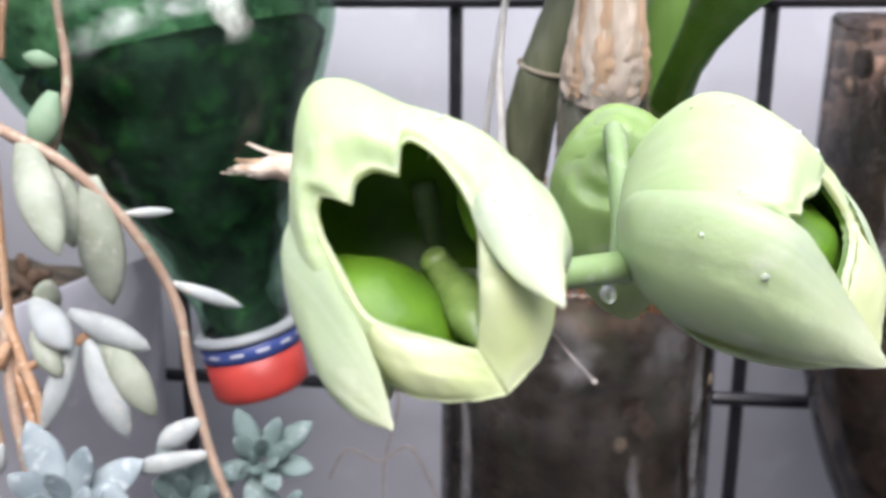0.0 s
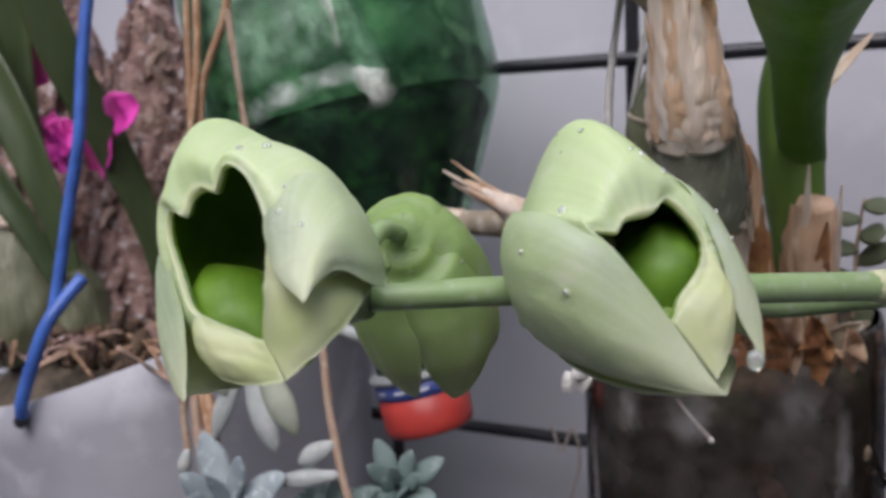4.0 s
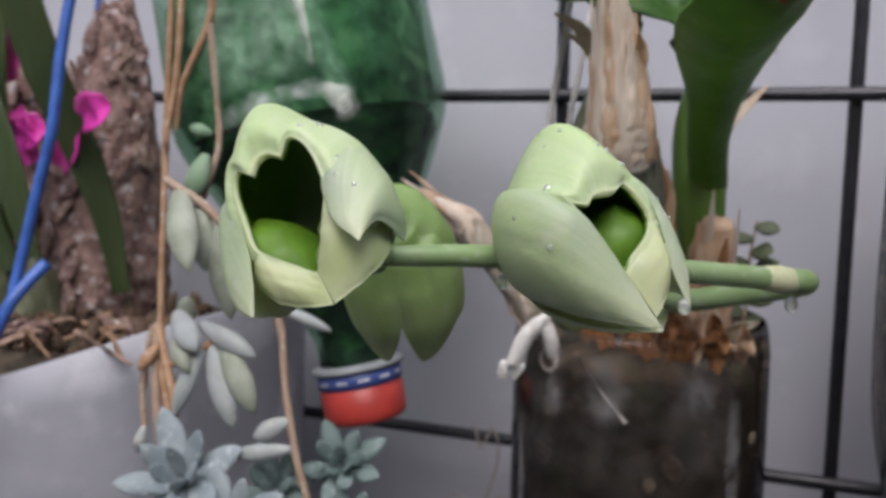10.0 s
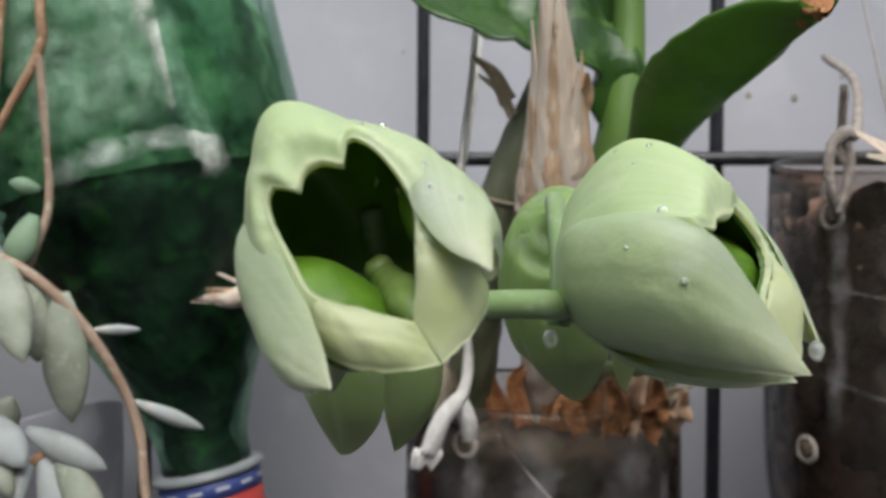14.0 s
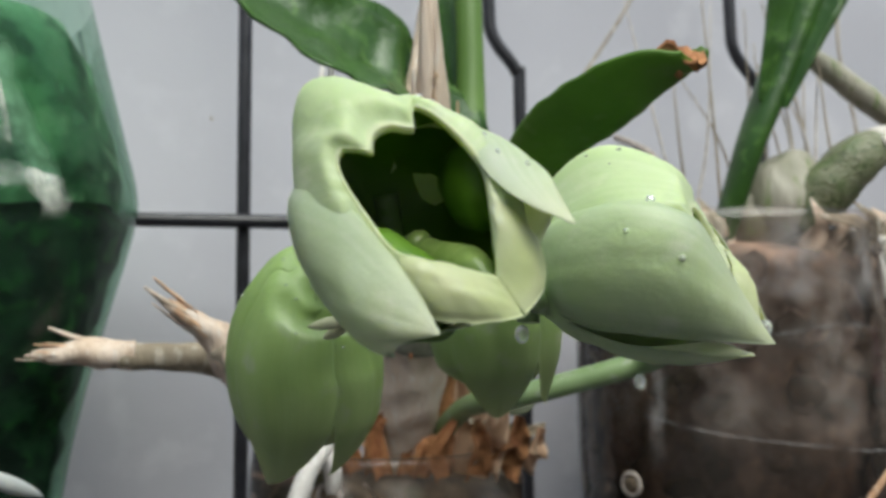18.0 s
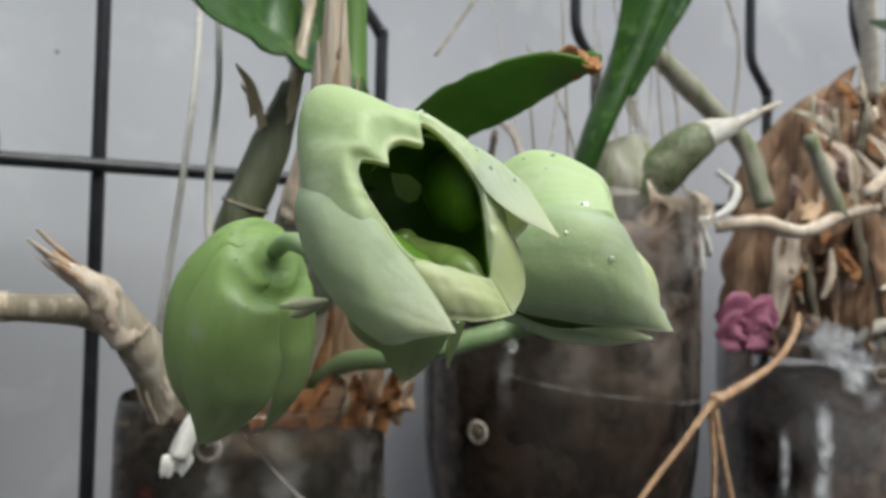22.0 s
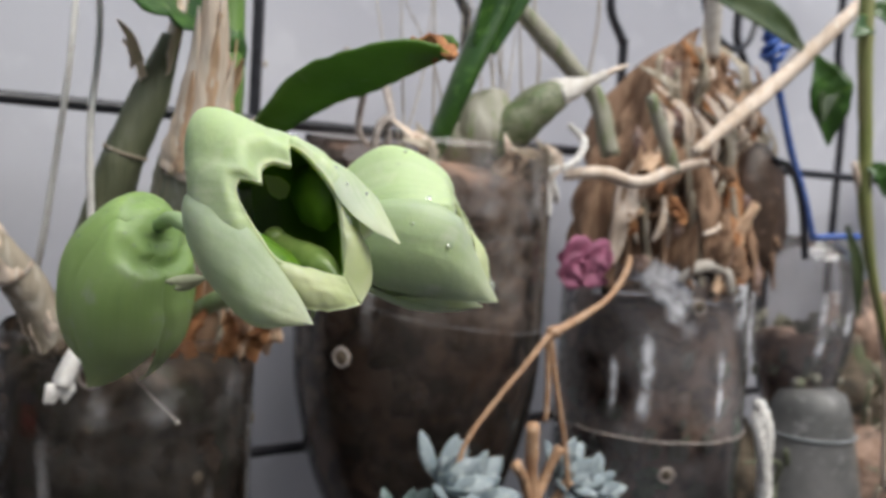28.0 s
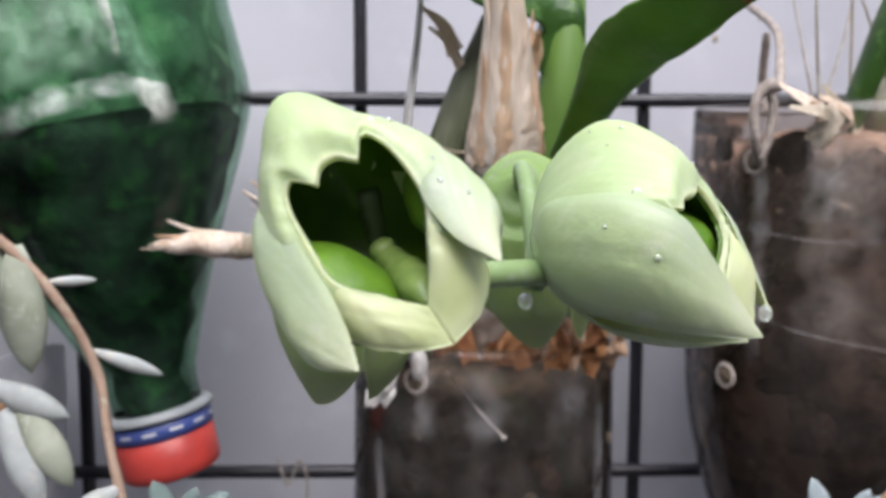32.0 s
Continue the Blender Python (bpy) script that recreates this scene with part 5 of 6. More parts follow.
for x, y, z, s in ((0.1287, -0.0783, 1.2089, 0.0048), (0.1373, -0.0791, 1.2553, 0.0042), (0.1520, -0.0890, 1.2400, 0.0040), (0.1700, -0.0885, 1.2520, 0.0046), (0.1450, -0.0880, 1.2240, 0.0036), (0.1180, -0.0700, 1.2330, 0.0034), (0.1240, -0.0750, 1.2480, 0.0040), (0.1330, -0.0790, 1.2360, 0.0030), (0.1215, -0.0740, 1.2660, 0.0036), (0.1600, -0.0900, 1.2640, 0.0044), (0.1830, -0.0820, 1.2360, 0.0040)):
    ax = Vector((x - P2[0], y - P2[1], 0)).normalized()
    part("bark_piece", ball((P2[0] + ax.x * (0.0468 if z > 1.215 else 0.0455), P2[1] + ax.y * (0.0468 if z > 1.215 else 0.0455), z), (s, 0.0022, s * 0.8), 8, 12, Euler((0, 0, math.atan2(ax.y, ax.x) + math.pi / 2)).to_matrix(), 0.35, s * 9000), CHIP_PALE, pot2, "tan bark piece pressed to the plastic")
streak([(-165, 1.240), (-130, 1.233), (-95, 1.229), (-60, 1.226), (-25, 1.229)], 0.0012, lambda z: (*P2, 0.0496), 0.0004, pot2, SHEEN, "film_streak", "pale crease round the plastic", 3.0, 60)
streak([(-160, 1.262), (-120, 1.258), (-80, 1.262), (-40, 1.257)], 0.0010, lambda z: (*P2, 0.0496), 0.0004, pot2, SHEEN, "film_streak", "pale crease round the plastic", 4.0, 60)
rope2 = thing("weathered_string", "greyish string knotted through the pot's hole onto a wire hook", "string")
part("strand", tube([(0.1150, -0.0730, 1.2790), (0.1115, -0.0790, 1.2850), (0.1105, -0.0800, 1.2930), (0.1130, -0.0790, 1.2990), (0.1165, -0.0775, 1.2950), (0.1160, -0.0770, 1.2860), (0.1140, -0.0760, 1.2800)], [0.0013] * 7, 8, 50, 0.2, 1), STRING_GREY, rope2)
part("strand", tube([(0.1110, -0.0790, 1.2960), (0.1145, -0.0800, 1.3000), (0.1175, -0.0770, 1.2990), (0.1210, -0.0700, 1.3050), (0.1270, -0.0500, 1.3180), (0.1290, -0.0200, 1.3300)], [0.0014, 0.0016, 0.0013, 0.0013, 0.0012, 0.0012], 8, 50, 0.2, 2), STRING_GREY, rope2)
part("strand", tube([(0.1280, -0.0400, 1.3180), (0.1310, -0.0300, 1.3000), (0.1330, -0.0350, 1.2920)], [0.0013, 0.0013, 0.0010], 8, 20), STRING_GREY, rope2)
rope3 = thing("white_string", "white string looped through the far hole of the wide pot", "string")
part("strand", tube([(0.1990, -0.0680, 1.2800), (0.1960, -0.0745, 1.2760), (0.1920, -0.0780, 1.2790), (0.1880, -0.0790, 1.2860), (0.1830, -0.0790, 1.2920), (0.1790, -0.0780, 1.2900), (0.1800, -0.0760, 1.2850)], [0.0013] * 7, 8, 40, 0.2, 4), STRING, rope3)
part("strand", tube([(0.1860, -0.0790, 1.2870), (0.1940, -0.0800, 1.2890), (0.2010, -0.0800, 1.2930), (0.2050, -0.0780, 1.3000), (0.2040, -0.0700, 1.3060)], [0.0012, 0.0014, 0.0015, 0.0015, 0.0012], 8, 30, 0.2, 5), STRING, rope3)
part("strand", tube([(0.1830, -0.0790, 1.2900), (0.1870, -0.0800, 1.2790), (0.1885, -0.0800, 1.2700)], [0.0013, 0.0012, 0.0010], 8, 16, 0.2, 6), STRING, rope3)

plant2 = thing("potted_orchid", "orchid with thick green stem, grey bulbs and a cut cane", "orchid")
part("stem", tube([(0.1440, -0.0600, 1.2850), (0.1470, -0.0660, 1.3020), (0.1520, -0.0700, 1.3200), (0.1620, -0.0710, 1.3430), (0.1700, -0.0710, 1.3640), (0.1790, -0.0700, 1.3900)], [0.0050, 0.0052, 0.0060, 0.0075, 0.0100, 0.0120], 12, 36, 0, 0, 0.6), LEAF, plant2, "folded green leaf stem")
part("leaf", blade([(0.1560, -0.0740, 1.3290), (0.1620, -0.0760, 1.3480), (0.1690, -0.0770, 1.3700), (0.1750, -0.0770, 1.4000)], [0.010, 0.018, 0.028, 0.034], (-0.3, -0.9, 0.1), 20, 9, 0.5, 0.0007, 0.1, 4), LEAF, plant2)
part("bulb", ball((0.1640, -0.0660, 1.3020), (0.0120, 0.0110, 0.0150), 14, 20, Euler((0, radians(25), 0)).to_matrix(), 0.15, 2), GREYBULB, plant2, "grey netted bulb")
part("bulb", ball((0.1560, -0.0620, 1.2960), (0.0090, 0.0090, 0.0110), 12, 18, None, 0.2, 4), GREYBULB, plant2)
part("cane", tube([(0.1660, -0.0680, 1.2930), (0.1740, -0.0750, 1.3040), (0.1810, -0.0795, 1.3120), (0.1880, -0.0805, 1.3160)], [0.0078, 0.0082, 0.0074, 0.0056], 14, 30, 0.12, 3), CANE_GREEN, plant2, "thick green cut cane with white sheath")
sheath = part("white_sheath", tube([(0.1860, -0.0805, 1.3150), (0.1930, -0.0810, 1.3185), (0.2010, -0.0830, 1.3220), (0.2080, -0.0840, 1.3255)], [0.0060, 0.0046, 0.0022, 0.0020], 12, 24, 0.2, 3), SHEATH, plant2, "papery white sheath")
part("sheath_tip", tube([(0.2070, -0.0840, 1.3250), (0.2130, -0.0845, 1.3280), (0.2185, -0.0850, 1.3305)], [0.0020, 0.0024, 0.0010], 8, 14, 0.3, 3, 0.5), HUSK, sheath, "tan dry tip")
part("cane", tube([(0.1840, -0.0500, 1.3570), (0.1950, -0.0500, 1.3490), (0.2080, -0.0510, 1.3400), (0.2200, -0.0520, 1.3310), (0.2330, -0.0540, 1.3200), (0.2380, -0.0600, 1.2960)], [0.0022, 0.0040, 0.0042, 0.0042, 0.0040, 0.0040], 10, 40, 0.15, 5), GREYBULB, plant2, "long mottled old cane")
g = random.Random(77)
for k in range(14):
    x0, y0, lean_x = 0.150 + g.uniform(-0.01, 0.045), -0.055 + g.uniform(-0.015, 0.02), g.uniform(-0.02, 0.02)
    part("dry_root", tube([(x0, y0, 1.29), (x0 + lean_x * 0.5 + g.uniform(-0.003, 0.003), y0 + 0.004, 1.325), (x0 + lean_x, y0 + 0.012, 1.36 + g.uniform(-0.015, 0.03))], [0.0005, 0.0004, 0.0002], 5, 16), HUSK_GREY if k % 3 else ROOT, plant2)
for k in range(12):
    x0, y0 = P2[0] + g.uniform(-0.035, 0.035), P2[1] + g.uniform(-0.04, 0.0)
    part("husk_shred", blade([(x0, y0, 1.284), (x0 + 0.003, y0 - 0.003, 1.291), (x0 + g.uniform(-0.012, 0.012), y0 - 0.004, 1.293 + g.uniform(0, 0.008))], [0.006, 0.006, 0.001], (0, -0.8, 0.5), 8, 5, 0.4, 0.0003, 0.6, k), HUSK_GREY if k % 2 else HUSK, plant2)

P3 = (0.2926, -0.0419)
pot3 = thing("plastic_pot", "clear plastic bottle pot with bark and roots pressed inside", "pot", "hanging bottle pots")
w3 = [(0.044, 1.10), (0.0455, 1.125), (0.0452, 1.170), (0.0462, 1.1725), (0.0452, 1.175), (0.0452, 1.245), (0.0448, 1.2490), (0.0435, 1.2492)]
part("pot_wall", placed(lathe(w3, 72), Matrix.Translation((*P3, 0))), CLEAR_FILM, pot3)
part("bark_filling", soil_core([(0.039, 1.10), (0.0405, 1.14), (0.0408, 1.218), (0.036, 1.228), (0.001, 1.232)], (*P3, 0), SOIL_PALE, 0.0022, 9), SOIL_PALE, pot3, "bark and root filling")
tagged(part("pale_bark", chips(P3, 0.0428, 1.12, 1.225, 46, 31, 0.0085), CHIP_PALE, pot3), "large pale bark pieces behind the plastic", kind="stuff")
tagged(part("moss_patch", chips(P3, 0.0430, 1.12, 1.215, 16, 37, 0.0070), MOSS_LIGHT, pot3), "small green moss patches", kind="stuff")
tagged(part("loose_bark", chips(P3, 0.0436, 1.12, 1.222, 110, 12, 0.0045), GREYBULB, pot3), "pale chips and root ends", kind="stuff")
for a0, z in ((-113, 1.2330), (-124, 1.158)):
    a = radians(a0)
    eyelet((P3[0] + 0.0455 * math.cos(a), P3[1] + 0.0455 * math.sin(a), z), (math.cos(a), math.sin(a), 0), 0.0030, pot3)
part("melted_rim", tube([(P3[0] + 0.0468 * math.cos(radians(a)), P3[1] + 0.0468 * math.sin(radians(a)), z) for a, z in ((-126, 1.244), (-119, 1.2500), (-109, 1.2515), (-100, 1.2490), (-94, 1.2400))], [0.0014, 0.0028, 0.0030, 0.0032, 0.0018], 10, 30, 0.3, 3), ROOT, pot3, "white melted plastic round the hole")

# White shine on the clear pot, put into the colour of these streaks
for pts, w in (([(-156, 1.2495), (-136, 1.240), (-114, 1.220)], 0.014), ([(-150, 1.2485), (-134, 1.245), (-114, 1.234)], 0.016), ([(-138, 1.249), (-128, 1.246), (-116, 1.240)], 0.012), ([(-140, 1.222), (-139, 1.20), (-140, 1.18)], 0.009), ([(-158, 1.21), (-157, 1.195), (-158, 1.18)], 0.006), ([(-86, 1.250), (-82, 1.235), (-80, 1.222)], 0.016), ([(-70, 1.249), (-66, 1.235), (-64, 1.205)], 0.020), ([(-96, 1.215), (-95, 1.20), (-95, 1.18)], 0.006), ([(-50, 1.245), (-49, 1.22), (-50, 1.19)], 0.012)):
    streak(pts, w, lambda z: (*P3, 0.0454), 0.0004, pot3, SHEEN_WHITE, "film_streak", "white shine streak painted on the plastic", w * 2000)
part("bead", ring((*P3, 1.1725), (0, 0, 1), 0.0458, 0.0006, 72, 6), STRING_GREY, pot3, "pale ridge round the plastic")
lump = thing("bark_orchid", "brown fibrous orchid mount of bark and dry roots", "orchid")
part("bark", grooved([(0.2900, -0.0420, 1.235), (0.2920, -0.0420, 1.270), (0.2950, -0.0420, 1.305), (0.2960, -0.0440, 1.335), (0.2980, -0.0450, 1.352)], [0.037, 0.038, 0.032, 0.020, 0.006], 72, 60, 0.5, 5.0, 14.0, 4), FIBRE, lump)
g = random.Random(11)
for k in range(36):
    a = g.uniform(-2.9, -0.2)
    r0, r1 = 0.040, g.uniform(0.036, 0.046)
    z0, z1 = g.uniform(1.27, 1.345), g.uniform(1.235, 1.275)
    rr = 0.044 - max(0, z0 - 1.285) * 0.35
    p0 = (P3[0] + rr * math.cos(a), P3[1] + rr * math.sin(a), z0)
    p2 = (P3[0] + r1 * math.cos(a + g.uniform(-0.5, 0.5)), P3[1] + r1 * math.sin(a) - 0.003, z1)
    pm = tuple((p + q) / 2 + g.uniform(-0.004, 0.004) for p, q in zip(p0, p2))
    part("dry_root", tube([p0, pm, p2], [0.0014, 0.0017, 0.0008], 6, 16, 0.4, k), (HUSK, FIBRE, HUSK_GREY)[k % 3], lump)
for k in range(20):
    a = -2.75 + 2.3 * (k + 0.8 * g.random()) / 20
    z0 = g.uniform(1.275, 1.345)
    z1, w = z0 - g.uniform(0.025, 0.070), g.uniform(0.006, 0.014)
    z1 = max(z1, 1.240)
    lean_x = g.uniform(-0.011, 0.011)
    rr = [0.047 - max(0, z - 1.285) * 0.5 + g.uniform(-0.002, 0.003) for z in (z0, (z0 + z1) / 2, z1)]
    line = [(0.2926 + r * math.cos(a) + lean_x * q, -0.0419 + r * math.sin(a), z) for r, z, q in zip(rr, (z0, (z0 + z1) / 2, z1), (1, 0, -1))]
    part("bark_strip", blade(line, [w * 0.5, w, w * 0.4], (math.cos(a), math.sin(a), 0.05), 18, 6, -0.3, 0.0008, 0.8, k * 2.7), (HUSK, FIBRE, HUSK_ORANGE, RUST, FIBRE, HUSK_GREY, FIBRE)[k % 7], lump)
for k in range(30):
    x0, z0 = 0.2926 + g.uniform(-0.034, 0.036), g.uniform(1.285, 1.325)
    y0 = -0.0419 - math.sqrt(max(0.0002, 0.044 ** 2 - (x0 - 0.2926) ** 2)) * (1 - max(0, z0 - 1.285) * 8)
    dx, dz, w = g.uniform(-0.012, 0.012), g.uniform(0.015, 0.035), g.uniform(0.003, 0.008)
    part("husk_shred", blade([(x0, y0, z0), (x0 + dx * 0.4, y0 - g.uniform(0.0, 0.004), z0 + dz * 0.5), (x0 + dx, y0 + g.uniform(0.004, 0.014), z0 + dz)], [w, w * 0.9, 0.0008], (g.uniform(-0.5, 0.5), -1, 0.2), 14, 5, 0.4, 0.0005, 0.7, k * 1.9), (HUSK_GREY, HUSK, HUSK_PALE, FIBRE, HUSK_GREY)[k % 5], lump)
part("husk", tube([(0.2960, -0.060, 1.345), (0.2930, -0.062, 1.370), (0.2900, -0.060, 1.400)], [0.0050, 0.0044, 0.0060], 10, 20, 0.2, 3, 0.5), ROOT, lump, "pale papery stem")
part("dry_root", tube([(0.2030, -0.0700, 1.2860), (0.2150, -0.0800, 1.2880), (0.2300, -0.0850, 1.2850), (0.2500, -0.0860, 1.2920), (0.2700, -0.0850, 1.2960)], [0.0022, 0.0028, 0.0026, 0.0022, 0.0018], 8, 36, 0.3, 7), HUSK, lump, "long tan aerial root")
part("cane", tube([(0.2440, -0.1000, 1.2980), (0.2700, -0.1000, 1.3160), (0.3000, -0.1000, 1.3370), (0.3500, -0.1000, 1.3750), (0.3800, -0.1000, 1.3980)], [0.0022, 0.0034, 0.0036, 0.0030, 0.0026], 10, 40, 0.2, 8), HUSK, lump, "slanting dry tan cane")
part("cane", tube([(0.2330, -0.0850, 1.3200), (0.2420, -0.0850, 1.3050), (0.2500, -0.0860, 1.2900)], [0.0026, 0.0030, 0.0026], 8, 16, 0.1, 3), GREYBULB, lump)
part("wire_hoop", tube([(0.3080, -0.090, 1.300), (0.3250, -0.088, 1.296), (0.3380, -0.086, 1.280), (0.3450, -0.086, 1.255)], [0.0016] * 4, 8, 24), WIRE, lump, "black bent wire")
part("old_bulb", ball((0.3100, -0.0760, 1.2770), (0.0190, 0.0170, 0.0330), 16, 22, Euler((0, radians(-8), 0)).to_matrix(), 0.15, 7), OLDBULB, lump, "dark brown smooth old bulb")
fade = thing("faded_flower", "faded magenta orchid flower behind the clear pot", "flower")
for k, (c, s) in enumerate((((0.1950, -0.082, 1.2510), 0.012), ((0.2030, -0.083, 1.2470), 0.013), ((0.1940, -0.083, 1.2455), 0.011), ((0.2060, -0.084, 1.2520), 0.010))):
    part("petal", blade([c, (c[0] + s * 0.5, c[1] - 0.003, c[2] + s * 0.4), (c[0] + s, c[1], c[2])], [s * 0.8, s * 1.3, s * 0.4], (0, -1, 0.3), 10, 7, 0.4, 0.0004, 0.5, k), PINKOLD, fade)

twine = thing("dry_tendril", "forked dry tan stem hanging before the clear pot", "stem")
part("stem", tube([(0.2200, -0.0930, 1.2560), (0.2163, -0.0950, 1.2500), (0.2040, -0.0980, 1.2400), (0.1830, -0.1000, 1.2310), (0.1755, -0.1000, 1.2281), (0.1640, -0.1000, 1.2170), (0.1440, -0.1000, 1.1966), (0.1380, -0.1000, 1.1850)], [0.0009, 0.0012, 0.0011, 0.0016, 0.0014, 0.0010, 0.0009, 0.0009], 8, 60, 0.3, 1), TWIG, twine)
part("stem", tube([(0.1755, -0.1000, 1.2281), (0.1790, -0.1005, 1.2120), (0.1862, -0.1000, 1.1880), (0.1900, -0.1000, 1.1700)], [0.0013, 0.0010, 0.0010, 0.0009], 8, 30, 0.2, 2), TWIG, twine)
part("stem", tube([(0.1755, -0.0990, 1.2260), (0.1765, -0.0995, 1.2100), (0.1770, -0.0990, 1.1960)], [0.0012, 0.0010, 0.0010], 8, 20, 0.2, 3), TWIG, twine)
part("knot", ball((0.1770, -0.1000, 1.2290), (0.0026, 0.0024, 0.0024), 8, 12, None, 0.5, 1), TWIG, twine)
drystalk = thing("dry_flower_stalk", "withered brown flower stalk among the rosettes", "stalk")
for k, (b, t, w) in enumerate((((0.176, -0.098, 1.150), (0.170, -0.100, 1.196), 0.0036), ((0.176, -0.098, 1.165), (0.184, -0.100, 1.186), 0.0030), ((0.174, -0.098, 1.165), (0.164, -0.100, 1.182), 0.0030), ((0.176, -0.097, 1.15), (0.192, -0.098, 1.172), 0.0028))):
    part("stub", tube([b, [(p + q) / 2 + 0.001 for p, q in zip(b, t)], t], [w * 0.5, w * 0.6, w * 0.7], 8, 14, 0.4, k), TWIG, drystalk)


# ---- right end: more pots, canes, blue cord ----
P4 = (0.3820, -0.0620)
pot4 = thing("plastic_pot", "narrow clear plastic bottle pot hung on blue cord", "pot", "hanging bottle pots")
w4 = [(0.010, 1.160), (0.015, 1.172), (0.021, 1.190), (0.0250, 1.210), (0.0265, 1.235), (0.0240, 1.254), (0.0150, 1.2640)]
part("pot_wall", placed(lathe([tuple(p) for p in spline(w4, 24)], 56), Matrix.Translation((*P4, 0))), CLEAR_FILM, pot4)
part("bark_filling", soil_core([(max(0.003, r - 0.003), z) for r, z in w4[:4]] + [(0.018, 1.214), (0.001, 1.216)], (*P4, 0), SOIL_PALE, 0.002, 15), SOIL_PALE, pot4)
tagged(part("loose_bark", chips(P4, 0.0215, 1.19, 1.222, 30, 22, 0.004), GREYBULB, pot4), "pale bark chips", kind="stuff")
# Highlights of the narrow pot, painted as white streaks
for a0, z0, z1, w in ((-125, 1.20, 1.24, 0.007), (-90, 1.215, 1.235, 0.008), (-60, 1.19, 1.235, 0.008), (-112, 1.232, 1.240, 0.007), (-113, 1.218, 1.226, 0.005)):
    streak([(a0, z0), (a0 + 2, (z0 + z1) / 2), (a0, z1)], w, lambda z: (*P4, np.interp(z, [q[1] for q in w4], [q[0] for q in w4])), 0.0005, pot4, SHEEN_WHITE, "film_streak", "white shine streak painted on the plastic", a0)
cord = thing("hanging_string", "blue plastic cord holding the narrow pot to the grid", "cord")
part("cord", tube([(0.3585, -0.0800, 1.2648), (0.3480, -0.0800, 1.2850), (0.3380, -0.0780, 1.3050), (0.3310, -0.0760, 1.3250), (0.3240, -0.0740, 1.3450), (0.3230, -0.0700, 1.3600), (0.3200, -0.0600, 1.3900)], [0.0018] * 7, 8, 40, 0.2, 2), BLUECORD, cord)
part("cord", tube([(0.3585, -0.0800, 1.2648), (0.3700, -0.0850, 1.2660), (0.3850, -0.0880, 1.2665), (0.3980, -0.0850, 1.2690)], [0.0016] * 4, 8, 20, 0.2, 3), BLUECORD, cord)
for k in range(6):
    g = random.Random(k + 300)
    part("loop", ring((0.3250 + g.uniform(-0.004, 0.004), -0.073, 1.3520 + g.uniform(-0.008, 0.008)), (g.uniform(-1, 1), g.uniform(-1, 1), g.uniform(-1, 1)), 0.0040, 0.0015, 20, 6), BLUECORD, cord)
hoop = thing("wire_hook", "black bent wire hook", "hook")
part("hook", ring((0.3440, -0.030, 1.388), (0.2, -1, 0.1), 0.030, 0.0017, 48, 8), WIRE, hoop)

canes = thing("leafy_cane", "upright yellow-green cane plant with small oval leaves", "plant")
part("cane", tube([(0.3190, -0.1200, 1.390), (0.3215, -0.1200, 1.3534), (0.3290, -0.1200, 1.310), (0.3344, -0.1200, 1.2796), (0.3480, -0.1200, 1.245), (0.3788, -0.1200, 1.1927)], [0.0030, 0.0032, 0.0030, 0.0030, 0.0022, 0.0018], 10, 50, 0.1, 1), CANE, canes)
part("cane", tube([(0.3240, -0.1190, 1.300), (0.3400, -0.1180, 1.272), (0.3560, -0.1180, 1.235), (0.3700, -0.1180, 1.200), (0.3760, -0.1180, 1.150)], [0.0014, 0.0018, 0.0020, 0.0020, 0.0022], 8, 30), HUSK, canes, "dry tan companion stem")
for k, (b, t, w, m) in enumerate((((0.2460, -0.100, 1.3600), (0.3130, -0.100, 1.3460), 0.0150, STRAP), ((0.2960, -0.115, 1.3420), (0.3085, -0.116, 1.3060), 0.0200, LEAF), ((0.3060, -0.112, 1.3360), (0.3000, -0.118, 1.3150), 0.0090, STRAP),
                                     ((0.3200, -0.120, 1.3640), (0.3400, -0.124, 1.3560), 0.0120, LEAF), ((0.3230, -0.120, 1.3560), (0.3060, -0.124, 1.3500), 0.0100, LEAF), ((0.3460, -0.120, 1.3670), (0.3800, -0.122, 1.3590), 0.0140, LEAF),
                                     ((0.3290, -0.122, 1.2990), (0.3400, -0.125, 1.2860), 0.0100, LEAF), ((0.3400, -0.122, 1.2975), (0.3700, -0.123, 1.2900), 0.0120, STRAP), ((0.3340, -0.120, 1.3620), (0.3700, -0.122, 1.3790), 0.0120, LEAF),
                                     ((0.3540, -0.100, 1.2720), (0.3690, -0.101, 1.2280), 0.0060, STRAP))):
    mid = [(p + q) / 2 for p, q in zip(b, t)]
    part("leaf", blade([b, (mid[0], mid[1] - 0.002, mid[2] + 0.003), t], [0.002, w, 0.001], (-0.5, -0.8, 0.3), 18, 7, 0.3, 0.0005, 0.2, k), m, canes)

far = thing("dark_bottle", "dark green glass bottle with a white label patch", "bottle")
part("bottle_wall", placed(lathe([(0.001, 1.12), (0.03, 1.12), (0.031, 1.23), (0.022, 1.255), (0.012, 1.27), (0.012, 1.30)], 40), Matrix.Translation((0.545, -0.055, 0))), MOSS, far)
part("label_patch", placed(ball((0, 0, 0), (0.008, 0.002, 0.020), 8, 12, Euler((0, radians(-18), 0)).to_matrix()), Matrix.Translation((0.5170, -0.0700, 1.2320))), WHITEINK, far, "white patch")
greyp = thing("grey_pot", "dull grey plastic pot further along the grid", "pot")
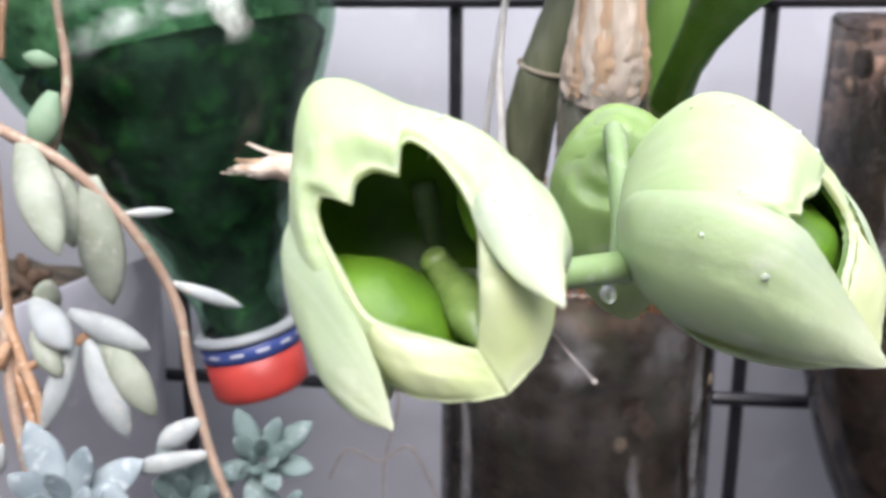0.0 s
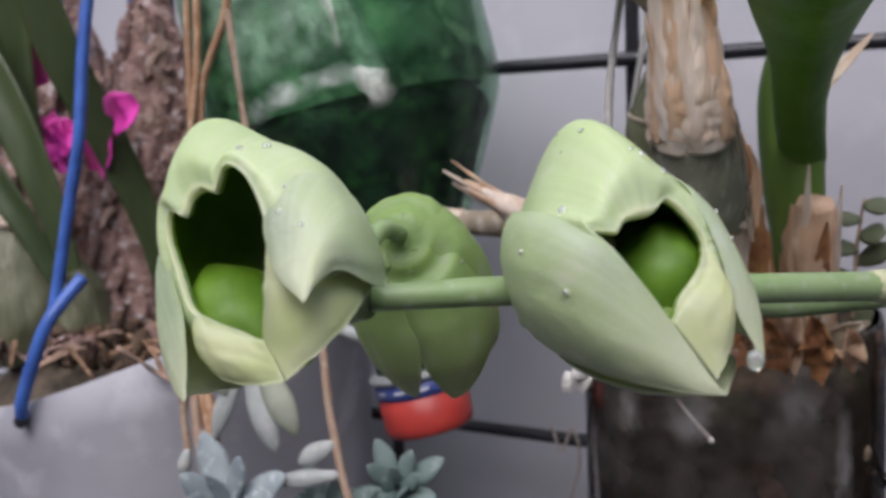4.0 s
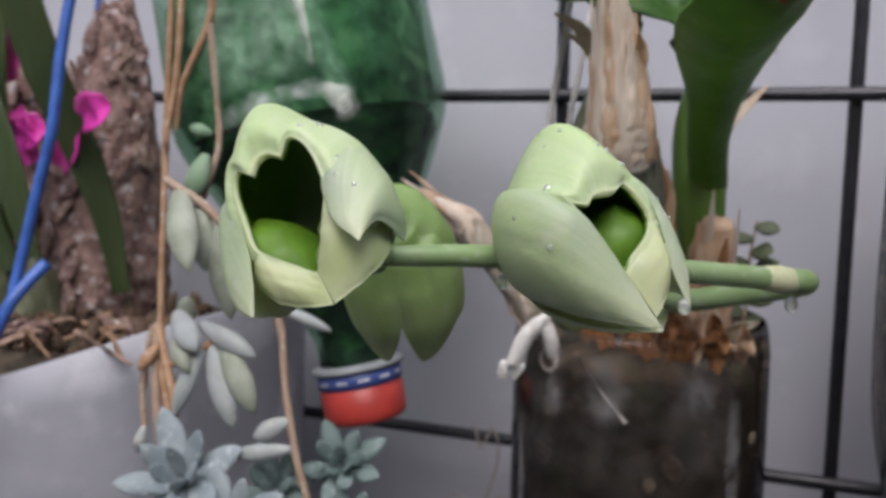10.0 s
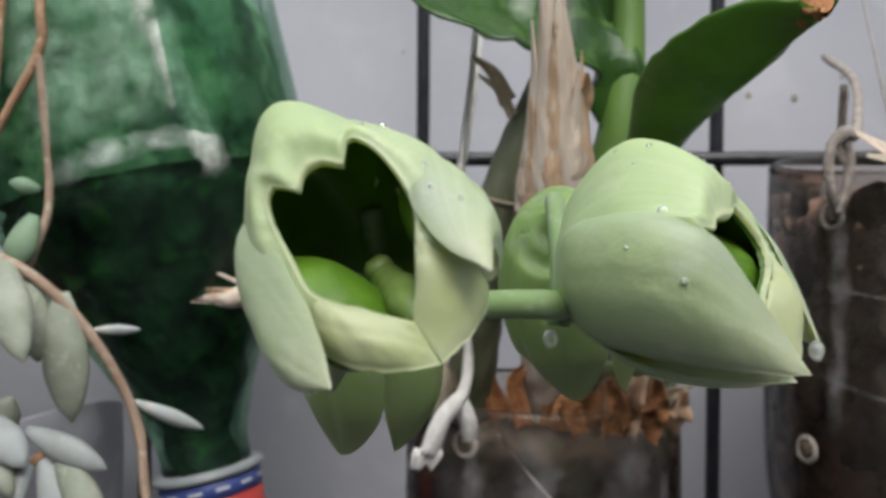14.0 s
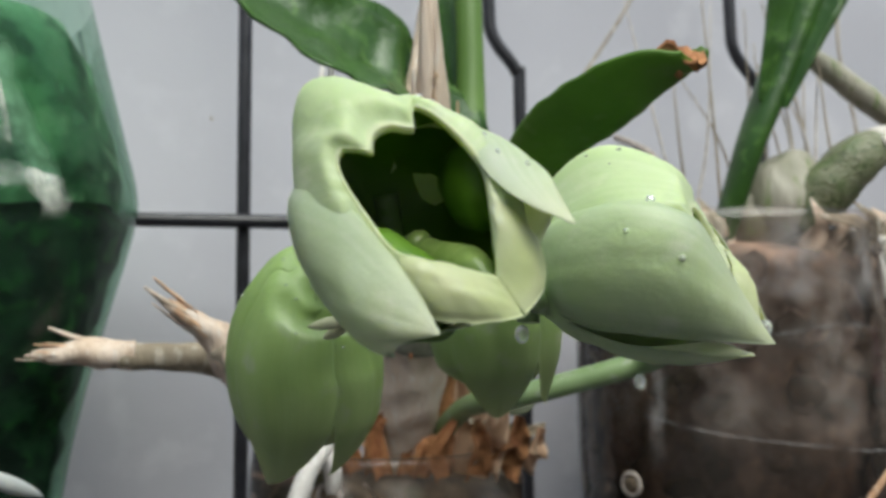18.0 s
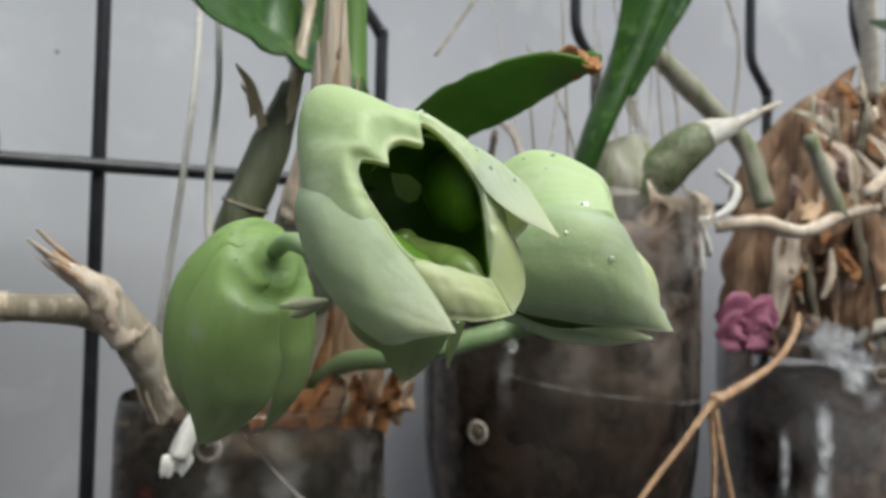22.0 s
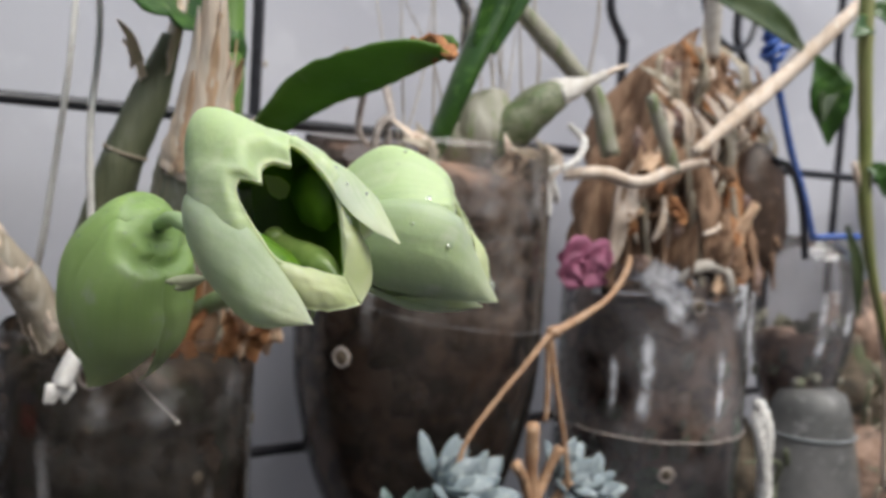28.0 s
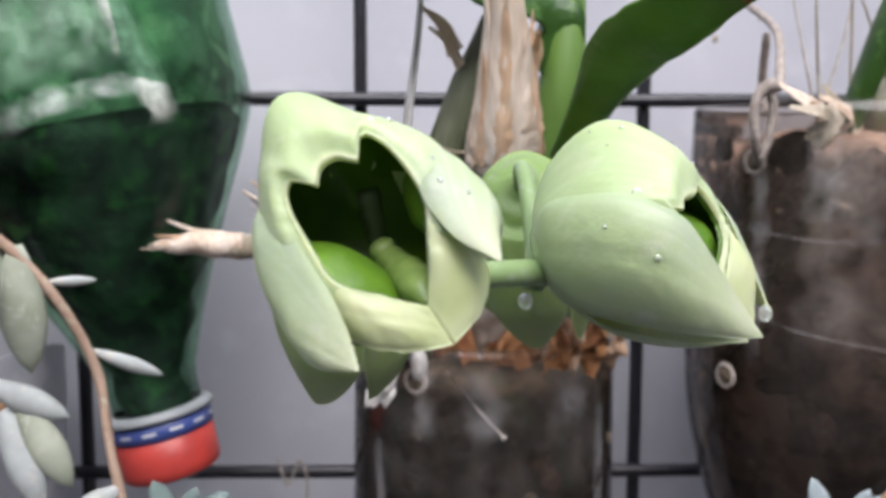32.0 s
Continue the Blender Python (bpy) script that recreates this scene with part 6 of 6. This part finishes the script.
part("pot_wall", placed(lathe([(0.001, 1.24), (0.03, 1.24), (0.036, 1.33), (0.034, 1.332), (0.001, 1.30)], 40), Matrix.Translation((0.605, -0.03, 0))), STRING_GREY, greyp)
for k, (x, y, z, c) in enumerate(((0.430, -0.06, 1.17, SOIL), (0.470, -0.05, 1.20, SOIL_RED), (0.455, -0.07, 1.13, SOIL), (0.41, -0.08, 1.135, SOIL_RED), (0.50, -0.06, 1.15, SOIL), (0.36, -0.05, 1.13, SOIL))):
    clod = thing("root_clump", "tangled dry root clump in the shade under the pots", "root clump", "root clumps")
    part("clump", ball((x, y, z), (0.030, 0.026, 0.034), 12, 18, None, 0.5, k * 3), c, clod)
    g = random.Random(k + 60)
    for j in range(8):
        part("dry_root", tube([(x + g.uniform(-0.02, 0.02), y - 0.022, z + g.uniform(-0.02, 0.03)), (x + g.uniform(-0.03, 0.03), y - 0.032, z + g.uniform(-0.02, 0.03)), (x + g.uniform(-0.035, 0.035), y - 0.026, z + g.uniform(-0.04, 0.04))], [0.0010, 0.0012, 0.0006], 6, 14, 0.3, j), (BULB, HUSK_GREY, BULB)[j % 3], clod)
cup = thing("plastic_cup", "dull grey upturned plastic cup low among the roots", "cup")
part("cup_wall", placed(lathe([(0.034, 1.085), (0.030, 1.12), (0.0245, 1.152), (0.0195, 1.178), (0.0165, 1.1860), (0.0120, 1.1885), (0.001, 1.1890)], 48), Matrix.Translation((0.3760, -0.0760, 0))), CUP_GREY, cup)
part("cup_ridge", ring((0.3760, -0.0760, 1.166), (0, 0, 1), 0.0225, 0.0007, 40, 6), GREYRING, cup)
whitebit = thing("frayed_string", "bunch of frayed white string", "string")
twisted("strand", [(0.2860, -0.110, 1.197), (0.2880, -0.112, 1.186), (0.2915, -0.111, 1.172), (0.2950, -0.110, 1.155), (0.2965, -0.110, 1.140)], [0.0022, 0.0034, 0.0028, 0.0030, 0.0024], whitebit, STRING, 3.5, 4, 44)
twisted("strand", [(0.2870, -0.108, 1.195), (0.2845, -0.111, 1.188), (0.2860, -0.113, 1.178), (0.2900, -0.112, 1.165)], [0.0016, 0.0020, 0.0020, 0.0012], whitebit, STRING, 3.0, 9, 34)


# ---- left end: white pot with blue wire, bark cone, strap leaves ----
def rim_z(a):
    return 1.197 + 0.026 * max(0.0, math.cos(a + 0.25)) ** 1.5 - 0.012 * max(0.0, -math.cos(a + 0.6))


WP = (-0.1700, -0.0480)
wpot = thing("white_pot", "weathered white plastic pot cut from a jug, full of bark", "pot")
seg, vs, fs = 96, [], []
rows = [(0.0, 0.060), (0.25, 0.066), (0.6, 0.070), (0.9, 0.0715), (1.0, 0.0715), (1.003, 0.0705), (1.0, 0.0695), (0.85, 0.0690)]
for t, r in rows:
    for k in range(seg):
        a = 2 * math.pi * k / seg
        z = 1.05 + (rim_z(a) - 1.05) * t
        vs.append((WP[0] + r * 1.08 * math.cos(a), WP[1] + r * math.sin(a), z))
for i in range(len(rows) - 1):
    for k in range(seg):
        a, b = i * seg + k, i * seg + (k + 1) % seg
        fs.append((a, b, b + seg, a + seg))
part("pot_wall", (vs, fs), POTWHITE, wpot)
part("bark_filling", soil_core([(0.066, 1.15), (0.066, 1.190), (0.055, 1.205), (0.03, 1.212), (0.001, 1.214)], (*WP, 0), SOIL, 0.006, 31), SOIL, wpot, "brown bark filling")
tagged(part("loose_bark", join(*[ball((WP[0] + random.Random(k).uniform(-0.055, 0.055), WP[1] + random.Random(k + 99).uniform(-0.05, 0.0), 1.208 + random.Random(k + 7).uniform(0, 0.012)), (0.005, 0.0025, 0.0018), 5, 7, Euler((k, k * 1.7, k * 0.6)).to_matrix(), 0.6, k) for k in range(150)]), CHIP, wpot), "loose bark chips", kind="stuff")
bw = thing("blue_wire", "blue plastic-coated wire hooked over the white pot's rim", "wire")
part("wire", tube([(-0.1633, -0.1215, 1.1985), (-0.1600, -0.1225, 1.2060), (-0.1525, -0.1180, 1.2262), (-0.1500, -0.1120, 1.2340), (-0.1478, -0.1050, 1.2405)], [0.0021] * 5, 10, 30), BLUECORD, bw)
part("wire", tube([(-0.1600, -0.1080, 1.2290), (-0.1590, -0.1050, 1.2400), (-0.1530, -0.1020, 1.2650), (-0.1475, -0.1000, 1.2861), (-0.1465, -0.0960, 1.3100), (-0.1441, -0.0900, 1.3370), (-0.1380, -0.0750, 1.3800)], [0.0019] * 7, 10, 50), BLUECORD, bw)
part("wire", tube([(-0.1900, -0.0700, 1.3300), (-0.1800, -0.0600, 1.3400), (-0.1700, -0.0500, 1.3550)], [0.0016] * 3, 8, 16), BLUECORD, bw)
part("wire", tube([(-0.1770, -0.0500, 1.2900), (-0.1765, -0.0450, 1.3300), (-0.1760, -0.0400, 1.3700)], [0.0012] * 3, 8, 16), BLUECORD, bw)
part("wire_end", ball((-0.1636, -0.1217, 1.1972), (0.0024, 0.0024, 0.0026), 8, 10), WIRE, bw, "black wire end")
hangw = thing("hanging_wire", "black upright wire above the bark cone", "wire")
part("wire", tube([(-0.1690, -0.0400, 1.330), (-0.1690, -0.0350, 1.36), (-0.1690, -0.0300, 1.40)], [0.0020] * 3, 8, 14), WIRE, hangw)

cone = thing("bark_cone", "rough brown cone of tree bark standing in the white pot", "bark")
part("bark", grooved([(-0.1730, -0.0500, 1.200), (-0.1735, -0.0480, 1.235), (-0.1720, -0.0460, 1.275), (-0.1705, -0.0430, 1.310), (-0.1697, -0.0410, 1.328), (-0.1695, -0.0405, 1.335)], [0.0240, 0.0235, 0.0190, 0.0125, 0.0075, 0.0030], 64, 110, 0.10, 6.0, 120.0, 3), BARKCONE, cone)
cone2 = thing("bark_cone", "second lump of rough bark behind the strap leaves", "bark")
AXIS2 = [(-0.2280, -0.0400, 1.200), (-0.2290, -0.0400, 1.26), (-0.2260, -0.0400, 1.31), (-0.2240, -0.0400, 1.345)]
part("bark", grooved(AXIS2, [0.026, 0.026, 0.020, 0.008], 56, 80, 0.12, 6.0, 120.0, 8), BARKCONE, cone2)


def bark_plates(owner, axis, radii, count, seed, tones=(BARK_PALE, BARKCONE, BARKCONE), big=1.0):
    """Loose scales of bark standing off the core."""
    g = random.Random(seed)
    line, rad = spline(axis, 60), spline([(r,) for r in radii], 60)
    for k in range(count):
        i = int(g.uniform(2, 54))
        a = g.uniform(-2.9, 0.1)
        r = rad[i][0]
        out = np.array((math.cos(a), math.sin(a), 0.1))
        c = line[i] + out * r * g.uniform(0.98, 1.10)
        s = min(0.0042, 0.22 * r + 0.001) * g.uniform(0.5, 1.2) * big
        turn = Vector(out).to_track_quat("Z", "Y").to_matrix() @ Euler((g.uniform(-0.4, 0.4), g.uniform(-0.4, 0.4), g.uniform(-0.5, 0.5))).to_matrix()
        part("bark_plate", ball(c, (s * g.uniform(0.5, 0.9), s * g.uniform(1.0, 1.9), s * 0.35), 6, 9, turn, 0.9, g.uniform(0, 90)), tones[k % len(tones)], owner, smooth=False)


bark_plates(cone, [(-0.1730, -0.0500, 1.200), (-0.1735, -0.0480, 1.235), (-0.1720, -0.0460, 1.275), (-0.1705, -0.0430, 1.310), (-0.1697, -0.0410, 1.328), (-0.1695, -0.0405, 1.335)], [0.0240, 0.0235, 0.0190, 0.0125, 0.0075, 0.0030], 130, 5)
bark_plates(cone2, AXIS2, [0.026, 0.026, 0.020, 0.008], 60, 6)
bark_plates(lump, [(0.2920, -0.0420, 1.242), (0.2925, -0.0420, 1.270), (0.2950, -0.0420, 1.305), (0.2960, -0.0440, 1.335), (0.2980, -0.0450, 1.352)], [0.045, 0.046, 0.036, 0.022, 0.008], 70, 9, (FIBRE, BARK_PALE, FIBRE, RUST, FIBRE, HUSK_ORANGE, BARKCONE), 1.3)

strap = thing("strap_leaved_orchid", "orchid with dark strap leaves, grey bulbs and magenta flowers", "orchid")
for k, (pts, w, f) in enumerate((
        ([(-0.1480, -0.0690, 1.225), (-0.1500, -0.0740, 1.255), (-0.1545, -0.0820, 1.282), (-0.1590, -0.0930, 1.310), (-0.1610, -0.1010, 1.340), (-0.1600, -0.1050, 1.375)], [0.006, 0.010, 0.0125, 0.0135, 0.0135, 0.012], (0.55, -0.8, 0.1)),
        ([(-0.1640, -0.0950, 1.240), (-0.1690, -0.0990, 1.270), (-0.1800, -0.1020, 1.300), (-0.1960, -0.1050, 1.325), (-0.2150, -0.1080, 1.350)], [0.006, 0.011, 0.014, 0.015, 0.014], (0.45, -0.8, 0.3)),
        ([(-0.1800, -0.0850, 1.245), (-0.1850, -0.0880, 1.285), (-0.1830, -0.0900, 1.320), (-0.1790, -0.0900, 1.370)], [0.008, 0.012, 0.014, 0.014], (0.2, -0.95, 0)),
        ([(-0.1780, -0.0900, 1.235), (-0.1900, -0.0950, 1.262), (-0.2080, -0.1000, 1.285), (-0.2300, -0.1050, 1.300)], [0.006, 0.010, 0.012, 0.010], (0.3, -0.8, 0.4)))):
    part("leaf", blade(pts, w, f, 30, 7, 0.35, 0.0009, 0.06, k), STRAP, strap, "dark green strap leaf")
for k, (c, r) in enumerate((((-0.1960, -0.0900, 1.232), (0.0150, 0.0130, 0.0260)), ((-0.2180, -0.0850, 1.238), (0.0150, 0.0130, 0.0240)), ((-0.1800, -0.0800, 1.222), (0.0110, 0.0100, 0.0180)))):
    part("bulb", grooved([(c[0] + 0.002, c[1], c[2] - r[2]), (c[0], c[1], c[2] - r[2] * 0.4), (c[0] - 0.001, c[1], c[2] + r[2] * 0.4), (c[0] - 0.003, c[1], c[2] + r[2])], [r[0] * 0.8, r[0] * 1.05, r[0] * 0.85, r[0] * 0.3], 36, 30, 0.18, 2.5, 30.0, k), BULB if k != 1 else HUSK_GREY, strap, "grey wrinkled bulb")
part("husk", ball((-0.1960, -0.0910, 1.256), (0.0080, 0.0075, 0.0040), 8, 12, None, 0.5, 4), HUSK, strap)
for k, (c, d) in enumerate((((-0.1800, -0.0840, 1.3020), (-0.003, 0, 0.012)), ((-0.1790, -0.0845, 1.2920), (0.004, 0, -0.010)), ((-0.1760, -0.0850, 1.2800), (0.005, 0, 0.004)), ((-0.1740, -0.0850, 1.2790), (-0.006, 0, 0.003)), ((-0.1500, -0.0836, 1.2880), (0.007, -0.001, 0.003)), ((-0.1540, -0.0820, 1.2860), (-0.006, 0.002, -0.008)))):
    c, d = Vector(c), Vector(d)
    part("magenta_petal", blade([c, c + d * 0.95 + Vector((0, -0.0015, 0)), c + d * 1.9], [0.007, 0.0145, 0.007], (0.1, -1, 0.1), 10, 7, 0.4, 0.0004, 0.3, k), MAGENTA, strap, "bright magenta petal")
g = random.Random(21)
for k in range(46):
    x0, y0 = -0.165 + g.uniform(-0.05, 0.05), -0.085 + g.uniform(-0.02, 0.02)
    part("dry_root", tube([(x0, y0, 1.209), (x0 + g.uniform(-0.012, 0.012), y0 - 0.005, 1.218), (x0 + g.uniform(-0.025, 0.025), y0 - 0.008, 1.210)], [0.0008, 0.0009, 0.0006], 6, 12, 0.3, k), (SOIL_RED, FIBRE, BARKCONE)[k % 3], strap)


# ---- trailing succulent and rosettes ----
trail = thing("trailing_succulent", "trailing succulent with tan stems and plump pale grey-green leaves", "succulent")
for k, (pts, rr, m) in enumerate((
        ([(-0.1000, -0.0950, 1.375), (-0.0980, -0.1000, 1.3323), (-0.1015, -0.1000, 1.2856), (-0.0990, -0.1060, 1.255), (-0.0975, -0.1100, 1.2272), (-0.0930, -0.1150, 1.2080), (-0.0844, -0.1200, 1.1889)], [0.0011, 0.0011, 0.0011, 0.0010, 0.0012, 0.0012, 0.0011], TWIG),
        ([(-0.0850, -0.0950, 1.375), (-0.0840, -0.1000, 1.3314), (-0.0845, -0.1000, 1.3180), (-0.0950, -0.1000, 1.2990), (-0.0980, -0.1000, 1.2850)], [0.0012, 0.0012, 0.0013, 0.0011, 0.0010], TWIG),
        ([(-0.0845, -0.1000, 1.3170), (-0.0835, -0.1000, 1.3080), (-0.0818, -0.1000, 1.2836), (-0.0830, -0.1040, 1.2700), (-0.0880, -0.1050, 1.2580)], [0.0012, 0.0012, 0.0011, 0.0011, 0.0010], TWIG_PINK),
        ([(-0.0960, -0.1080, 1.2700), (-0.0871, -0.1137, 1.2680), (-0.0760, -0.1140, 1.2620), (-0.0640, -0.1120, 1.2480), (-0.0560, -0.1090, 1.2300), (-0.0520, -0.1120, 1.2100), (-0.0470, -0.1150, 1.1920), (-0.0400, -0.1180, 1.1750)], [0.0014, 0.0015, 0.0014, 0.0013, 0.0013, 0.0012, 0.0012, 0.0013], TWIG_PINK),
        ([(-0.0975, -0.1110, 1.2250), (-0.0920, -0.1150, 1.2150), (-0.0870, -0.1180, 1.2010), (-0.0900, -0.1200, 1.1850)], [0.0013, 0.0013, 0.0013, 0.0010], TWIG),
        ([(-0.0930, -0.1150, 1.2130), (-0.0850, -0.1150, 1.2170), (-0.0780, -0.1150, 1.2210), (-0.0740, -0.1130, 1.2240)], [0.0010, 0.0011, 0.0012, 0.0010], TWIG),
        ([(-0.1000, -0.1110, 1.2250), (-0.1010, -0.1150, 1.2060), (-0.0990, -0.1170, 1.1930)], [0.0010, 0.0012, 0.0010], TWIG_PINK),
        ([(-0.0960, -0.0960, 1.372), (-0.0935, -0.1000, 1.3400), (-0.0960, -0.1010, 1.3050), (-0.1000, -0.1030, 1.2800)], [0.0010, 0.0012, 0.0011, 0.0010], TWIG),
        ([(-0.0980, -0.1110, 1.2260), (-0.0945, -0.1170, 1.2050), (-0.0880, -0.1220, 1.1800), (-0.0850, -0.1230, 1.1600)], [0.0012, 0.0014, 0.0013, 0.0012], TWIG_PINK))):
    part("stem", tube(pts, rr, 8, 14 * len(pts), 0.2, k), m, trail, "thin tan stem")
LEAVES = (((-0.0870, -0.1130, 1.2680), (-0.0715, -0.1300, 1.2460), 0.0115, 0.0075, SUCC), ((-0.0800, -0.1130, 1.2640), (-0.0760, -0.1160, 1.2440), 0.0100, 0.0060, SUCC),
          ((-0.0720, -0.1130, 1.2600), (-0.0690, -0.1140, 1.2300), 0.0125, 0.0055, SUCC), ((-0.0660, -0.1110, 1.2510), (-0.0560, -0.1060, 1.2508), 0.0030, 0.0028, SUCC_PALE),
          ((-0.0570, -0.1080, 1.2340), (-0.0420, -0.1020, 1.2265), 0.0044, 0.0040, SUCC_PALE), ((-0.0830, -0.1050, 1.2780), (-0.0870, -0.1080, 1.2640), 0.0090, 0.0050, SUCC_GREEN),
          ((-0.0830, -0.1020, 1.2840), (-0.0900, -0.1040, 1.2860), 0.0050, 0.0035, SUCC_GREEN), ((-0.0880, -0.1150, 1.2310), (-0.0770, -0.1200, 1.2210), 0.0100, 0.0050, SUCC_PALE),
          ((-0.0800, -0.1140, 1.2280), (-0.0610, -0.1130, 1.2190), 0.0080, 0.0055, SUCC_PALE), ((-0.0760, -0.1140, 1.2220), (-0.0660, -0.1180, 1.1980), 0.0095, 0.0060, SUCC_PALE),
          ((-0.0780, -0.1150, 1.2220), (-0.0860, -0.1200, 1.2000), 0.0070, 0.0045, SUCC_PALE), ((-0.0720, -0.1140, 1.2230), (-0.0600, -0.1160, 1.2030), 0.0100, 0.0060, SUCC),
          ((-0.0500, -0.1140, 1.2020), (-0.0600, -0.1170, 1.1960), 0.0070, 0.0045, SUCC_PALE), ((-0.0480, -0.1150, 1.1940), (-0.0680, -0.1180, 1.1900), 0.0060, 0.0040, SUCC_PALE),
          ((-0.0880, -0.1160, 1.2240), (-0.0800, -0.1200, 1.2140), 0.0070, 0.0050, SUCC), ((-0.0950, -0.1150, 1.2200), (-0.1000, -0.1180, 1.2120), 0.0050, 0.0040, TWIG),
          ((-0.0990, -0.1170, 1.1950), (-0.1010, -0.1180, 1.1860), 0.0050, 0.0045, SUCC_PALE), ((-0.0880, -0.1100, 1.2260), (-0.0830, -0.1150, 1.2360), 0.0080, 0.0050, SUCC))
for b, t, w, th, m in LEAVES:
    part("leaf", pad(b, t, w, th, (0.25, -1, 0.25), 10, 14, 0.04), m, trail)


def rosette(centre, size, seed, face=(0.1, -0.7, 0.7), count=18, tone=ROSETTE):
    """A blue-grey rosette of pointed plump leaves."""
    g = random.Random(seed)
    c = Vector(centre)
    ax = Vector(face).normalized()
    sx = ax.cross(Vector((0, 0, 1))).normalized()
    sy = ax.cross(sx)
    top = thing("succulent_rosette", "blue-grey succulent rosette of pointed plump leaves", "succulent", "rosettes")
    for k in range(count):
        a = k * 2.399
        q = (k + 0.5) / count
        out = sx * math.cos(a) + sy * math.sin(a)
        d = (out * (0.35 + 0.75 * q) + ax * (1.05 - 0.85 * q)).normalized()
        ln = size * (0.5 + 0.5 * q) * g.uniform(0.9, 1.1)
        part("leaf", pad(c + out * size * 0.06, c + d * ln, ln * 0.50, ln * 0.17, ax, 9, 12, -0.05), tone, top)
    return top


for k, (c, s) in enumerate((((-0.0800, -0.1250, 1.1830), 0.020), ((-0.0560, -0.1120, 1.1790), 0.018), ((-0.0400, -0.1000, 1.1850), 0.018), ((-0.0620, -0.1280, 1.1740), 0.016), ((-0.0330, -0.1080, 1.1700), 0.016),
                            ((0.1310, -0.1020, 1.1800), 0.019), ((0.1480, -0.0960, 1.1720), 0.017), ((0.1960, -0.0900, 1.1690), 0.019), ((0.2130, -0.0880, 1.1620), 0.018), ((0.1180, -0.0980, 1.1660), 0.016))):
    rosette(c, s * (1.15 if k not in (1, 2, 4) else 0.9), k, (0.1 + 0.1 * (k % 3), -0.75, 0.6), 13, ROSETTE_DARK if k in (1, 2, 4, 9) else ROSETTE)
loopw = thing("thin_wire", "thin twisted dark wire hanging on the grid", "wire")
part("wire", tube([(-0.0300, -0.008, 1.172), (-0.0260, -0.010, 1.163), (-0.0215, -0.010, 1.172), (-0.0190, -0.010, 1.160), (-0.0240, -0.010, 1.140), (-0.0250, -0.010, 1.120)], [0.0005] * 6, 6, 40), STRING_GREY, loopw)
part("wire", tube([(-0.0450, -0.010, 1.130), (-0.0380, -0.010, 1.142), (-0.0260, -0.010, 1.138), (-0.0150, -0.010, 1.144), (-0.0050, -0.010, 1.125)], [0.0005] * 5, 6, 40), STRING_GREY, loopw)
for k, pts in enumerate(([(0.196, -0.02, 1.40), (0.200, -0.02, 1.36), (0.206, -0.02, 1.33)], [(0.226, -0.02, 1.41), (0.222, -0.02, 1.37), (0.228, -0.02, 1.33), (0.216, -0.02, 1.30)], [(0.250, -0.02, 1.40), (0.262, -0.02, 1.37), (0.258, -0.02, 1.33)], [(0.150, -0.01, 1.40), (0.135, -0.01, 1.375), (0.118, -0.01, 1.350)])):
    stray = thing("thin_wire", "thin dry tendril hanging before the wall", "wire")
    part("wire", tube(pts, [0.0006] * len(pts), 6, 24), HUSK_GREY, stray)
